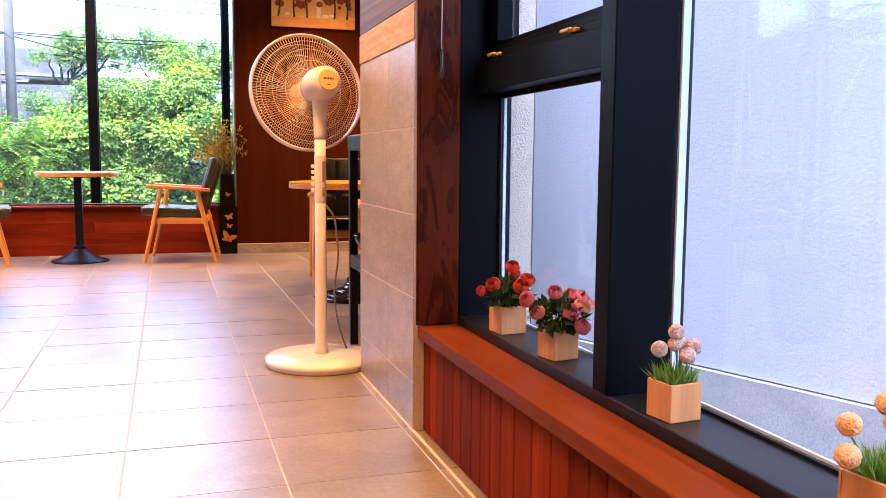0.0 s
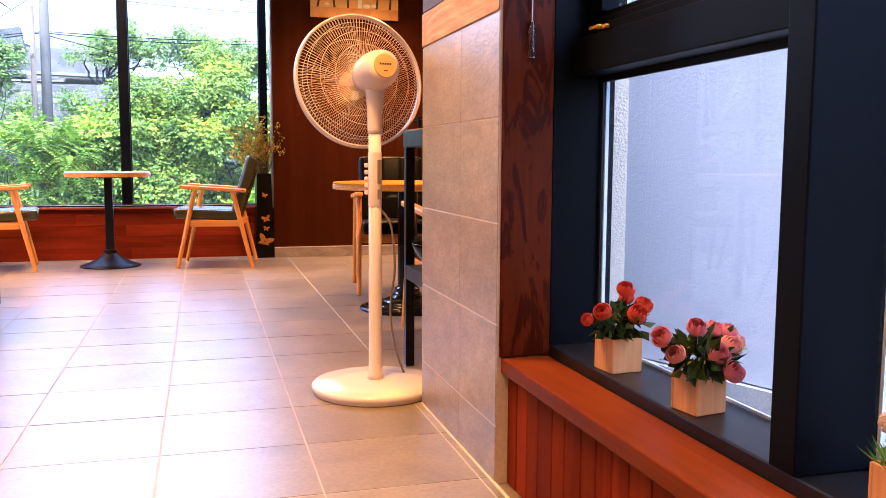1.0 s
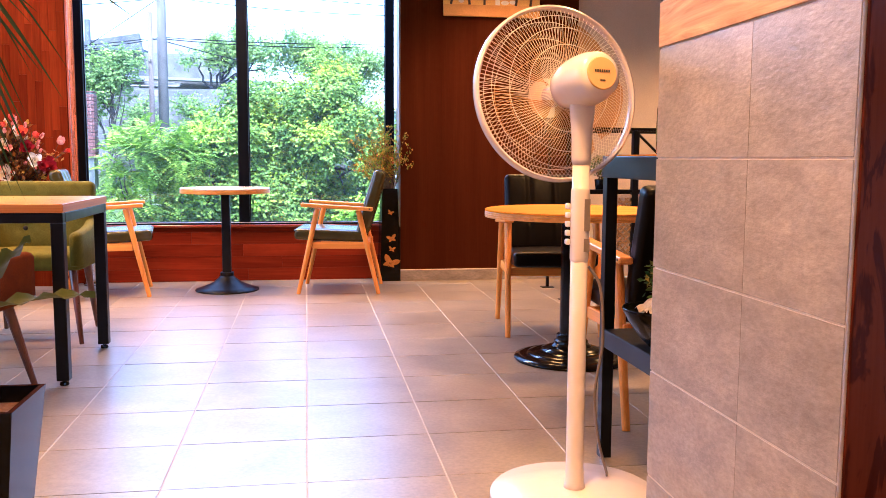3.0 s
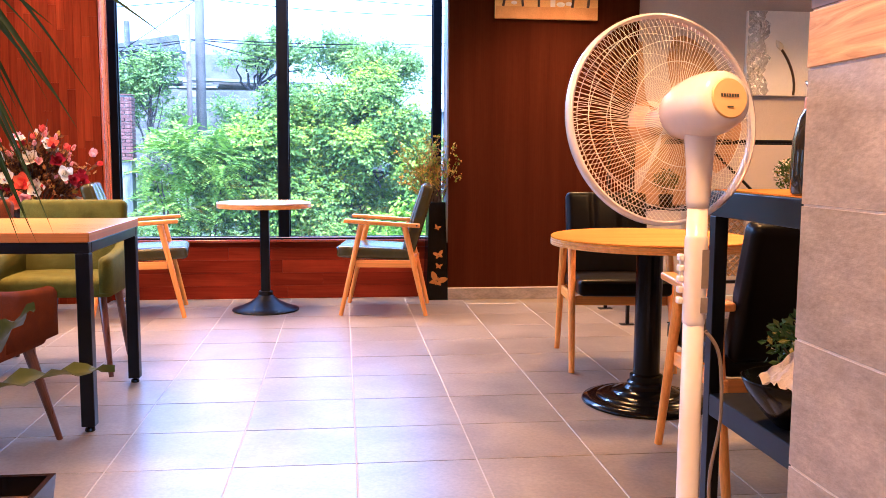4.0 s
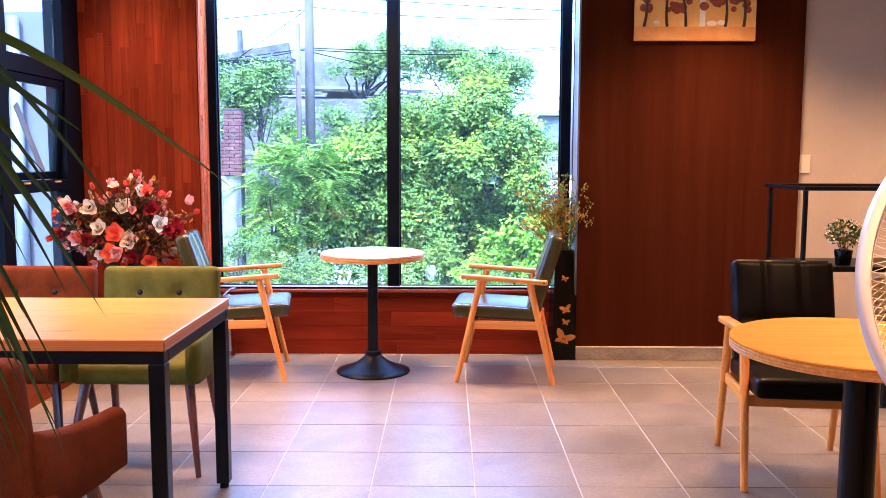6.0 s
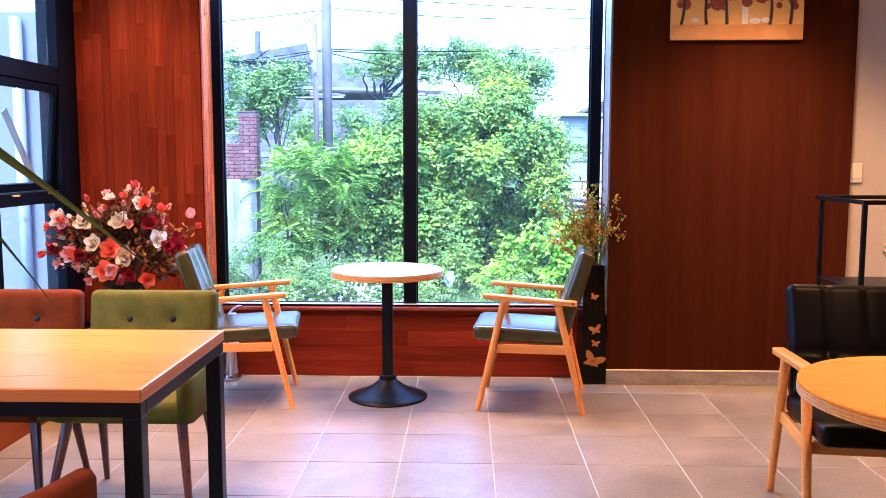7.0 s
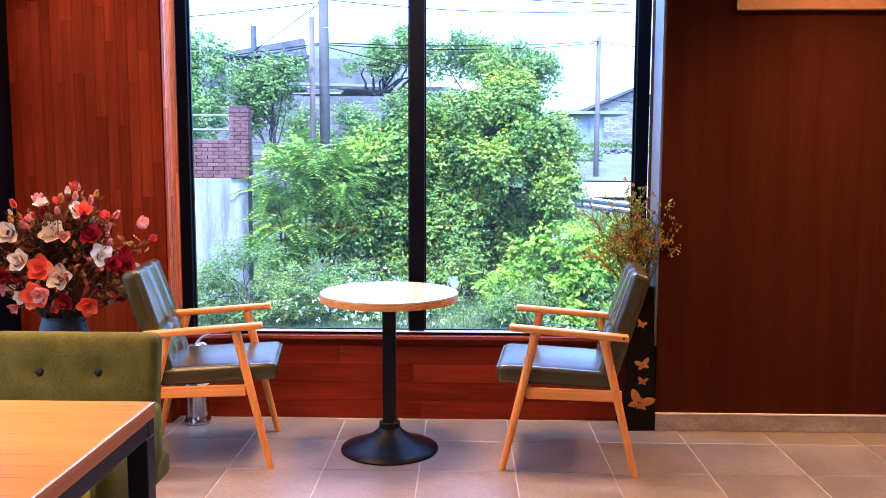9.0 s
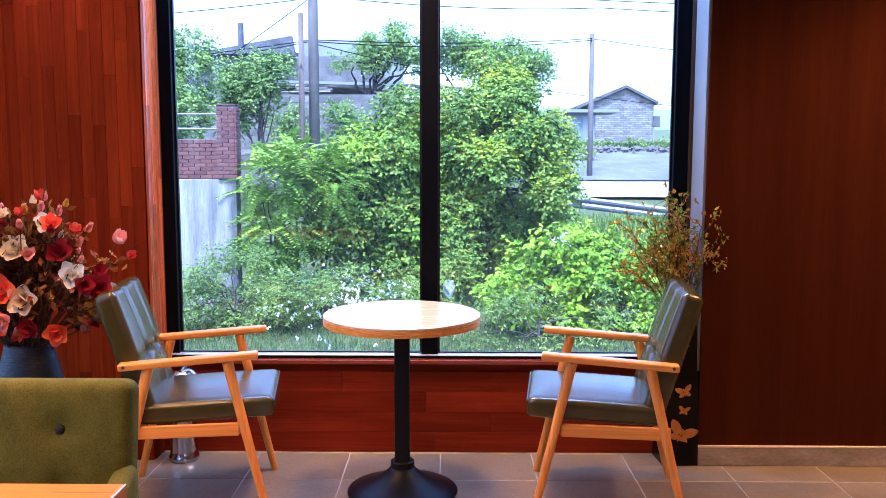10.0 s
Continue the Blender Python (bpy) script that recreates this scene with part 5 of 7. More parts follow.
lb = part("printed_label", lathe(bmesh.new(), [(0.0585, 0.20), (0.0575, 0.255)], 40), "white_label", cn, "white label")
part("label_mark", boxes((-0.012, 0.012, -0.0612, -0.0590, 0.225, 0.250)), "red_ink", lb, "red mark")
part("label_line", boxes((-0.02, 0.02, -0.0612, -0.0590, 0.207, 0.214)), "ink", lb, "dark line of print")

# black planter with a broad-leaved plant
pl = thing("potted_plant", "glossy black square planter with a sparse broad-leaved plant", "plant", (-1.497, -4.60, 0))
bm = bmesh.new()
rows = []
for z, w in ((0.0, 0.078), (0.004, 0.082), (0.375, 0.122), (0.395, 0.124), (0.395, 0.112), (0.355, 0.108)):
    rows.append([bm.verts.new((sx * w, sy * w, z)) for sx, sy in ((-1, -1), (1, -1), (1, 1), (-1, 1))])
for a, b in zip(rows, rows[1:]):
    for k in range(4):
        j = (k + 1) % 4
        bm.faces.new((a[k], a[j], b[j], b[k]))
bm.faces.new(list(reversed(rows[0])))
part("planter", bm, "black_gloss", pl, "tapered black planter")
part("soil", boxes((-0.1075, 0.1075, -0.1075, 0.1075, 0.33, 0.356)), "soil", pl, "brown bark soil")


def broad_leaf(bm, p, d, length, width, droop, wave=0.012):
    """One curved leaf with a midrib, from p along d."""
    d = Vector(d).normalized()
    s = d.cross(Vector((0, 0, 1))).normalized()
    rows = []
    n = 10
    for i in range(n + 1):
        u = i / n
        c = Vector(p) + d * length * u - Vector((0, 0, droop * u * u))
        w = width / 2 * math.sin(math.pi * (0.04 + 0.94 * u) ** 0.75)
        wv = wave * math.sin(u * 15)
        rows.append([bm.verts.new(c + s * w * q + Vector((0, 0, abs(q) * w * 0.35 + wv * q))) for q in (-1, -0.5, 0, 0.5, 1)])
    for a, b in zip(rows, rows[1:]):
        for j in range(4):
            bm.faces.new((a[j], a[j + 1], b[j + 1], b[j]))


bm = bmesh.new()
stalks = [((0.0, 0.0, 0.34), (0.04, -0.01, 0.60), (0.25, 0.09, 0.645)), ((0.0, 0.01, 0.34), (0.055, 0.0, 0.66), (0.145, -0.02, 0.79)), ((-0.01, 0.0, 0.34), (0.01, -0.02, 0.70), (0.03, -0.1, 0.80)),
          ((0.0, 0.0, 0.34), (-0.03, 0.03, 0.60), (-0.12, 0.10, 0.72)), ((0.0, 0.0, 0.34), (0.0, -0.05, 0.55), (0.02, -0.16, 0.60))]
for b0, b1, tip in stalks:
    tube(bm, bent(b0, b1, (0, 0, 0.0), 6), 0.005, 6, taper=0.003)
part("stalks", bm, "twig", pl, "thin brown stalks", True)
for i, (b0, b1, tip) in enumerate(stalks):
    bm = bmesh.new()
    d = Vector(tip) - Vector(b1)
    broad_leaf(bm, b1, d, d.length * 1.02, 0.075 if i else 0.06, 0.03)
    part("leaf", bm, "leaf_broad", pl, "wavy olive leaf", True)

# tall plant with long arching blades
dp = thing("blade_plant", "tall potted plant with long narrow arching green blades", "plant", (-1.80, -4.36, 0))
part("planter", lathe(bmesh.new(), [(0, 0), (0.11, 0), (0.115, 0.01), (0.15, 0.33), (0.15, 0.345), (0.138, 0.345), (0.136, 0.31), (0, 0.31)], 36), "black_gloss", dp, "round black planter", True)
part("trunk", tube(bmesh.new(), bent((0, 0, 0.30), (0.03, 0.01, 1.55), (0.02, 0, 0), 8), 0.017, 10, taper=0.013), "bark", dp, "slender bare stem", True)


def blade(bm, pts, w):
    n = len(pts)
    rows = []
    for i, p in enumerate(pts):
        u = i / (n - 1)
        d = (pts[min(n - 1, i + 1)] - pts[max(0, i - 1)]).normalized()
        s = d.cross(Vector((0.15, -0.9, 0.35))).normalized()
        ww = w / 2 * (1 - u ** 2.2) * min(1, 0.55 + u * 3)
        up = s.cross(d) * ww * 0.35
        rows.append([bm.verts.new(p - s * ww + up), bm.verts.new(p), bm.verts.new(p + s * ww + up)])
    for a, b in zip(rows, rows[1:]):
        bm.faces.new((a[0], a[1], b[1], b[0]))
        bm.faces.new((a[1], a[2], b[2], b[1]))


def arch(p0, p1, lift, n=14):
    p0, p1 = Vector(p0), Vector(p1)
    out = []
    for i in range(n + 1):
        t = i / n
        p = p0.lerp(p1, t)
        p.z += lift * 4 * t * (1 - t) * (1.25 - 0.5 * t)
        out.append(p)
    return out


# blade tips, from the crown of the plant
r4 = random.Random(4)
tips4 = [((0.675, -0.09, 1.262), 0.13, 0.020), ((0.32, 0.06, 0.83), 0.16, 0.018), ((0.25, 0.32, 0.86), 0.14, 0.018), ((0.40, -0.08, 1.0), 0.15, 0.022), ((0.33, 0.30, 1.34), 0.05, 0.022),
         ((0.30, 0.10, 0.95), 0.16, 0.02), ((0.20, -0.25, 0.90), 0.2, 0.022), ((0.36, 0.22, 1.16), 0.10, 0.018), ((0.24, 0.05, 1.05), 0.14, 0.018),
         ((0.46, 0.02, 1.083), 0.16, 0.022), ((0.40, 0.02, 0.866), 0.20, 0.018), ((0.345, 0.02, 0.90), 0.20, 0.018), ((0.39, 0.03, 1.27), 0.08, 0.014), ((0.30, -0.02, 0.84), 0.20, 0.018), ((0.36, 0.0, 1.0), 0.18, 0.016)]
for k in range(14):
    tips4.append(((r4.uniform(0.22, 0.44), r4.uniform(-0.15, 0.35), r4.uniform(0.80, 1.25)), r4.uniform(0.10, 0.22), r4.uniform(0.013, 0.020)))
for k in range(16):
    a = r4.uniform(1.4, 5.2)
    q = r4.uniform(0.35, 0.6)
    tips4.append(((q * math.cos(a), q * math.sin(a), r4.uniform(0.85, 1.5)), r4.uniform(0.08, 0.2), r4.uniform(0.016, 0.026)))
for tip, lift, w in tips4:
    bm = bmesh.new()
    blade(bm, arch((0.03, 0.01, 1.48 + r4.uniform(0, 0.07)), tip, lift * 0.62), w * 0.95)
    part("blade_leaf", bm, "yellow_leaf", dp, "", True)


# small wooden cube pots on the black sill
def cube_pot(name, label, at, size, turn):
    p = thing(name, label, "flower pot", at, turn, "flower pots on the window sill")
    s = size / 2
    bm = bmesh.new()
    for r in ((-s, s, -s, -s + 0.006, 0, size), (-s, s, s - 0.006, s, 0, size), (-s, -s + 0.006, -s + 0.0061, s - 0.0061, 0, size), (s - 0.006, s, -s + 0.0061, s - 0.0061, 0, size), (-s + 0.0061, s - 0.0061, -s + 0.0061, s - 0.0061, 0.0, 0.008)):
        box(bm, *r, bev=0.0012, seg=1)
    part("pot", bm, "pot_wood", p, "limed wooden cube pot")
    part("filling", boxes((-s + 0.0062, s - 0.0062, -s + 0.0062, s - 0.0062, 0.0082, size - 0.012)), "soil", p, "brown filling")
    return p


def ranunculus(name, material, seed):
    """A round blossom: rings of cupped petals that overlap round a tight heart, opening along +z."""
    bm = bmesh.new()
    r = random.Random(seed)
    heart = bm.verts.new((0, 0, 0))
    for n, rad, high, close, span in ((5, 0.0195, 0.026, 0.70, 1.05), (5, 0.0150, 0.029, 0.64, 1.0), (4, 0.0105, 0.030, 0.58, 1.15), (3, 0.0062, 0.029, 0.5, 1.4)):
        a0 = r.uniform(0, 6)
        for k in range(n):
            a = a0 + 2 * math.pi * k / n + r.uniform(-0.15, 0.15)
            h = high * r.uniform(0.88, 1.08)
            lean = r.uniform(0.92, 1.12)
            rows = []
            for i in range(6):
                u = i / 5
                row = []
                for j in range(6):
                    q = j / 2.5 - 1
                    t = a + q * span * (0.45 + 0.55 * math.sin(math.pi * min(1.0, 0.25 + 0.55 * u)))
                    rr = rad * lean * math.sin(math.pi * (0.10 + (0.90 - close * 0.30 - 0.10) * u)) ** 0.8 + 0.0009 * q
                    z = h * u * (1 - 0.16 * q * q * u) + 0.0006 * math.sin(9 * t)
                    row.append(bm.verts.new((rr * math.cos(t), rr * math.sin(t), z)))
                rows.append(row)
            for p, q in zip(rows, rows[1:]):
                for j in range(5):
                    bm.faces.new((p[j], p[j + 1], q[j + 1], q[j]))
            for j in range(5):
                bm.faces.new((heart, rows[0][j + 1], rows[0][j]))
    return to_mesh(name, bm, material, True)


def rose_pot(at, size, turn, cols, seed, label, heads, fern=False):
    p = cube_pot("rose_pot", label, at, size, turn)
    r = random.Random(seed)
    mm = [ranunculus("rose", M[c], seed + i) for i, c in enumerate(cols)]
    for i, (hx, hy, hz, s) in enumerate(heads):
        e = Vector((hx, hy, size + hz))
        part("stem", tube(bmesh.new(), bent((hx * 0.2, hy * 0.2, size - 0.02), e, (0, 0, 0.008), 5), 0.0016, 5), "leaf_dark", p)
        part("rose", mm[i % len(mm)], None, p, at=toward(e - Vector((0, 0, 0.012)), (e.x * 7 - 0.25, e.y * 7 - 0.5, 0.55), s * 1.05, r.uniform(0, 6)))
    rg = np.random.default_rng(seed)
    n = 120
    d = rand_dirs(rg, n, 0.15)
    pos = d * np.array([0.080, 0.068, 0.055]) * rg.uniform(0.4, 1.0, (n, 1)) + np.array([0, 0, size + 0.034])
    pos[:, 2] = np.maximum(pos[:, 2], size + 0.004)
    tagged(part("foliage", leaf_cloud(pos, d + rg.normal(scale=0.35, size=(n, 3)), rand_dirs(rg, n), rg.uniform(0.028, 0.05, n), 0.022, 0.2), M["leaf_dark"], p, "dark green leaves"), kind="stuff")
    if fern:
        n = 90
        d = rand_dirs(rg, n, 0.1) * np.array([1.0, 0.6, 0.5])
        pos = d * 0.09 * rg.uniform(0.6, 1.1, (n, 1)) + np.array([0.01, 0, size + 0.04])
        pos[:, 2] = np.maximum(pos[:, 2], size + 0.01)
        tagged(part("fern", leaf_cloud(pos, d, rand_dirs(rg, n), rg.uniform(0.012, 0.026, n), 0.005, 0.1), M["lime_leaf"], p, "yellow-green fern sprigs"), kind="stuff")
    return p


def ball_pot(at, size, turn, mat, balls, seed, label):
    p = cube_pot("ball_flower_pot", label, at, size, turn)
    r = random.Random(seed)
    for bx, by, bz, br in balls:
        st = part("stem", tube(bmesh.new(), bent((bx * 0.3, by * 0.3, size - 0.015), (bx, by, size + bz - br * 0.8), (0.004, 0, 0.004), 6), 0.0014, 5), "grass_art", p)
        bm = bmesh.new()
        bmesh.ops.create_icosphere(bm, subdivisions=4, radius=br, matrix=Matrix.Translation((bx, by, size + bz)))
        for v in bm.verts:
            c = v.co - Vector((bx, by, size + bz))
            v.co += c.normalized() * (noise.noise(c * 260) * 0.0022)
        part("ball", bm, mat, st, "frosted round flower head", True)
    n = 260
    rg = np.random.default_rng(seed)
    base = rg.uniform(-size * 0.36, size * 0.36, (n, 2))
    d = np.c_[base * 14 + rg.normal(scale=0.4, size=(n, 2)), np.full(n, 1.2)]
    d /= np.linalg.norm(d, axis=1, keepdims=True)
    ln = rg.uniform(0.03, 0.055, n)
    pos = np.c_[base, np.full(n, size - 0.012)] + d * ln[:, None] / 2
    tagged(part("grass", leaf_cloud(pos, d, rand_dirs(rg, n), ln, 0.0035, 0.1), M["grass_art"], p, "bright green grass blades"), kind="stuff")
    return p


rose_pot((0.300, -5.706, 0.3625), 0.078, 6, ("p_red", "p_red", "p_red"), 40, "limed wooden cube pot with red artificial ranunculus",
         ((-0.078, 0.0, 0.050, 0.75), (-0.048, -0.012, 0.066, 1.0), (0.012, 0.0, 0.110, 1.0), (0.018, -0.034, 0.058, 1.15), (0.052, -0.006, 0.072, 1.0), (0.030, 0.022, 0.084, 0.85)))
rose_pot((0.300, -6.042, 0.3625), 0.073, 10, ("p_rose", "p_pink", "p_rose"), 41, "limed wooden cube pot with pink artificial roses",
         ((-0.080, 0.01, 0.082, 0.95), (-0.066, -0.01, 0.052, 0.9), (-0.012, 0.0, 0.094, 0.95), (0.006, -0.034, 0.050, 1.05), (0.044, -0.02, 0.054, 1.1), (0.026, -0.05, 0.016, 1.05), (0.064, 0.006, 0.074, 0.95), (0.080, 0.0, 0.058, 0.85), (0.045, 0.02, 0.08, 0.9)), True)
ball_pot((0.296, -6.565, 0.3625), 0.072, 7, "p_tan", ((-0.028, 0.012, 0.060, 0.0155), (0.0, 0.0, 0.070, 0.0145), (-0.002, -0.004, 0.094, 0.0150), (0.006, -0.028, 0.052, 0.0155), (0.036, -0.010, 0.064, 0.0155), (0.033, 0.018, 0.062, 0.0140)), 42, "wooden cube pot with frosted brown ball flowers")
ball_pot((0.286, -7.075, 0.3625), 0.072, 8, "p_peach", ((-0.064, 0.0, 0.0325, 0.0165), (-0.052, 0.01, 0.0705, 0.0160), (0.008, 0.0, 0.0945, 0.0160), (0.040, 0.01, 0.06, 0.0150)), 43, "wooden cube pot with peach-coloured ball flowers")

# blind pull on the post
bp = thing("blind_pull", "clear plastic blind pull hanging on a white cord", "blind pull", (0.180, -5.440, 1.096))
part("cord", tube(bmesh.new(), [(0, 0, 0.085), (0.001, 0, 0.3), (0, 0, CEIL - 1.096)], 0.0016, 6), "white_plastic", bp)
part("pull", lathe(bmesh.new(), [(0, 0), (0.0085, 0), (0.0095, 0.004), (0.009, 0.020), (0.0065, 0.023), (0.0085, 0.062), (0.006, 0.088), (0, 0.089)], 16), "clear", bp, "clear plastic tassel", True)

# ---- shelf in the alcove, with its things ----
sh = thing("shelf_unit", "black wooden shelf unit with two boards", "shelf", (0.0, 0.0, 0))
SX0, SX1, SY0, SY1 = 0.172, 0.56, -4.63, -4.07
for lx in (SX0, SX1 - 0.036):
    for ly in (SY0, SY1 - 0.036):
        part("post", boxes((lx, lx + 0.036, ly, ly + 0.036, 0.0, 0.889), bev=0.002), "black_metal", sh)
part("top_board", boxes((SX0 - 0.003, SX1 + 0.003, SY0 - 0.003, SY1 + 0.003, 0.8895, 0.955), bev=0.003), "black_metal", sh)
part("top_panel", boxes((SX0 + 0.006, SX1 - 0.006, SY0 + 0.006, SY1 - 0.006, 0.9555, 0.959)), "top_orange", sh, "orange-brown top panel")
part("lower_board", boxes((SX0 + 0.0005, SX1 - 0.0005, SY0 + 0.0365, SY1 - 0.0365, 0.360, 0.418), bev=0.003), "black_metal", sh)

bv = thing("bottle_vase", "tall smoked-glass bottle tied with a copper ribbon", "vase", (0.226, -4.478, 0.9595))
part("bottle", lathe(bmesh.new(), [(0, 0), (0.045, 0), (0.050, 0.005), (0.052, 0.05), (0.050, 0.12), (0.040, 0.165), (0.026, 0.19), (0.024, 0.23), (0.030, 0.245), (0.026, 0.246), (0.020, 0.23), (0, 0.20)], 36), "dark_glass", bv, "", True)
bm = lathe(bmesh.new(), [(0.0275, 0.186), (0.029, 0.192), (0.029, 0.205), (0.0275, 0.211)], 28)
box(bm, -0.048, -0.040, -0.012, 0.010, 0.07, 0.20, 0.002, 1, pose(0, 0, 0, 0, 6, 0))
box(bm, -0.044, -0.037, -0.026, -0.008, 0.10, 0.20, 0.002, 1, pose(0, 0, 0, 4, 6, 0))
part("ribbon", bm, "copper_ribbon", bv, "copper ribbon")


def small_bush(name, label, at, n, rad, mat, pot, extra=None, seed=1):
    p = thing(name, label, "plant", at)
    pot(p)
    rg = np.random.default_rng(seed)
    d = rand_dirs(rg, n, 0.25)
    pos = d * np.array(rad) * rg.uniform(0.45, 1.0, (n, 1)) + np.array([0, 0, rad[2] + 0.09])
    tagged(part("foliage", leaf_cloud(pos, d + rg.normal(scale=0.5, size=(n, 3)), rand_dirs(rg, n), rg.uniform(0.018, 0.036, n), 0.014, 0.2), M[mat], p, "dense small leaves"), kind="stuff")
    if extra:
        m2, k = extra
        d = rand_dirs(rg, k, 0.3)
        pos = d * np.array(rad) * rg.uniform(0.85, 1.06, (k, 1)) + np.array([0, 0, rad[2] + 0.09])
        tagged(part("blossoms", leaf_cloud(pos, d + rg.normal(scale=0.6, size=(k, 3)), rand_dirs(rg, k), 0.017, 0.013, 0.3), M[m2], p, "tiny pale blossoms"), kind="stuff")
    bm = bmesh.new()
    for k in range(7):
        tube(bm, bent((0, 0, 0.04), (rad[0] * 0.6 * math.cos(k * 0.9), rad[1] * 0.6 * math.sin(k * 0.9), 0.09 + rad[2]), (0, 0, 0.01), 4), 0.003, 5)
    part("stems", bm, "twig", p, "brown stems")
    return p


def black_pot(p):
    part("pot", lathe(bmesh.new(), [(0, 0), (0.035, 0), (0.038, 0.004), (0.048, 0.078), (0.045, 0.082), (0.040, 0.078), (0, 0.066)], 28), "black_gloss", p, "small black pot", True)


small_bush("bonsai_plant", "small leafy plant with yellow tips in a black pot", (0.335, -4.33, 0.4185), 520, (0.135, 0.12, 0.085), "leaf_house", black_pot, None, 3)
bw = thing("bowl", "wide glossy black bowl on the lower shelf", "bowl", (0.255, -4.40, 0.4185))
part("bowl", lathe(bmesh.new(), [(0, 0), (0.045, 0), (0.050, 0.004), (0.075, 0.028), (0.112, 0.078), (0.128, 0.112), (0.126, 0.115), (0.122, 0.112), (0.104, 0.082), (0.066, 0.034), (0, 0.022)], 56), "black_gloss", bw, "", True)
nk = thing("napkin", "crumpled cream cloth napkin lying in the bowl", "napkin", (0.275, -4.44, 0.50))
bm = bmesh.new()
g = 16
rows = [[bm.verts.new(((i / g - 0.5) * 0.20, (j / g - 0.5) * 0.17, 0.03 + 0.05 * (1 - abs(i / g - 0.5) * 2) + 0.022 * noise.noise(Vector((i * 0.31, j * 0.27, 3.1))) + 0.014 * noise.noise(Vector((i * 0.8, j * 0.9, 1.0))))) for j in range(g + 1)] for i in range(g + 1)]
for a, b in zip(rows, rows[1:]):
    for j in range(g):
        bm.faces.new((a[j], a[j + 1], b[j + 1], b[j]))
bmesh.ops.solidify(bm, geom=bm.faces[:], thickness=0.0015)
part("cloth", bm, "cloth", nk, "", False)
bx = thing("gift_box", "lime-green card box with pale lettering", "box", (0.225, -4.595, 0.4185), 0)
part("body", boxes((-0.042, 0.042, -0.026, 0.026, 0.0, 0.135), bev=0.0015), "lime_box", bx)
part("lid_top", boxes((-0.0415, 0.0415, -0.0255, 0.0255, 0.1352, 0.137)), "kraft", bx, "brown card top")
part("lettering", boxes((-0.0432, -0.0422, -0.012, 0.004, 0.085, 0.092), (-0.0432, -0.0422, -0.012, 0.010, 0.070, 0.077), (-0.0432, -0.0422, -0.006, 0.012, 0.055, 0.062), (-0.0432, -0.0422, -0.016, 0.016, 0.018, 0.023)), "white_label", bx, "pale lettering as bars")

# ---- black steel rack with rattan panels, at the end of the alcove ----
rk = thing("plant_rack", "black steel rack with woven rattan panels and a sloping brace", "rack", (0, 0, 0))
RZ = 1.16
for (px, py, w) in ((0.985, -1.07, 0.010), (1.454, -1.07, 0.021), (3.15, -1.07, 0.021), (1.02, -0.50, 0.010), (3.15, -0.50, 0.015)):
    post = part("post", boxes((px - w, px + w, py - w, py + w, 0.006, RZ - 0.021), bev=0.001, seg=1), "black_metal", rk)
    part("foot_plate", boxes((px - 0.045, px + 0.045, py - 0.03, py + 0.03, 0, 0.0055)), "black_metal", post, "flat steel foot")
part("top_rail", boxes((0.972, 3.175, -1.085, -1.055, RZ - 0.020, RZ), bev=0.001, seg=1), "black_metal", rk)
part("top_rail", boxes((0.99, 3.175, -0.515, -0.485, RZ - 0.020, RZ), bev=0.001, seg=1), "black_metal", rk)
part("cross_rail", boxes((0.975, 0.995, -1.054, -0.516, RZ - 0.020, RZ)), "black_metal", rk)
part("brace", tube(bmesh.new(), [(1.48, -1.0, RZ - 0.02), (1.92, -1.0, 0.74)], 0.011, 4), "black_metal", rk)
part("mid_rail", boxes((0.996, 3.128, -1.083, -1.057, 0.728, 0.746)), "black_metal", rk)
part("shelf_board", boxes((1.0, 3.13, -1.05, -0.52, 0.715, 0.727)), "black_metal", rk)
part("low_rail", boxes((1.312, 3.128, -1.083, -1.057, 0.255, 0.275)), "black_metal", rk)
for k, (x0, x1) in enumerate(((1.315, 1.755), (1.785, 2.225))):
    fr = part("panel_frame", boxes((x0, x1, -1.082, -1.058, 0.690, 0.712), (x0, x1, -1.082, -1.058, 0.280, 0.302), (x0, x0 + 0.022, -1.082, -1.058, 0.3025, 0.6895), (x1 - 0.022, x1, -1.082, -1.058, 0.3025, 0.6895), bev=0.002), "cream_paint", rk, "cream panel frame")
    bm = bmesh.new()
    n = 9
    for a in range(-n, n * 2):
        for sgn in (-1, 1):
            u0 = x0 + 0.022 + (x1 - x0 - 0.044) * a / n
            pts = []
            for i in range(25):
                t = i / 24
                x = u0 + sgn * t * 0.387
                if x0 + 0.02 < x < x1 - 0.02:
                    pts.append((x, -1.07 + sgn * 0.003 * math.sin(i * 1.6), 0.303 + 0.386 * t))
            if len(pts) > 3:
                tube(bm, pts, 0.006, 4)
    for j in range(7):
        tube(bm, [(x0 + 0.022, -1.068, 0.33 + j * 0.055), (x1 - 0.022, -1.068, 0.33 + j * 0.055)], 0.006, 4)
    tagged(part("rattan_weave", bm, "rattan", fr, "woven rattan in triangles"), kind="stuff")
    part("panel_back", boxes((x0 + 0.022, x1 - 0.022, -1.0605, -1.0585, 0.3025, 0.6895)), "cream_paint", fr, "cream back board")
small_bush("flowering_plant", "round pot plant with tiny white blossoms", (2.20, -0.80, 0.7275), 700, (0.14, 0.14, 0.12), "leaf_house", black_pot, ("p_cream", 190), 5)
small_bush("flowering_plant", "trailing pot plant with white blossoms", (1.30, -0.84, 0.7275), 360, (0.10, 0.10, 0.08), "leaf_house", black_pot, ("p_cream", 120), 6)
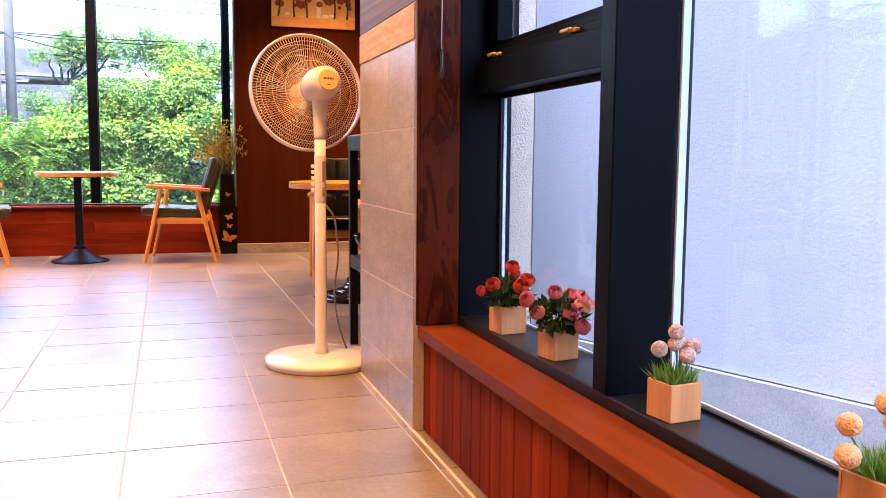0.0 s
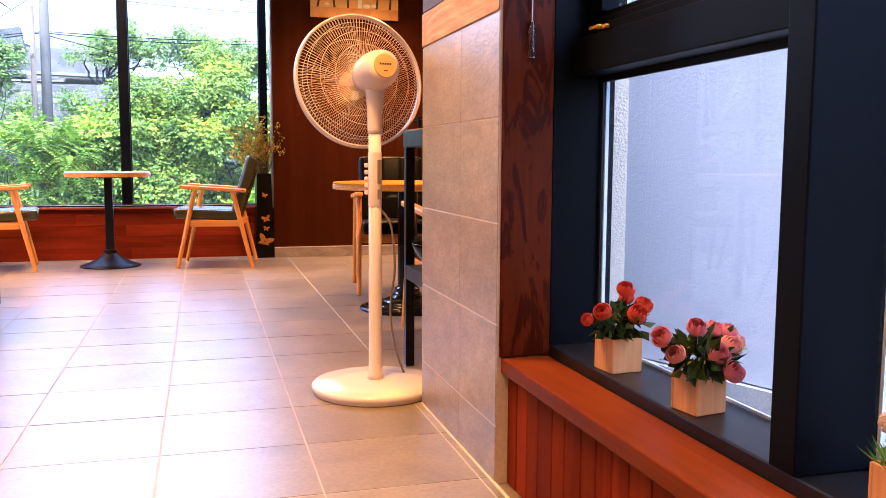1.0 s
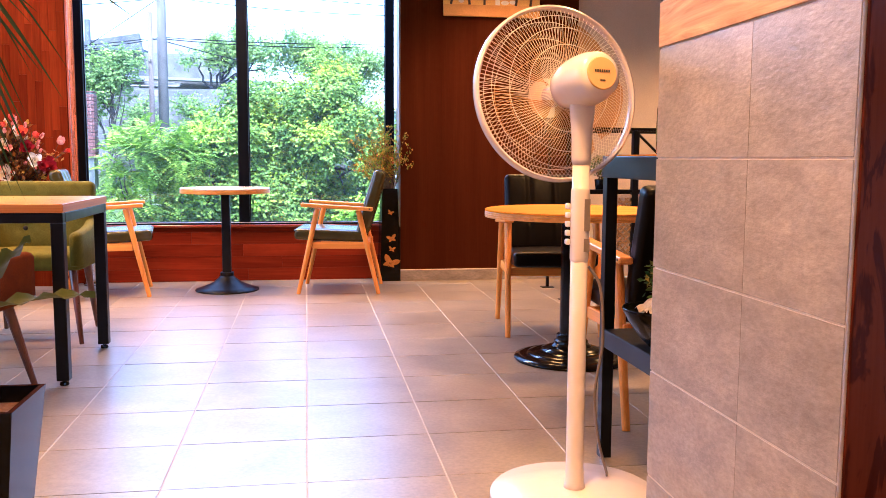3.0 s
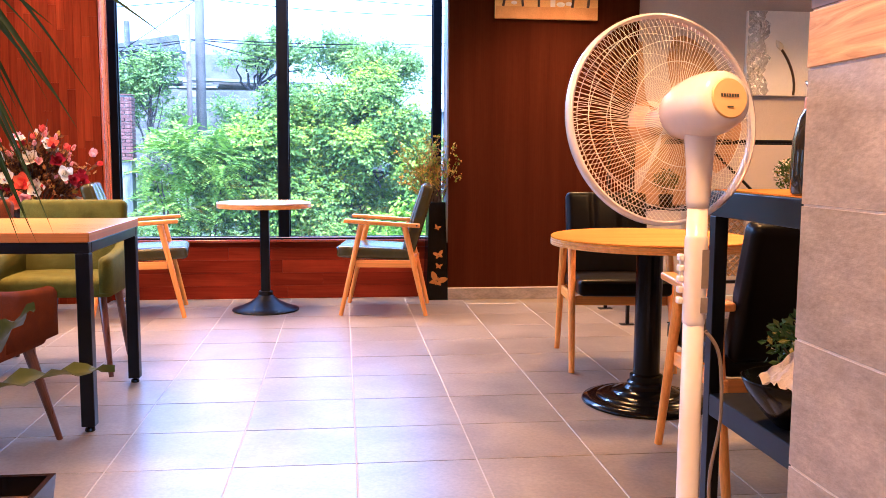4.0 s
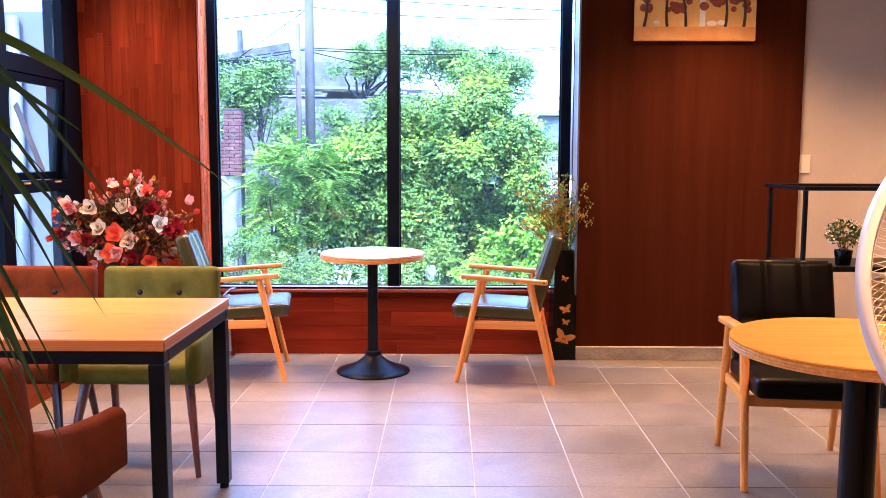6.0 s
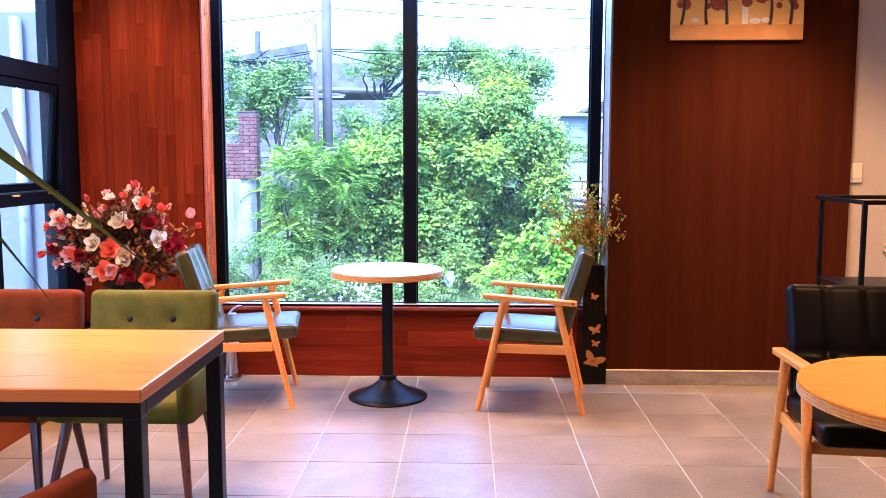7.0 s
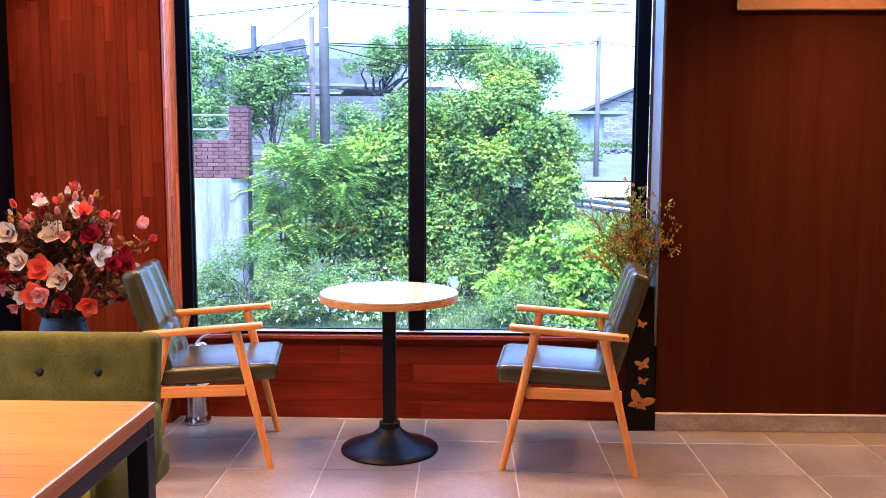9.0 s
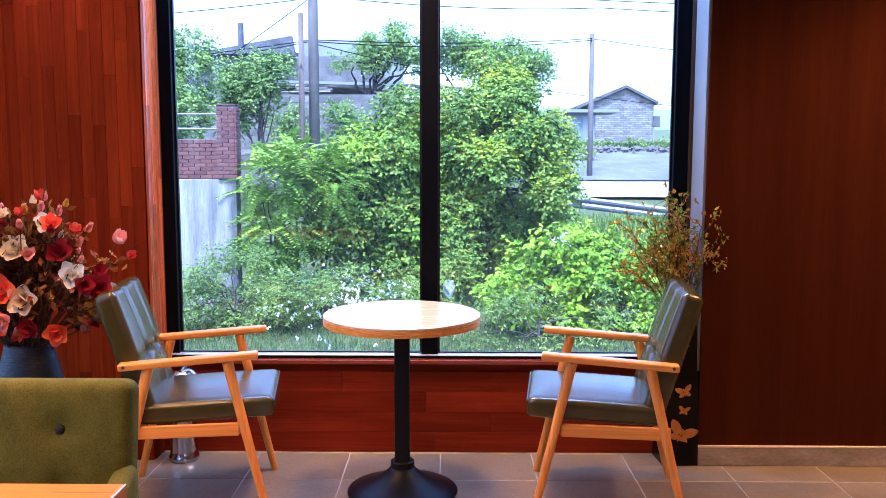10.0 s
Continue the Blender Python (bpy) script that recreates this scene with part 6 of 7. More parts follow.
hk = thing("wire_hook", "thin black wire hook hanging on the rack's rail", "hook", (2.06, -1.07, RZ))
part("hook", tube(bmesh.new(), [(0, -0.016, -0.012), (0, 0, 0.003), (0.0, 0.016, -0.012), (0.04, 0.016, -0.04), (0.075, 0.016, -0.09), (0.06, 0.016, -0.12), (0.05, 0.016, -0.10)], 0.003, 5), "black_metal", hk)

# ---- pictures and switch ----
pt = thing("painting", "canvas of autumn trees in ochre and red, unframed", "painting", (0, 0, 0))
PX0, PX1, PZ0, PZ1 = 0.300, 1.050, 2.030, 2.46
part("canvas", boxes((PX0, PX1, -0.050, -0.0205, PZ0, PZ1), bev=0.002), "canvas", pt)
part("painted_ground", boxes((PX0 + 0.001, PX1 - 0.001, -0.0525, -0.0505, PZ0 + 0.004, PZ0 + 0.085)), "canvas_ground", pt, "ochre foreground")
r6 = random.Random(6)
for k, x in enumerate((0.355, 0.50, 0.615, 0.86, 0.975)):
    part("painted_trunk", tube(bmesh.new(), bent((x, -0.052, PZ0 + 0.085), (x + r6.uniform(-0.02, 0.02), -0.052, PZ0 + 0.27), (r6.uniform(-0.015, 0.015), 0, 0), 6), 0.010, 6, taper=0.007), "paint_dark", pt, "dark painted tree trunk")
for k in range(60):
    x, z = r6.uniform(PX0 + 0.04, PX1 - 0.04), PZ0 + r6.uniform(0.20, 0.36)
    if k < 40:
        x = min(PX1 - 0.05, max(PX0 + 0.05, r6.choice((0.355, 0.50, 0.615, 0.86, 0.975)) + r6.uniform(-0.07, 0.07)))
        z = PZ0 + r6.uniform(0.185, 0.30)
    part("painted_leaves", lathe(bmesh.new(), [(0, 0.006), (0.012, 0.005), (0.022, 0.0)], 9, Matrix.Translation((x, -0.0508, z)) @ pose(0, 0, 0, 90, 0, 0) @ Matrix.Scale(r6.uniform(0.7, 1.4), 4)), "paint_red", pt)
for (x, z, a, b) in ((0.775, PZ0 + 0.105, 0.032, 0.017), (0.835, PZ0 + 0.11, 0.026, 0.015), (0.435, PZ0 + 0.11, 0.022, 0.013)):
    part("painted_shape", lathe(bmesh.new(), [(0, 0.003), (1.0, 0.0)], 14, Matrix.Translation((x, -0.0526, z)) @ pose(0, 0, 0, 90, 0, 0) @ Matrix.Diagonal((a, b, 1, 1))), "paint_pale", pt, "pale painted shape")
part("painted_light", boxes((0.70, 0.735, -0.0515, -0.0503, PZ0 + 0.087, PZ1 - 0.01)), "paint_pale", pt, "pale shaft of painted light")

wp = thing("painting", "white canvas relief of lilies with a crumpled silver edge", "painting", (0, 0, 0))
part("canvas", boxes((2.205, 2.755, -0.028, 0.0095, 1.515, 2.135), bev=0.002), "canvas_white", wp)
bm = bmesh.new()
g = 20
rows = []
for i in range(g + 1):
    z = 1.518 + 0.614 * i / g
    edge = 2.36 + 0.022 * math.sin(i * 0.9) + 0.012 * math.sin(i * 2.3)
    rows.append([bm.verts.new((2.207 + (edge - 2.207) * j / 8, -0.0285 - 0.009 * abs(noise.noise(Vector((i * 0.9, j * 0.9, 2.0)))) * (j not in (0, 8)), z)) for j in range(9)])
for a, b in zip(rows, rows[1:]):
    for j in range(8):
        bm.faces.new((a[j], a[j + 1], b[j + 1], b[j]))
part("silver_edge", bm, "silver_paint", wp, "crumpled silver strip")
part("painted_stem", tube(bmesh.new(), bent((2.58, -0.030, 1.52), (2.47, -0.030, 1.86), (0.04, 0, 0), 8), 0.010, 6), "paint_dark", wp, "dark painted stem")
part("painted_bud", lathe(bmesh.new(), [(0, -0.05), (0.022, -0.03), (0.026, 0.0), (0.012, 0.035), (0, 0.05)], 14, Matrix.Translation((2.455, -0.032, 1.885)) @ pose(0, 0, 0, 0, -40, 0), 0.4), "cream_paint", wp, "cream bud", True)
wp2 = thing("painting", "narrow white canvas relief with a cream lily", "painting", (0, 0, 0))
part("canvas", boxes((2.775, 3.30, -0.036, 0.0095, 1.40, 2.23), bev=0.002), "canvas_white", wp2)
part("painted_stem", tube(bmesh.new(), bent((2.90, -0.038, 1.41), (2.86, -0.038, 1.72), (-0.02, 0, 0), 8), 0.011, 6), "paint_dark", wp2, "dark painted stem")
for k, (dx, dz, a) in enumerate(((-0.07, 0.02, 60), (0.06, 0.03, -50), (0.0, 0.07, 5), (-0.04, 0.055, 35), (0.10, -0.02, -80))):
    part("painted_petal", lathe(bmesh.new(), [(0, -0.09), (0.03, -0.05), (0.042, 0.0), (0.03, 0.05), (0, 0.085)], 14, Matrix.Translation((2.87 + dx, -0.040, 1.76 + dz)) @ pose(0, 0, 0, 0, a, 0), 0.25), "cream_paint", wp2, "cream petal", True)

sw = thing("light_switch", "cream plastic wall switch", "switch", (1.412, 0.008, 1.27))
part("plate", boxes((-0.037, 0.037, -0.010, 0.0, -0.058, 0.058), bev=0.003), "switch", sw)
part("rocker", boxes((-0.020, 0.020, -0.0135, -0.0102, -0.032, 0.032), bev=0.0015), "switch", sw)

# ---- outside ----
def ground_z(y):
    """Height of the land: low by the house, rising to the road and the slope behind."""
    ys = (-80, 10.5, 13, 16, 20, 25, 33, 45, 60, 120, 300, 900)
    zs = (-1.3, -1.3, -1.05, -0.55, 0.0, 0.6, 1.45, 2.00, 2.7, 5.0, 8.0, 12.0)
    return float(np.interp(y, ys, zs))


gx = np.r_[-400, -200, -100, -60, np.arange(-40, 41, 2.0), 60, 100, 200, 400]
gy = np.r_[-80, -40, -12, np.arange(0.6, 40, 0.8), np.arange(40, 120, 5), 200, 400, 900]
gv = [(float(x), float(y), ground_z(y) - 0.02 + (0.06 * noise.noise(Vector((x * 0.35, y * 0.35, 0))) if 1 < y < 60 else 0)) for y in gy for x in gx]
nx = len(gx)
gf = [[j * nx + i, j * nx + i + 1, (j + 1) * nx + i + 1, (j + 1) * nx + i] for j in range(len(gy) - 1) for i in range(nx - 1)]
structure("ground", (gv, gf), "ground", "rough weedy ground rising to a road", "ground", True)


def strip(name, x0, x1, y0, y1, material, label, lift=0.03, cat="road"):
    ys = np.linspace(y0, y1, 14)
    xs = np.linspace(x0, x1, 8)
    v = [(float(x), float(y), ground_z(y) + lift) for y in ys for x in xs]
    f = [[j * 8 + i, j * 8 + i + 1, (j + 1) * 8 + i + 1, (j + 1) * 8 + i] for j in range(13) for i in range(7)]
    return structure(name, (v, f), material, label, cat, True)


strip("road", 2.2, 60, 24.0, 33.0, "asphalt", "grey asphalt yard on the slope", 0.09)
strip("road_apron", 1.9, 60, 20.8, 23.7, "pale_road", "pale concrete road", 0.09)
strip("footpath", 0.7, 2.2, 14.8, 17.2, "pale_road", "pale concrete path between the bushes", 0.10, "path")

# neighbour's walls close to the side windows
m = pose(0.72, -4.915, 0, 0, 0, 20)
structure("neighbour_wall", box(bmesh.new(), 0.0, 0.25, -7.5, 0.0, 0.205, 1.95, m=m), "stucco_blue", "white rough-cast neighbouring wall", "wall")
structure("neighbour_plinth", box(bmesh.new(), -0.02, 0.25, -7.5, 0.0, -1.4, 0.2, m=m), "granite", "grey granite plinth of the neighbouring wall", "wall")
structure("outer_wall_return", boxes((0.42, 0.648, -5.06, -4.905, -1.4, CEIL)), "stucco_beige", "beige rough-cast outer wall", "wall")
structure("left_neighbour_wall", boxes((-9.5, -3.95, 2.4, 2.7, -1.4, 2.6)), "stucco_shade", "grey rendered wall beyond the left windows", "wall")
pp = thing("downpipe", "grey downpipe on the neighbouring wall", "pipe", (-4.75, 2.34, 0))
part("pipe", rod(bmesh.new(), (0, 0, -1.3), (0, 0, 2.55), 0.05, 0.05, 16), "galv", pp, "", True)
for z in (-0.4, 0.8, 2.0):
    part("clip", lathe(bmesh.new(), [(0.051, z), (0.056, z), (0.056, z + 0.03), (0.051, z + 0.03)], 16), "galv", pp)
structure("house_skirt", boxes((-3.5, 0.44, -11.2, 0.30, -1.4, -0.26), (0.4405, 3.9, -4.9, 0.30, -1.4, -0.26)), "concrete", "foundation of the building", "wall")
structure("roof_slab", boxes((-3.5, 0.5, -11.4, 0.40, CEIL + 0.085, CEIL + 0.2), (0.501, 4.0, -5.0, 0.40, CEIL + 0.085, CEIL + 0.2)), "concrete", "flat roof of the building", "roof")

# retaining wall with brick parapet, pillar and rails
BY = 11.0
rw = thing("retaining_wall", "stained concrete retaining wall", "wall", (0, 0, 0))
part("slab", boxes((-9.5, -4.80, BY, BY + 0.3, -1.5, 0.94), bev=0.01), "concrete", rw)
bwall = thing("brick_wall", "red brick parapet with a square pillar", "wall", (0, 0, 0))
part("mortar_core", boxes((-9.5, -5.12, BY + 0.045, BY + 0.25, 0.945, 1.62), (-5.105, -4.795, BY - 0.025, BY + 0.265, 0.945, 2.19)), "mortar", bwall, "pale mortar")
brk = to_mesh("brick", box(bmesh.new(), -0.095, 0.095, -0.02, 0.02, -0.0285, 0.0285, 0.003, 1), "brick")
brk_h = to_mesh("half_brick", box(bmesh.new(), -0.0455, 0.0455, -0.02, 0.02, -0.0285, 0.0285, 0.003, 1), "brick")
for row in range(10):
    z = 0.98 + row * 0.067
    x = -5.115 - (0.0 if row % 2 else 0.10)
    if row % 2 == 0:
        part("brick", brk_h, None, bwall, at=(-5.161, BY + 0.031, z))
    while x > -6.9:
        part("brick", brk, None, bwall, at=(x - 0.095, BY + 0.031, z))
        x -= 0.20
for row in range(18):
    z = 0.985 + row * 0.067
    pieces = ((-5.0, brk), (-4.845, brk_h)) if row % 2 else ((-5.055, brk_h), (-4.90, brk))
    for x, me in pieces:
        part("brick", me, None, bwall, at=(x, BY - 0.033, z))
    for y, me in (((BY + 0.055, brk), (BY + 0.205, brk_h)) if row % 2 else ((BY + 0.005, brk_h), (BY + 0.155, brk))):
        part("brick", me, None, bwall, at=pose(-4.787, y, z, 0, 0, 90))
part("coping", boxes((-5.108, -4.765, BY - 0.055, BY + 0.27, 2.192, 2.212)), "brick", bwall)
rl = thing("parapet_rail", "two galvanised rails over the brick wall", "railing", (0, 0, 0))
for z in (1.80, 2.05):
    part("rail", rod(bmesh.new(), (-9.5, BY + 0.13, z), (-5.11, BY + 0.13, z), 0.018, 0.018, 10), "galv", rl)
for x in (-6.5, -8.0, -9.4):
    part("post", rod(bmesh.new(), (x, BY + 0.13, 1.62), (x, BY + 0.13, 2.07), 0.02, 0.02, 10), "galv", rl)


# ---- trees and bushes ----
def crown_points(rg, blobs, n, shell=0.75):
    """Places on the outer part of lumpy ellipsoids (x, y, z, rx, ry, rz)."""
    vol = np.array([b[3] * b[4] + b[4] * b[5] + b[3] * b[5] for b in blobs])
    pick = rg.choice(len(blobs), n, p=vol / vol.sum())
    bl = np.array(blobs)[pick]
    d = rand_dirs(rg, n)
    q = shell + (1.04 - shell) * rg.random(n) ** 0.7
    return bl[:, :3] + d * bl[:, 3:] * q[:, None], d


def sub_blobs(rg, blobs, k, size):
    """Flat layers of twigs of mixed sizes on the large forms, for an uneven outline with gaps."""
    p, d = crown_points(rg, blobs, k, 0.62)
    p += d * np.array([1, 1, 0.7]) * (rg.random((k, 1)) ** 4) * size * 1.1
    s = size * (0.35 + 1.0 * rg.random((k, 1)) ** 1.6)
    return np.c_[p, s * np.ones((k, 3)) * np.array([1.0, 1.0, 0.78])].tolist()


def sprays(rg, blobs, n, length, per, leaf_len, leaf_w, droop):
    """Leaves set along short outward twigs: each twig is a small fan that hangs over at its end."""
    p, d = crown_points(rg, blobs, n, 0.35)
    d = d * np.array([1.0, 1.0, 0.55]) + rg.normal(scale=0.35, size=(n, 3))
    d[:, 2] += 0.22
    d /= np.linalg.norm(d, axis=1, keepdims=True)
    ln = length * rg.uniform(0.5, 1.35, n)
    u = rg.random((n, per))
    ang = rg.normal(scale=1.0, size=(n, per))
    flat = np.cross(d, (0, 0, 1.0))
    flat /= np.maximum(np.linalg.norm(flat, axis=1, keepdims=True), 1e-6)
    c = p[:, None, :] + d[:, None, :] * (ln[:, None] * u)[..., None]
    c[..., 2] -= droop * ln[:, None] * u ** 2
    c += flat[:, None, :] * (ln[:, None] * 0.34 * np.sin(ang) * (1.1 - 0.6 * u))[..., None]
    ax = d[:, None, :] * np.cos(ang)[..., None] + flat[:, None, :] * np.sin(ang)[..., None]
    ax = ax + rg.normal(scale=0.30, size=ax.shape)
    ax[..., 2] -= 0.45 + droop * 0.5
    # leaves of a spray lie in layers that face up and outward
    face = d[:, None, :] * 0.55 + np.array([0, -0.25, 0.75]) + rg.normal(scale=0.46, size=ax.shape)
    sd = np.cross(ax, face)
    k = n * per
    size = leaf_len * rg.uniform(0.6, 1.25, k)
    return leaf_cloud(c.reshape(k, 3), ax.reshape(k, 3), sd.reshape(k, 3), size, size * leaf_w, 0.12)


def tree(name, label, at, blobs, clumps, clump_size, leaves, leaf_len, leaf_w, mat, trunk_top, trunk_r, seed, limbs=9, category="tree", hang=0.0, bark="bark", shoots=None, twig=3.2, fork=0, fork_z=0.0):
    t = thing(name, label, category, at)
    rg = np.random.default_rng(seed)
    r = random.Random(seed)
    bm = bmesh.new()
    top = Vector(trunk_top)
    if fork:
        tube(bm, bent((0, 0, -0.3), (0, 0, fork_z), (0.03, 0, 0), 5, r, 0.02), trunk_r, 10, taper=trunk_r * 0.9)
    else:
        tube(bm, bent((0, 0, -0.3), top, (0.06 * top.z, 0, 0), 7, r, 0.02 * top.z), trunk_r, 10, taper=trunk_r * 0.45)
    for k in range(fork):
        u = k - (fork - 1) / 2
        e = Vector((top.x + u * 0.34, r.uniform(-0.3, 0.3), top.z + r.uniform(-0.25, 0.3) - 0.06 * u * u))
        tube(bm, bent((0.02 * u, 0, fork_z - 0.05), e, (u * 0.08, 0, 0.05), 7, r, 0.06), trunk_r * 0.55, 8, taper=trunk_r * 0.2)
    subs = sub_blobs(rg, blobs, clumps, clump_size)
    for k in range(limbs):
        b = subs[r.randrange(len(subs))]
        s = Vector((0, 0, fork_z)).lerp(top, r.uniform(0.25, 0.9))
        tube(bm, bent(s, b[:3], (0, 0, 0.1), 6, r, 0.05), trunk_r * 0.42, 6, taper=trunk_r * 0.10)
    part("trunk", bm, bark, t, "branching trunk", True)
    per = 9
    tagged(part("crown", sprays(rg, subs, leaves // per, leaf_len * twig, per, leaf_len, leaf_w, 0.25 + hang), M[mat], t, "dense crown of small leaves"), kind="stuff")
    if shoots:
        tips = [[b[0], b[1], b[2] + b[5] * 0.55, b[3] * 0.9, b[4] * 0.9, b[5] * 0.8] for b in subs if rg.random() < 0.5]
        tagged(part("young_shoots", sprays(rg, tips, leaves // per // 5, leaf_len * twig * 0.9, per, leaf_len * 0.9, leaf_w, 0.2), M[shoots], t, "yellow-green young shoots"), kind="stuff")
    return t


def fronds(name, label, at, blobs, count, length, pairs, mat, seed, trunk_r=0.04, top=(0, 0, 1.2)):
    """Shrub of feathered leaves: each frond is a rib with paired leaflets."""
    t = thing(name, label, "shrub", at)
    rg = np.random.default_rng(seed)
    r = random.Random(seed)
    base, d = crown_points(rg, blobs, count, 0.55)
    P, A, S, L = [], [], [], []
    for p, dd in zip(base, d):
        dirn = dd * 0.8 + rg.normal(scale=0.45, size=3)
        dirn[2] = dirn[2] * 0.5 - 0.05
        dirn[1] -= 0.15
        dirn /= np.linalg.norm(dirn)
        side = np.cross(dirn, (0, 0, 1.0))
        side /= max(np.linalg.norm(side), 1e-6)
        n = length * rg.uniform(0.7, 1.25)
        for i in range(pairs):
            u = (i + 1) / pairs
            c = p + dirn * n * u - np.array([0, 0, 0.30 * n * u * u])
            w = n * 0.30 * (1.05 - 0.55 * u)
            for s in (-1, 1):
                ax = side * s + dirn * 0.45 - np.array([0, 0, 0.28])
                P.append(c + ax * w * 0.5)
                A.append(ax)
                S.append(dirn + rg.normal(scale=0.12, size=3))
                L.append(w)
    L = np.array(L)
    bm = bmesh.new()
    for k in range(9):
        b = base[r.randrange(len(base))]
        tube(bm, bent((r.uniform(-.3, .3), r.uniform(-.2, .2), -0.3), b, (0, 0, 0.2), 6, r, 0.04), trunk_r, 6, taper=trunk_r * 0.2)
    part("stems", bm, "bark", t, "woody stems", True)
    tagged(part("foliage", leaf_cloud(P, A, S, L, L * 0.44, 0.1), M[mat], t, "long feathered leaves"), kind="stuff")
    return t


# big maple before the window's right pane (y about 13)
tree("maple_tree", "broad bright green maple tree with reddish new shoots", (-0.55, 13.0, -1.05),
     [(-0.1, 0.2, 1.8, 1.4, 1.35, 1.4), (0.1, 0.1, 2.9, 1.0, 1.05, 0.95), (0.05, 0.0, 3.75, 0.6, 0.6, 0.45), (-1.2, -0.1, 2.5, 0.75, 0.8, 0.85), (1.25, -0.2, 1.65, 0.75, 0.9, 0.65), (0.75, -0.3, 2.55, 0.6, 0.8, 0.7), (-0.6, -0.4, 1.2, 1.2, 0.9, 0.8), (0.60, 0.0, 3.40, 0.55, 0.6, 0.5)],
     88, 0.44, 105000, 0.072, 0.75, "maple", (0.1, 0.1, 3.2), 0.11, 11, 30, hang=0.25, shoots="maple_new", twig=3.8)
# feathered shrubs to the left of it
fronds("sumac_shrub", "bright green shrub with long feathered leaves", (-3.85, 11.3, -1.25), [(-0.4, 0.0, 2.15, 0.55, 0.6, 0.5), (0.0, 0.0, 2.5, 0.45, 0.5, 0.4), (-0.25, -0.2, 1.5, 0.6, 0.5, 0.5), (0.6, 0.1, 2.2, 0.45, 0.5, 0.4), (-0.45, -0.2, 1.05, 0.42, 0.5, 0.35)], 560, 0.46, 9, "sumac", 12)
tree("shrub", "dense green leafy shrub", (-2.85, 12.2, -1.2), [(0, 0, 1.9, 0.8, 0.8, 0.8), (0.3, 0, 2.55, 0.55, 0.6, 0.45), (-0.3, 0, 1.2, 0.7, 0.8, 0.6), (0.9, -0.1, 1.3, 0.6, 0.6, 0.75)], 66, 0.38, 38000, 0.08, 0.65, "maple", (0.1, 0, 2.4), 0.06, 13, 18, "shrub", 0.2, shoots="lime_leaf", twig=3.8)
tree("shrub", "dense green leafy shrub", (-1.85, 12.6, -1.2), [(0, 0, 1.9, 0.6, 0.7, 0.9), (0.1, -0.2, 1.0, 0.7, 0.7, 0.8)], 54, 0.38, 32000, 0.075, 0.75, "maple", (0, 0, 2.4), 0.06, 14, 14, "shrub", 0.2, shoots="maple_new", twig=3.8)
# low bushes in front
tree("bush", "pale green low bush", (-4.35, 9.0, -1.3), [(0, 0, 0.65, 0.85, 0.6, 0.60), (0.8, 0.2, 0.45, 0.6, 0.5, 0.45), (-0.5, -0.1, 0.35, 0.6, 0.5, 0.45)], 80, 0.22, 26000, 0.042, 0.5, "bush", (0, 0, 0.6), 0.03, 15, 14, "bush")
tree("bush", "pale green low spreading bush", (-3.1, 9.6, -1.3), [(0, 0, 0.3, 0.9, 0.5, 0.4), (0.9, 0.2, 0.3, 0.7, 0.5, 0.45)], 56, 0.2, 18000, 0.042, 0.5, "bush", (0, 0, 0.4), 0.03, 16, 10, "bush")
tree("bush", "yellow-green young bush with large leaves", (0.25, 9.2, -1.3), [(0, 0, 0.75, 0.8, 0.6, 0.6), (0.8, 0.2, 0.95, 0.65, 0.5, 0.5), (-0.55, 0, 0.75, 0.45, 0.4, 0.5), (0.3, 0.1, 1.2, 0.5, 0.4, 0.35)], 60, 0.24, 6500, 0.10, 0.6, "lime_leaf", (0, 0, 0.9), 0.025, 17, 16, "bush", 0.2, shoots="lime_leaf")
tree("bush", "green leafy bush with large leaves", (1.35, 9.0, -1.3), [(0, 0, 0.5, 0.9, 0.6, 0.6), (0.5, 0.2, 1.0, 0.55, 0.5, 0.45)], 46, 0.24, 7000, 0.09, 0.6, "lime_leaf", (0, 0, 0.7), 0.03, 18, 12, "bush", 0.2)
tree("bush", "dark green undergrowth bush", (0.1, 8.2, -1.3), [(0, 0, 0.25, 1.3, 0.5, 0.5), (1.4, 0.2, 0.3, 0.9, 0.5, 0.5)], 60, 0.22, 10000, 0.055, 0.4, "bush", (0, 0, 0.4), 0.03, 19, 10, "bush")
tree("bush", "dark green undergrowth bush", (-1.3, 11.2, -1.3), [(0, 0, 0.4, 1.0, 0.6, 0.6), (-1.2, 0.1, 0.4, 0.9, 0.6, 0.55)], 60, 0.24, 9000, 0.07, 0.5, "maple", (0, 0, 0.4), 0.03, 20, 10, "bush")
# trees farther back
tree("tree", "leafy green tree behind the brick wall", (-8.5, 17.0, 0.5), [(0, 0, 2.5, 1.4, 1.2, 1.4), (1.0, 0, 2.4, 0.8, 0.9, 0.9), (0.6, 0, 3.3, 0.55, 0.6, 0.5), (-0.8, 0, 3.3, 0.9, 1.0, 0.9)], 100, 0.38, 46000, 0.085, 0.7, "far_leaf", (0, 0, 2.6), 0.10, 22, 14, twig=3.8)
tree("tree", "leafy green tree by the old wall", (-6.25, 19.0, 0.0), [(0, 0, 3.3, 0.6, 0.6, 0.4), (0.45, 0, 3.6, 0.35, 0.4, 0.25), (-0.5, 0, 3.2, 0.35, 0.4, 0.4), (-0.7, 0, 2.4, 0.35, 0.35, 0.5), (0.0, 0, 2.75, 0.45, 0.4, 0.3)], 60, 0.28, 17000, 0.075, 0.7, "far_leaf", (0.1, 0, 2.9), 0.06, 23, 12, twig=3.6)
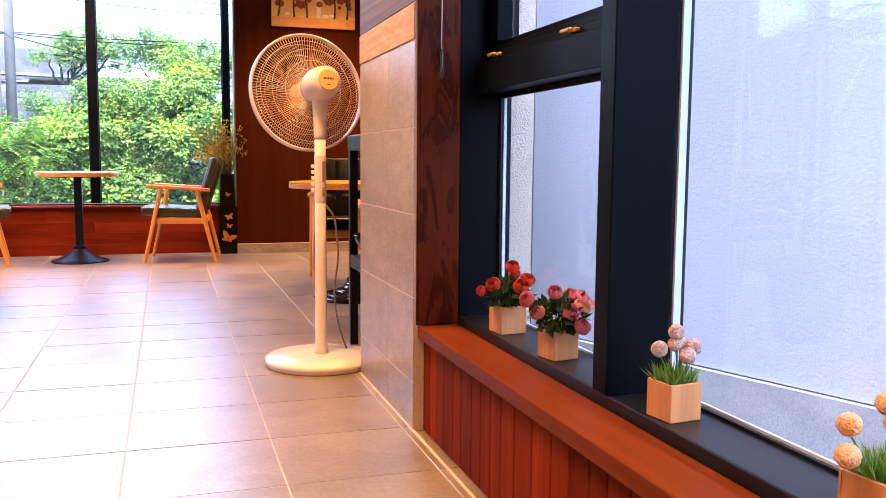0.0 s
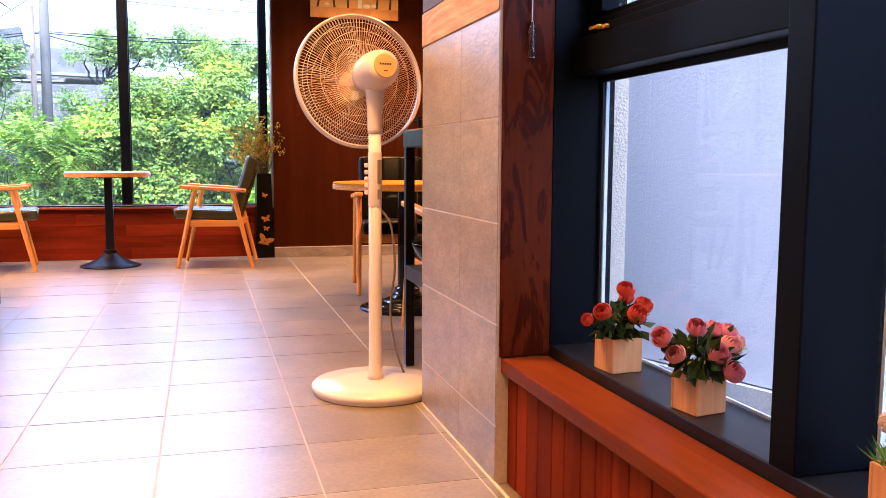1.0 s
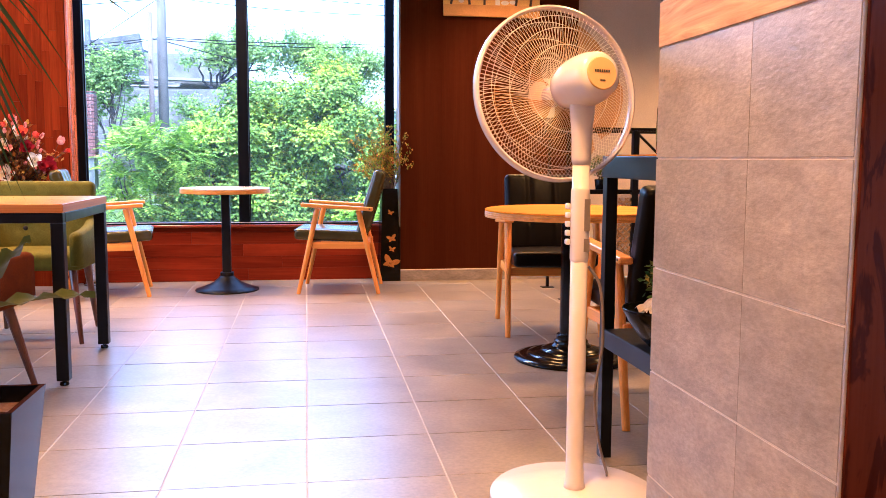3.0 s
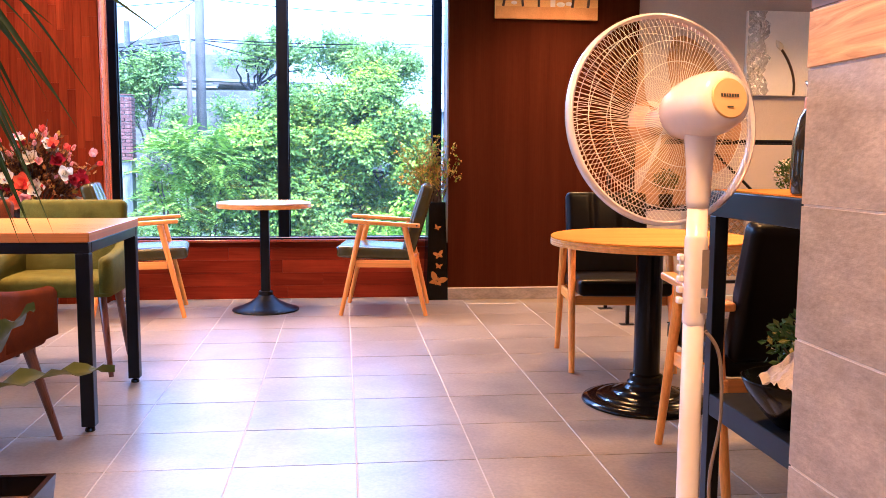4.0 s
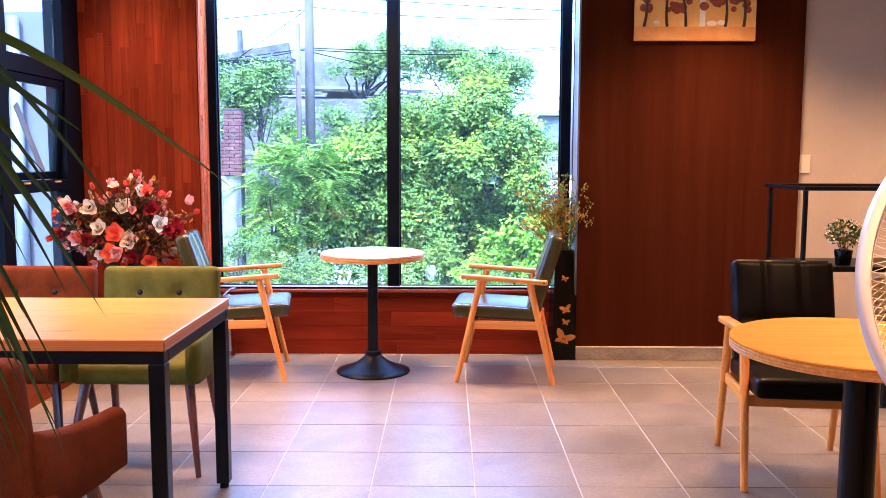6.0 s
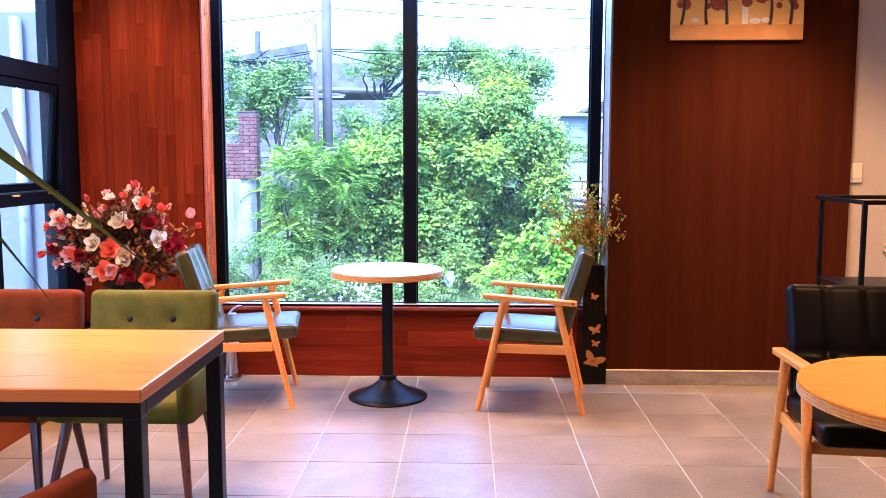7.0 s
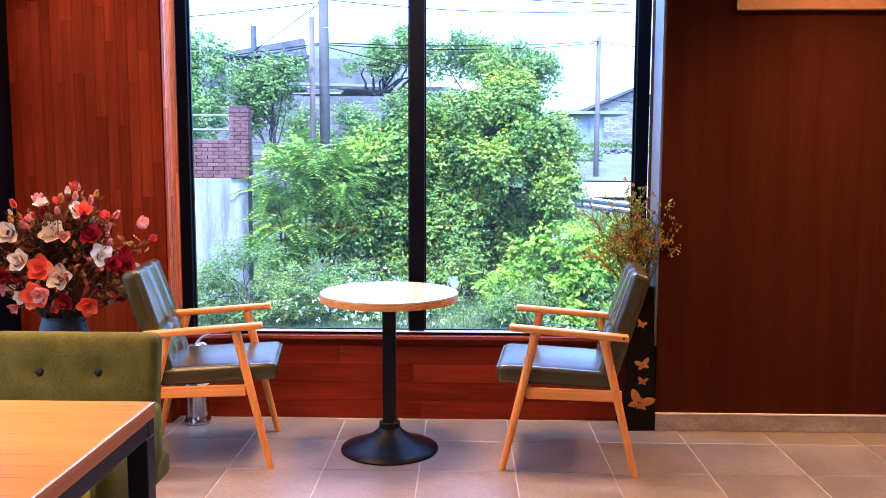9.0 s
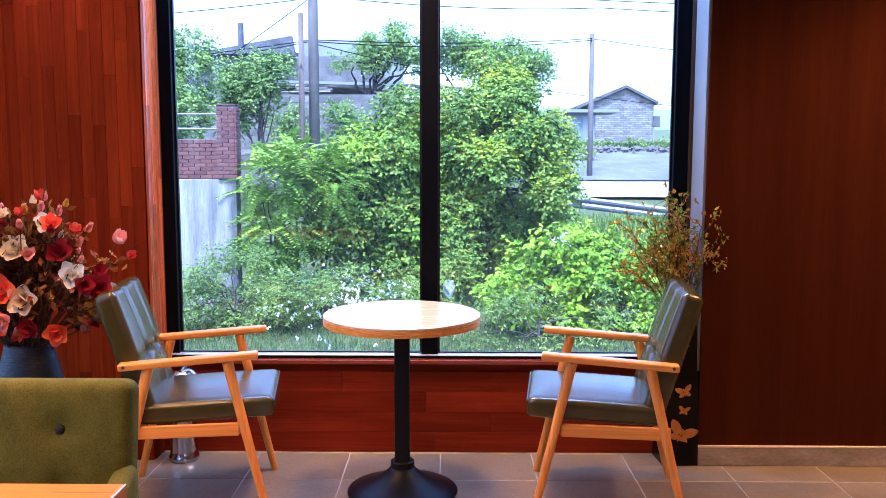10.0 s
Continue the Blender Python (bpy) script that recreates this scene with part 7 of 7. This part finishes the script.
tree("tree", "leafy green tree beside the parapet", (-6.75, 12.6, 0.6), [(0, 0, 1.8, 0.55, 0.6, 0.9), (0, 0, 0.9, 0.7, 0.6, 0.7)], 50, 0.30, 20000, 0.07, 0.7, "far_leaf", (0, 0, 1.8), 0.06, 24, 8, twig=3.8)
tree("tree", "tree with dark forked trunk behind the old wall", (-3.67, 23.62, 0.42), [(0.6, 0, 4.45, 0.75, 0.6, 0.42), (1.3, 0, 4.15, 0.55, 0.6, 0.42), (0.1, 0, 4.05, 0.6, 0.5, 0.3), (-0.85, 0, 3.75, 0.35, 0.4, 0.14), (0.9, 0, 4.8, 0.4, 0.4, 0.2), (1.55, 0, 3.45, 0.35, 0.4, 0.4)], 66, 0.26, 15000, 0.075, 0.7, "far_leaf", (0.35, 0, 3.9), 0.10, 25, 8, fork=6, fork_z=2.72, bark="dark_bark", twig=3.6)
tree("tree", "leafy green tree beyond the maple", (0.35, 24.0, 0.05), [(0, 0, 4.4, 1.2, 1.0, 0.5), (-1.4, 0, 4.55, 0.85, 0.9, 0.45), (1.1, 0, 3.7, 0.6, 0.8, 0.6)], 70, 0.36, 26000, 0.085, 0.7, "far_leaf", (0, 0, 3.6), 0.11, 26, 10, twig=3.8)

tree("shrub", "dark green shrub before the old wall", (-4.05, 21.6, 0.2), [(0, 0, 1.9, 0.55, 0.5, 0.55), (-0.9, 0, 1.6, 0.5, 0.5, 0.4), (0.7, 0, 1.5, 0.5, 0.5, 0.4)], 40, 0.28, 11000, 0.08, 0.65, "far_leaf", (0, 0, 1.6), 0.04, 27, 8, "shrub", twig=3.6)
tree("shrub", "small green shrub at the foot of the old wall", (-6.05, 22.2, 0.25), [(0, 0, 1.9, 0.3, 0.3, 0.5), (-0.2, 0, 1.2, 0.35, 0.3, 0.4)], 24, 0.22, 5000, 0.08, 0.65, "far_leaf", (0, 0, 1.8), 0.03, 28, 6, "shrub", twig=3.6)

# grass, weeds and white wild flowers
rg = np.random.default_rng(77)
n = 34000
px, py = rg.uniform(-6.5, 5.5, n), rg.uniform(5.5, 12.5, n)
ln = rg.uniform(0.06, 0.17, n)
d = np.c_[rg.normal(scale=0.35, size=(n, 2)), np.ones(n)]
pos = np.c_[px, py, [ground_z(y) for y in py]] + d / np.linalg.norm(d, axis=1, keepdims=True) * ln[:, None] * 0.5
tagged(part("grass", leaf_cloud(pos, d, rand_dirs(rg, n), ln, 0.011, 0.1), M["weed"], None, "tall rough grass and weeds"), "", "grass", "", "stuff")
n = 9000
px, py = rg.uniform(1.6, 8.0, n), rg.uniform(15.2, 17.6, n)
ln = rg.uniform(0.15, 0.40, n)
d = np.c_[rg.normal(scale=0.35, size=(n, 2)), np.ones(n)]
pos = np.c_[px, py, [ground_z(y) for y in py]] + d / np.linalg.norm(d, axis=1, keepdims=True) * ln[:, None] * 0.5
tagged(part("verge_grass", leaf_cloud(pos, d, rand_dirs(rg, n), ln, 0.03, 0.1), M["bush"], None, "bright green grass on the road verge"), "", "grass", "", "stuff")
n = 190
px, py = rg.normal(-2.6, 0.6, n), rg.uniform(7.2, 10.4, n)
pos = np.c_[px, py, rg.uniform(-1.15, -0.75, n) + 0.10 * (py - 7.2)]
fl = [leaf_cloud(pos + rg.normal(scale=0.014, size=(n, 3)), rand_dirs(rg, n), rand_dirs(rg, n), 0.042, 0.032, 0.2) for _ in range(5)]
tagged(part("wild_flowers", join_clouds(*fl), M["wild_white"], None, "clusters of small white wild flowers"), "", "flowers", "", "stuff")
bm = bmesh.new()
rb = random.Random(31)
for k in range(70):
    a, e = rb.uniform(0, 6.28), rb.uniform(0.15, 0.55)
    c = Vector((rb.gauss(0, 0.28), rb.gauss(0, 0.2), rb.uniform(-0.15, 0.12)))
    tube(bm, bent(c, c + Vector((math.cos(a) * e, math.sin(a) * e * 0.5, rb.uniform(-0.05, 0.18))), (0, 0, 0.05), 4, rb, 0.01), 0.007, 4, taper=0.003)
brush = thing("brushwood", "heap of dry brown twigs among the weeds", "brushwood", (-3.35, 10.3, -1.10), kind="stuff")
part("twigs", bm, "twig", brush, "dry brown twigs")
bag = thing("plastic_bag", "crumpled white plastic bag caught in the bush", "bag", (-1.15, 10.55, -1.48))
bm = bmesh.new()
bmesh.ops.create_icosphere(bm, subdivisions=3, radius=0.13)
for v in bm.verts:
    v.co = Vector((v.co.x * 0.8, v.co.y * 0.6, v.co.z * 1.1 + 0.62)) + v.co.normalized() * noise.noise(v.co * 14) * 0.05
part("bag", bm, "wild_white", bag, "")

# ---- poles and lines ----
def utility_pole(label, at, r0, r1, h, mat):
    p = thing("utility_pole", label, "pole", at)
    part("shaft", rod(bmesh.new(), (0, 0, -1.5), (0, 0, h), r0, r1, 16), mat, p, "", True)
    return p


p1 = utility_pole("thick grey concrete utility pole", (-4.87, 20.0, 0.0), 0.155, 0.125, 9.5, "pole")
p2 = utility_pole("slim weathered timber pole", (-5.10, 19.4, 0.0), 0.085, 0.07, 5.06, "old_pole")
p3 = utility_pole("slim grey utility pole by the road", (3.45, 25.0, 0.6), 0.10, 0.075, 4.70, "pole")
part("insulator", boxes((-0.16, 0.02, -0.03, 0.03, 4.38, 4.42), (-0.18, -0.15, -0.03, 0.03, 4.42, 4.52)), "galv", p3, "small cross-arm")


def wire(p0, p1, sag, r=0.014):
    p0, p1 = Vector(p0), Vector(p1)
    pts = []
    for i in range(17):
        t = i / 16
        p = p0.lerp(p1, t)
        p.z -= sag * 4 * t * (1 - t)
        pts.append(p)
    w = thing("overhead_cable", "thin dark overhead cable", "cable", p0, group="overhead cables")
    part("strand", tube(bmesh.new(), [p - p0 for p in pts], r, 5), "cable", w)


for a, b, s in (((-4.87, 20, 5.55), (-16, 22, 5.15), 0.15), ((-4.87, 20, 5.60), (-13, 26, 1.9), 0.1), ((-4.87, 20, 4.45), (3.55, 25, 5.15), 0.12), ((-4.87, 20, 4.40), (3.55, 25, 5.10), 0.18), ((3.55, 25, 5.12), (16, 30, 5.0), 0.25),
                ((-4.87, 20, 5.62), (3.2, 22, 5.62), 0.15), ((3.2, 22, 5.62), (16, 26, 6.1), 0.15), ((-4.87, 20, 4.45), (-15, 22, 3.75), 0.12), ((-4.87, 20, 4.42), (-15, 22, 3.55), 0.2), ((-4.87, 20, 4.35), (2.0, 30, 3.9), 0.1), ((2.0, 30, 3.9), (12, 30, 2.9), 0.1), ((-4.87, 20, 5.95), (14, 24, 5.9), 0.15)):
    wire(a, b, s)

# ---- buildings behind ----
ob_ = thing("old_factory", "long grey concrete-block building with a dark sheet roof", "building", (0, 0, 0))
part("wall", boxes((-15.0, -3.9, 32.0, 32.3, 1.0, 5.35)), "concrete_block", ob_)
part("roof", box(bmesh.new(), -15.5, -7.6, 31.3, 40.0, 0, 0.16, m=pose(0, 0, 3.72, 3, 0, 0)), "sheet_roof", ob_)
part("parapet", box(bmesh.new(), -3.6, 0.0, -0.4, 0.0, -0.80, 0.0, m=pose(-7.6, 31.99, 6.12, 0, -10, 0)), "sheet_roof", ob_, "dark parapet")
part("upper_wall", boxes((-7.5, -3.2, 33.5, 34.0, 2.0, 6.2)), "pale_sheet", ob_, "pale upper wall")
part("lean_to_roof", box(bmesh.new(), -8.5, -2.6, 27.8, 32.0, 0, 0.10, m=pose(0, 0, 1.80, 4, 1.5, 0)), "pale_sheet", ob_, "pale lean-to roof")
ch = part("chimney", rod(bmesh.new(), (-9.6, 31.5, 5.2), (-9.6, 31.5, 6.60), 0.13, 0.12, 14), "sheet_roof", ob_, "short flue")
bwl = thing("block_wall", "old concrete-block garden wall", "wall", (0, 0, 0))
part("core", boxes((-8.5, -2.6, 23.03, 23.2, -0.5, 3.20)), "concrete_block", bwl)
blk = to_mesh("block", box(bmesh.new(), -0.196, 0.196, -0.02, 0.02, -0.0965, 0.0965, 0.006, 1), "concrete_block")
for row in range(9):
    x = -8.3 + (0.2 if row % 2 else 0)
    while x < -2.75:
        if not (row == 8 and -4.6 < x < -3.6):
            part("block", blk, None, bwl, at=(x, 23.035, 1.45 + row * 0.20))
        x += 0.40
jk = random.Random(12)
for k in range(22):
    x = jk.uniform(-7.2, -4.7) if k % 4 else jk.uniform(-2.5, -1.6)
    d = thing("roof_debris", "weathered board lying on the old wall", "board", (x, 23.3 + jk.uniform(-0.1, 0.5), 3.205 + 0.07 * (k % 5)), jk.uniform(-12, 12), "debris on the old wall")
    part("board", boxes((-jk.uniform(0.3, 1.1), jk.uniform(0.3, 1.1), -0.09, 0.09, 0.0, jk.uniform(0.03, 0.07)), bev=0.004, seg=1), "junk", d)

hs = thing("house", "pale stone gabled house with a dark roof", "house", (8.1, 47.2, 2.15))
bm = bmesh.new()
W, D, H, G = 1.80, 3.2, 2.05, 0.76
v = [bm.verts.new(p) for p in ((-W, -D, -0.4), (W, -D, -0.4), (W, -D, H), (0.25, -D, H + G), (-W, -D, H - 0.1), (-W, D, -0.4), (W, D, -0.4), (W, D, H), (0.25, D, H + G), (-W, D, H - 0.1))]
for f in ((0, 1, 2, 3, 4), (9, 8, 7, 6, 5), (1, 6, 7, 2), (5, 0, 4, 9), (2, 7, 8, 3), (3, 8, 9, 4)):
    bm.faces.new([v[i] for i in f])
part("wall", bm, "stone_wall", hs)
for a, b in (((-W - 0.65, H - 0.36), (0.25, H + G + 0.04)), ((W + 0.2, H - 0.10), (0.25, H + G + 0.04))):
    bm = bmesh.new()
    t = 0.16
    q = [bm.verts.new((x, y, z + dz)) for y in (-D - 0.25, D + 0.25) for (x, z) in (a, b) for dz in (0, t)]
    for f in ((0, 1, 3, 2), (4, 6, 7, 5), (0, 2, 6, 4), (1, 5, 7, 3), (0, 4, 5, 1), (2, 3, 7, 6)):
        bm.faces.new([q[i] for i in f])
    bmesh.ops.recalc_face_normals(bm, faces=bm.faces[:])
    part("roof", bm, "sheet_roof", hs)
part("outdoor_unit", boxes((1.75, 2.15, -3.3, -2.95, 0.75, 1.35), bev=0.02), "sheet_roof", hs, "dark box on a post")
part("unit_post", boxes((1.80, 1.86, -3.2, -3.14, -0.3, 0.75)), "galv", hs)
sd = thing("shed", "low pale blue-grey shed with a flat roof", "shed", (5.30, 40.0, 1.80))
part("wall", boxes((-1.3, 0.62, -0.9, 1.5, -0.3, 1.62)), "shed", sd)
part("roof", boxes((-1.5, 1.7, -1.3, 1.8, 1.63, 1.78)), "pale_sheet", sd)
dr = part("door", boxes((0.0, 0.55, -0.93, -0.905, -0.2, 1.45)), "pale_sheet", sd)
part("window_frame", boxes((-0.85, -0.2, -0.94, -0.905, 0.62, 1.28)), "pale_sheet", sd)
part("window_pane", boxes((-0.80, -0.54, -0.946, -0.9405, 0.67, 1.23), (-0.51, -0.25, -0.946, -0.9405, 0.67, 1.23)), "glass", sd)
gr = thing("guard_rail", "galvanised road guard rail on posts", "guard rail", (0, 0, 0))
bm = bmesh.new()
rows = []
for x in (1.5, 14.0):
    rows.append([bm.verts.new((x, 18.0 + o - (x - 2.7) * 0.20, -0.05 + z - (x - 2.7) * 0.12)) for o, z in ((0, 0), (-0.04, 0.05), (-0.04, 0.10), (0, 0.155), (-0.04, 0.21), (-0.04, 0.26), (0, 0.31))])
for k in range(6):
    bm.faces.new((rows[0][k], rows[0][k + 1], rows[1][k + 1], rows[1][k]))
bmesh.ops.solidify(bm, geom=bm.faces[:], thickness=0.01)
part("beam", bm, "galv", gr, "corrugated steel beam")
for k in range(7):
    x = 1.8 + k * 2.0
    part("post", boxes((x - 0.05, x + 0.05, 18.02 - (x - 2.7) * 0.20, 18.10 - (x - 2.7) * 0.20, -2.2, 0.22 - (x - 2.7) * 0.12)), "galv", gr)
for k, (x, y, s) in enumerate(((4.2, 34.5, 0.7), (5.4, 35.2, 0.6), (6.8, 34.8, 0.7), (8.2, 36.0, 0.6), (3.4, 29.5, 0.8))):
    tree("bush", "low green bush by the road", (x, y, ground_z(y)), [(0, 0, 0.25 * s, s, 0.5, 0.35 * s)], 14, 0.25 * s, 1500, 0.10, 0.5, "bush", (0, 0, 0.3 * s), 0.03, 60 + k, 5, "bush")
# rubble and weeds along the far side of the yard
rk = np.random.default_rng(44)
rv, rf = [], []
for k in range(420):
    x, y = rk.uniform(4.4, 10.5), 33.2 + rk.normal(scale=0.5)
    a = rk.uniform(0.05, 0.20)
    o = len(rv)
    c = np.array((x, y, ground_z(y) + rk.uniform(0.0, 0.22)))
    rv += [tuple(c + np.array(q) * a * rk.uniform(0.5, 1.1, 3)) for q in ((1, 0, 0), (-1, 0, 0), (0, 1, 0), (0, -1, 0), (0, 0, 0.8), (0, 0, -0.8))]
    rf += [[o + i for i in q] for q in ((0, 2, 4), (2, 1, 4), (1, 3, 4), (3, 0, 4), (2, 0, 5), (1, 2, 5), (3, 1, 5), (0, 3, 5))]
tagged(part("rubble", (rv, rf), M["junk"], None, "low heap of rubble and stones beside the yard"), "", "rubble", "", "stuff")
n = 6000
px, py = rk.uniform(3.6, 13.0, n), rk.uniform(34.0, 37.5, n)
ln = rk.uniform(0.2, 0.5, n)
d = np.c_[rk.normal(scale=0.35, size=(n, 2)), np.ones(n)]
pos = np.c_[px, py, [ground_z(y) for y in py]] + d / np.linalg.norm(d, axis=1, keepdims=True) * ln[:, None] * 0.45
tagged(part("yard_weeds", leaf_cloud(pos, d, rand_dirs(rk, n), ln, 0.07, 0.1), M["weed"], None, "weeds between the yard and the house"), "", "weeds", "", "stuff")
hv, hf = [], []
n = 60
for i in range(n + 1):
    x = -160 + 420 * i / n
    h = 14.5 + 3.5 * noise.noise(Vector((x * 0.018, 3.3, 0))) + 1.2 * noise.noise(Vector((x * 0.12, 1.3, 0)))
    hv += [(x, 240, 0), (x, 240 + 10, h), (x, 300, h * 0.8)]
for i in range(n):
    for j in range(2):
        hf.append([i * 3 + j, (i + 1) * 3 + j, (i + 1) * 3 + j + 1, i * 3 + j + 1])
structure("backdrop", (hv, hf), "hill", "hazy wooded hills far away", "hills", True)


# rain drops on the outside of the tall aisle window
rg = np.random.default_rng(91)
base_v, base_f = [], []
for k in range(420):
    y, z = rg.uniform(-7.6, -6.45), rg.uniform(0.40, 1.30)
    a, b = rg.uniform(0.0010, 0.0024), rg.uniform(0.0016, 0.0045)
    o = len(base_v)
    base_v.append((FX + 0.0034 + a * 0.6, y, z))
    base_v += [(FX + 0.0033, y + a * math.cos(t), z + b * math.sin(t) - (b * 0.5 if i == 6 else 0)) for i, t in enumerate(2 * math.pi * q / 8 for q in range(8))]
    base_f += [[o, o + 1 + q, o + 1 + (q + 1) % 8] for q in range(8)]
tagged(part("raindrop", (base_v, base_f), M["drop"], win3, "small rain drops on the glass", True), kind="stuff")

# ---- pieces of floor and walls ----
rng = random.Random(5)
half, half_y = (TILE - JOINT) / 2, (TILE_Y - JOINT) / 2
tile_mesh = to_mesh("tile", box(bmesh.new(), -half, half, -half_y, half_y, -0.012, 0.0, 0.0006, 1), "tile")
rest_v, rest_f = [], []
for i in range(-9, 12):
    for j in range(-27, 3):
        x0, x1 = GX + i * TILE + JOINT / 2, GX + (i + 1) * TILE - JOINT / 2
        y0, y1 = GY + j * TILE_Y + JOINT / 2, GY + (j + 1) * TILE_Y - JOINT / 2
        x0, x1 = max(x0, -3.02), min(x1, 3.7)
        y1 = min(y1, 0.10 if x1 < 0.02 else -0.037)
        if x1 - x0 < 0.03 or y1 - y0 < 0.03 or (x0 > 0.0 and y1 < -4.7 and x1 > 0.15 and x0 > 0.10):
            continue
        whole = x1 - x0 > 2 * half - 0.001 and y1 - y0 > 2 * half_y - 0.001
        if -2.9 < x0 < 1.3 and y0 > -7.6:
            me = tile_mesh if whole else to_mesh("cut_tile", box(bmesh.new(), -(x1 - x0) / 2, (x1 - x0) / 2, -(y1 - y0) / 2, (y1 - y0) / 2, -0.012, 0.0, 0.0012, 1), "tile")
            part("tile", me, None, floor, at=((x0 + x1) / 2, (y0 + y1) / 2, rng.uniform(-0.0006, 0.0004)))
        else:
            o = len(rest_v)
            rest_v += [(x, y, z) for z in (-0.012, 0.0) for x, y in ((x0, y0), (x1, y0), (x1, y1), (x0, y1))]
            rest_f += [[o + 4, o + 5, o + 6, o + 7], [o, o + 1, o + 5, o + 4], [o + 1, o + 2, o + 6, o + 5], [o + 2, o + 3, o + 7, o + 6], [o + 3, o, o + 4, o + 7]]
# the tile that runs on under the window beside the dark wall
cut_x0 = GX + JOINT / 2
part("tile", to_mesh("cut_tile", box(bmesh.new(), cut_x0, -0.030, -0.0368, 0.10, -0.012, 0.0), "tile"), None, floor)
tagged(part("far_tiles", (rest_v, rest_f), "tile", floor), kind="stuff")

# tiles of the pier
for z0, z1 in ((0.006, 0.152), (0.156, 0.420), (0.424, 0.680), (0.684, 0.946), (0.950, 1.208)):
    for y0, y1 in ((-5.419, -5.0906), (-5.090, -4.648)):
        part("tile", box(bmesh.new(), 0, 0.0016, -(y1 - y0) / 2, (y1 - y0) / 2, -(z1 - z0) / 2, (z1 - z0) / 2, 0.0007, 1), "wall_tile", pier, at=(PX - 0.003, (y0 + y1) / 2, (z0 + z1) / 2))
    part("tile", box(bmesh.new(), -0.126, 0.126, 0, 0.0045, -(z1 - z0) / 2, (z1 - z0) / 2, 0.0015, 1), "wall_tile", pier, at=(0.235, -4.6534, (z0 + z1) / 2))


def run_boards(parent, name, spans, width, place, cut, gap, material, rng, vary=0.0):
    """Boards of random length along rows; place(u0, u1, v0, v1) gives the corners of a board's box."""
    for v0 in spans:
        u = cut[0]
        while u < cut[1] - 0.02:
            n = rng.uniform(*cut[2])
            u1 = min(cut[1], u + n)
            if cut[1] - u1 < 0.15:
                u1 = cut[1]
            x0, x1, y0, y1, z0, z1 = place(u, u1 - gap, v0, v0 + width - gap)
            c = ((x0 + x1) / 2, (y0 + y1) / 2, (z0 + z1) / 2)
            part(name, box(bmesh.new(), x0 - c[0], x1 - c[0], y0 - c[1], y1 - c[1], z0 - c[2], z1 - c[2], 0.0012, 1), material, parent, at=(c[0], c[1], c[2]))
            u = u1


# upright red boards left of the window, and in its return
boards_left = structure("wall_boards", boxes((-3.19, -2.441, 0.0105, 0.0118, 0.0, CEIL)), "redwood_v", "wall clad in narrow upright red-brown boards of mixed shades", "wall")
run_boards(boards_left, "board", [-3.19 + k * 0.0533 for k in range(14)], 0.0533, lambda u0, u1, v0, v1: (v0, v1, -0.004, 0.0103, u0, u1), (0.0, CEIL, (0.35, 1.3)), 0.0006, "redwood_v", rng)
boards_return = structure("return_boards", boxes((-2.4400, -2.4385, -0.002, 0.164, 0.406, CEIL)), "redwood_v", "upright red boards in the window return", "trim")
# same wood as the wall boards, in its skylit colour
run_boards(boards_return, "board", [-0.002 + k * 0.0415 for k in range(4)], 0.0415, lambda u0, u1, v0, v1: (-2.4384, -2.4265, v0, v1, u0, u1), (0.406, CEIL, (0.4, 1.2)), 0.0006, "redwood_skylit", rng)
# level boards below the window
boards_low = structure("low_boards", boxes((-2.4395, -0.0265, 0.132, 0.1645, 0.0, 0.4155)), "redwood_h", "level red-brown boards below the window", "wall")
run_boards(boards_low, "board", [0.002 + k * 0.0945 for k in range(4)], 0.0945, lambda u0, u1, v0, v1: (u0, u1, 0.118, 0.1315, v0, v1), (-2.439, -0.0275, (0.7, 1.6)), 0.0010, "redwood_h", rng)
# wainscot of the aisle
y = -5.422
while y > -9.5:
    w = rng.choice((0.055, 0.085, 0.085, 0.07, 0.10))
    part("board", box(bmesh.new(), -0.010, 0.010, -(w - 0.004) / 2, (w - 0.004) / 2, -0.146, 0.146, 0.002, 1), "redwood_v", wains, at=(0.1445, y - w / 2, 0.1485))
    y -= w
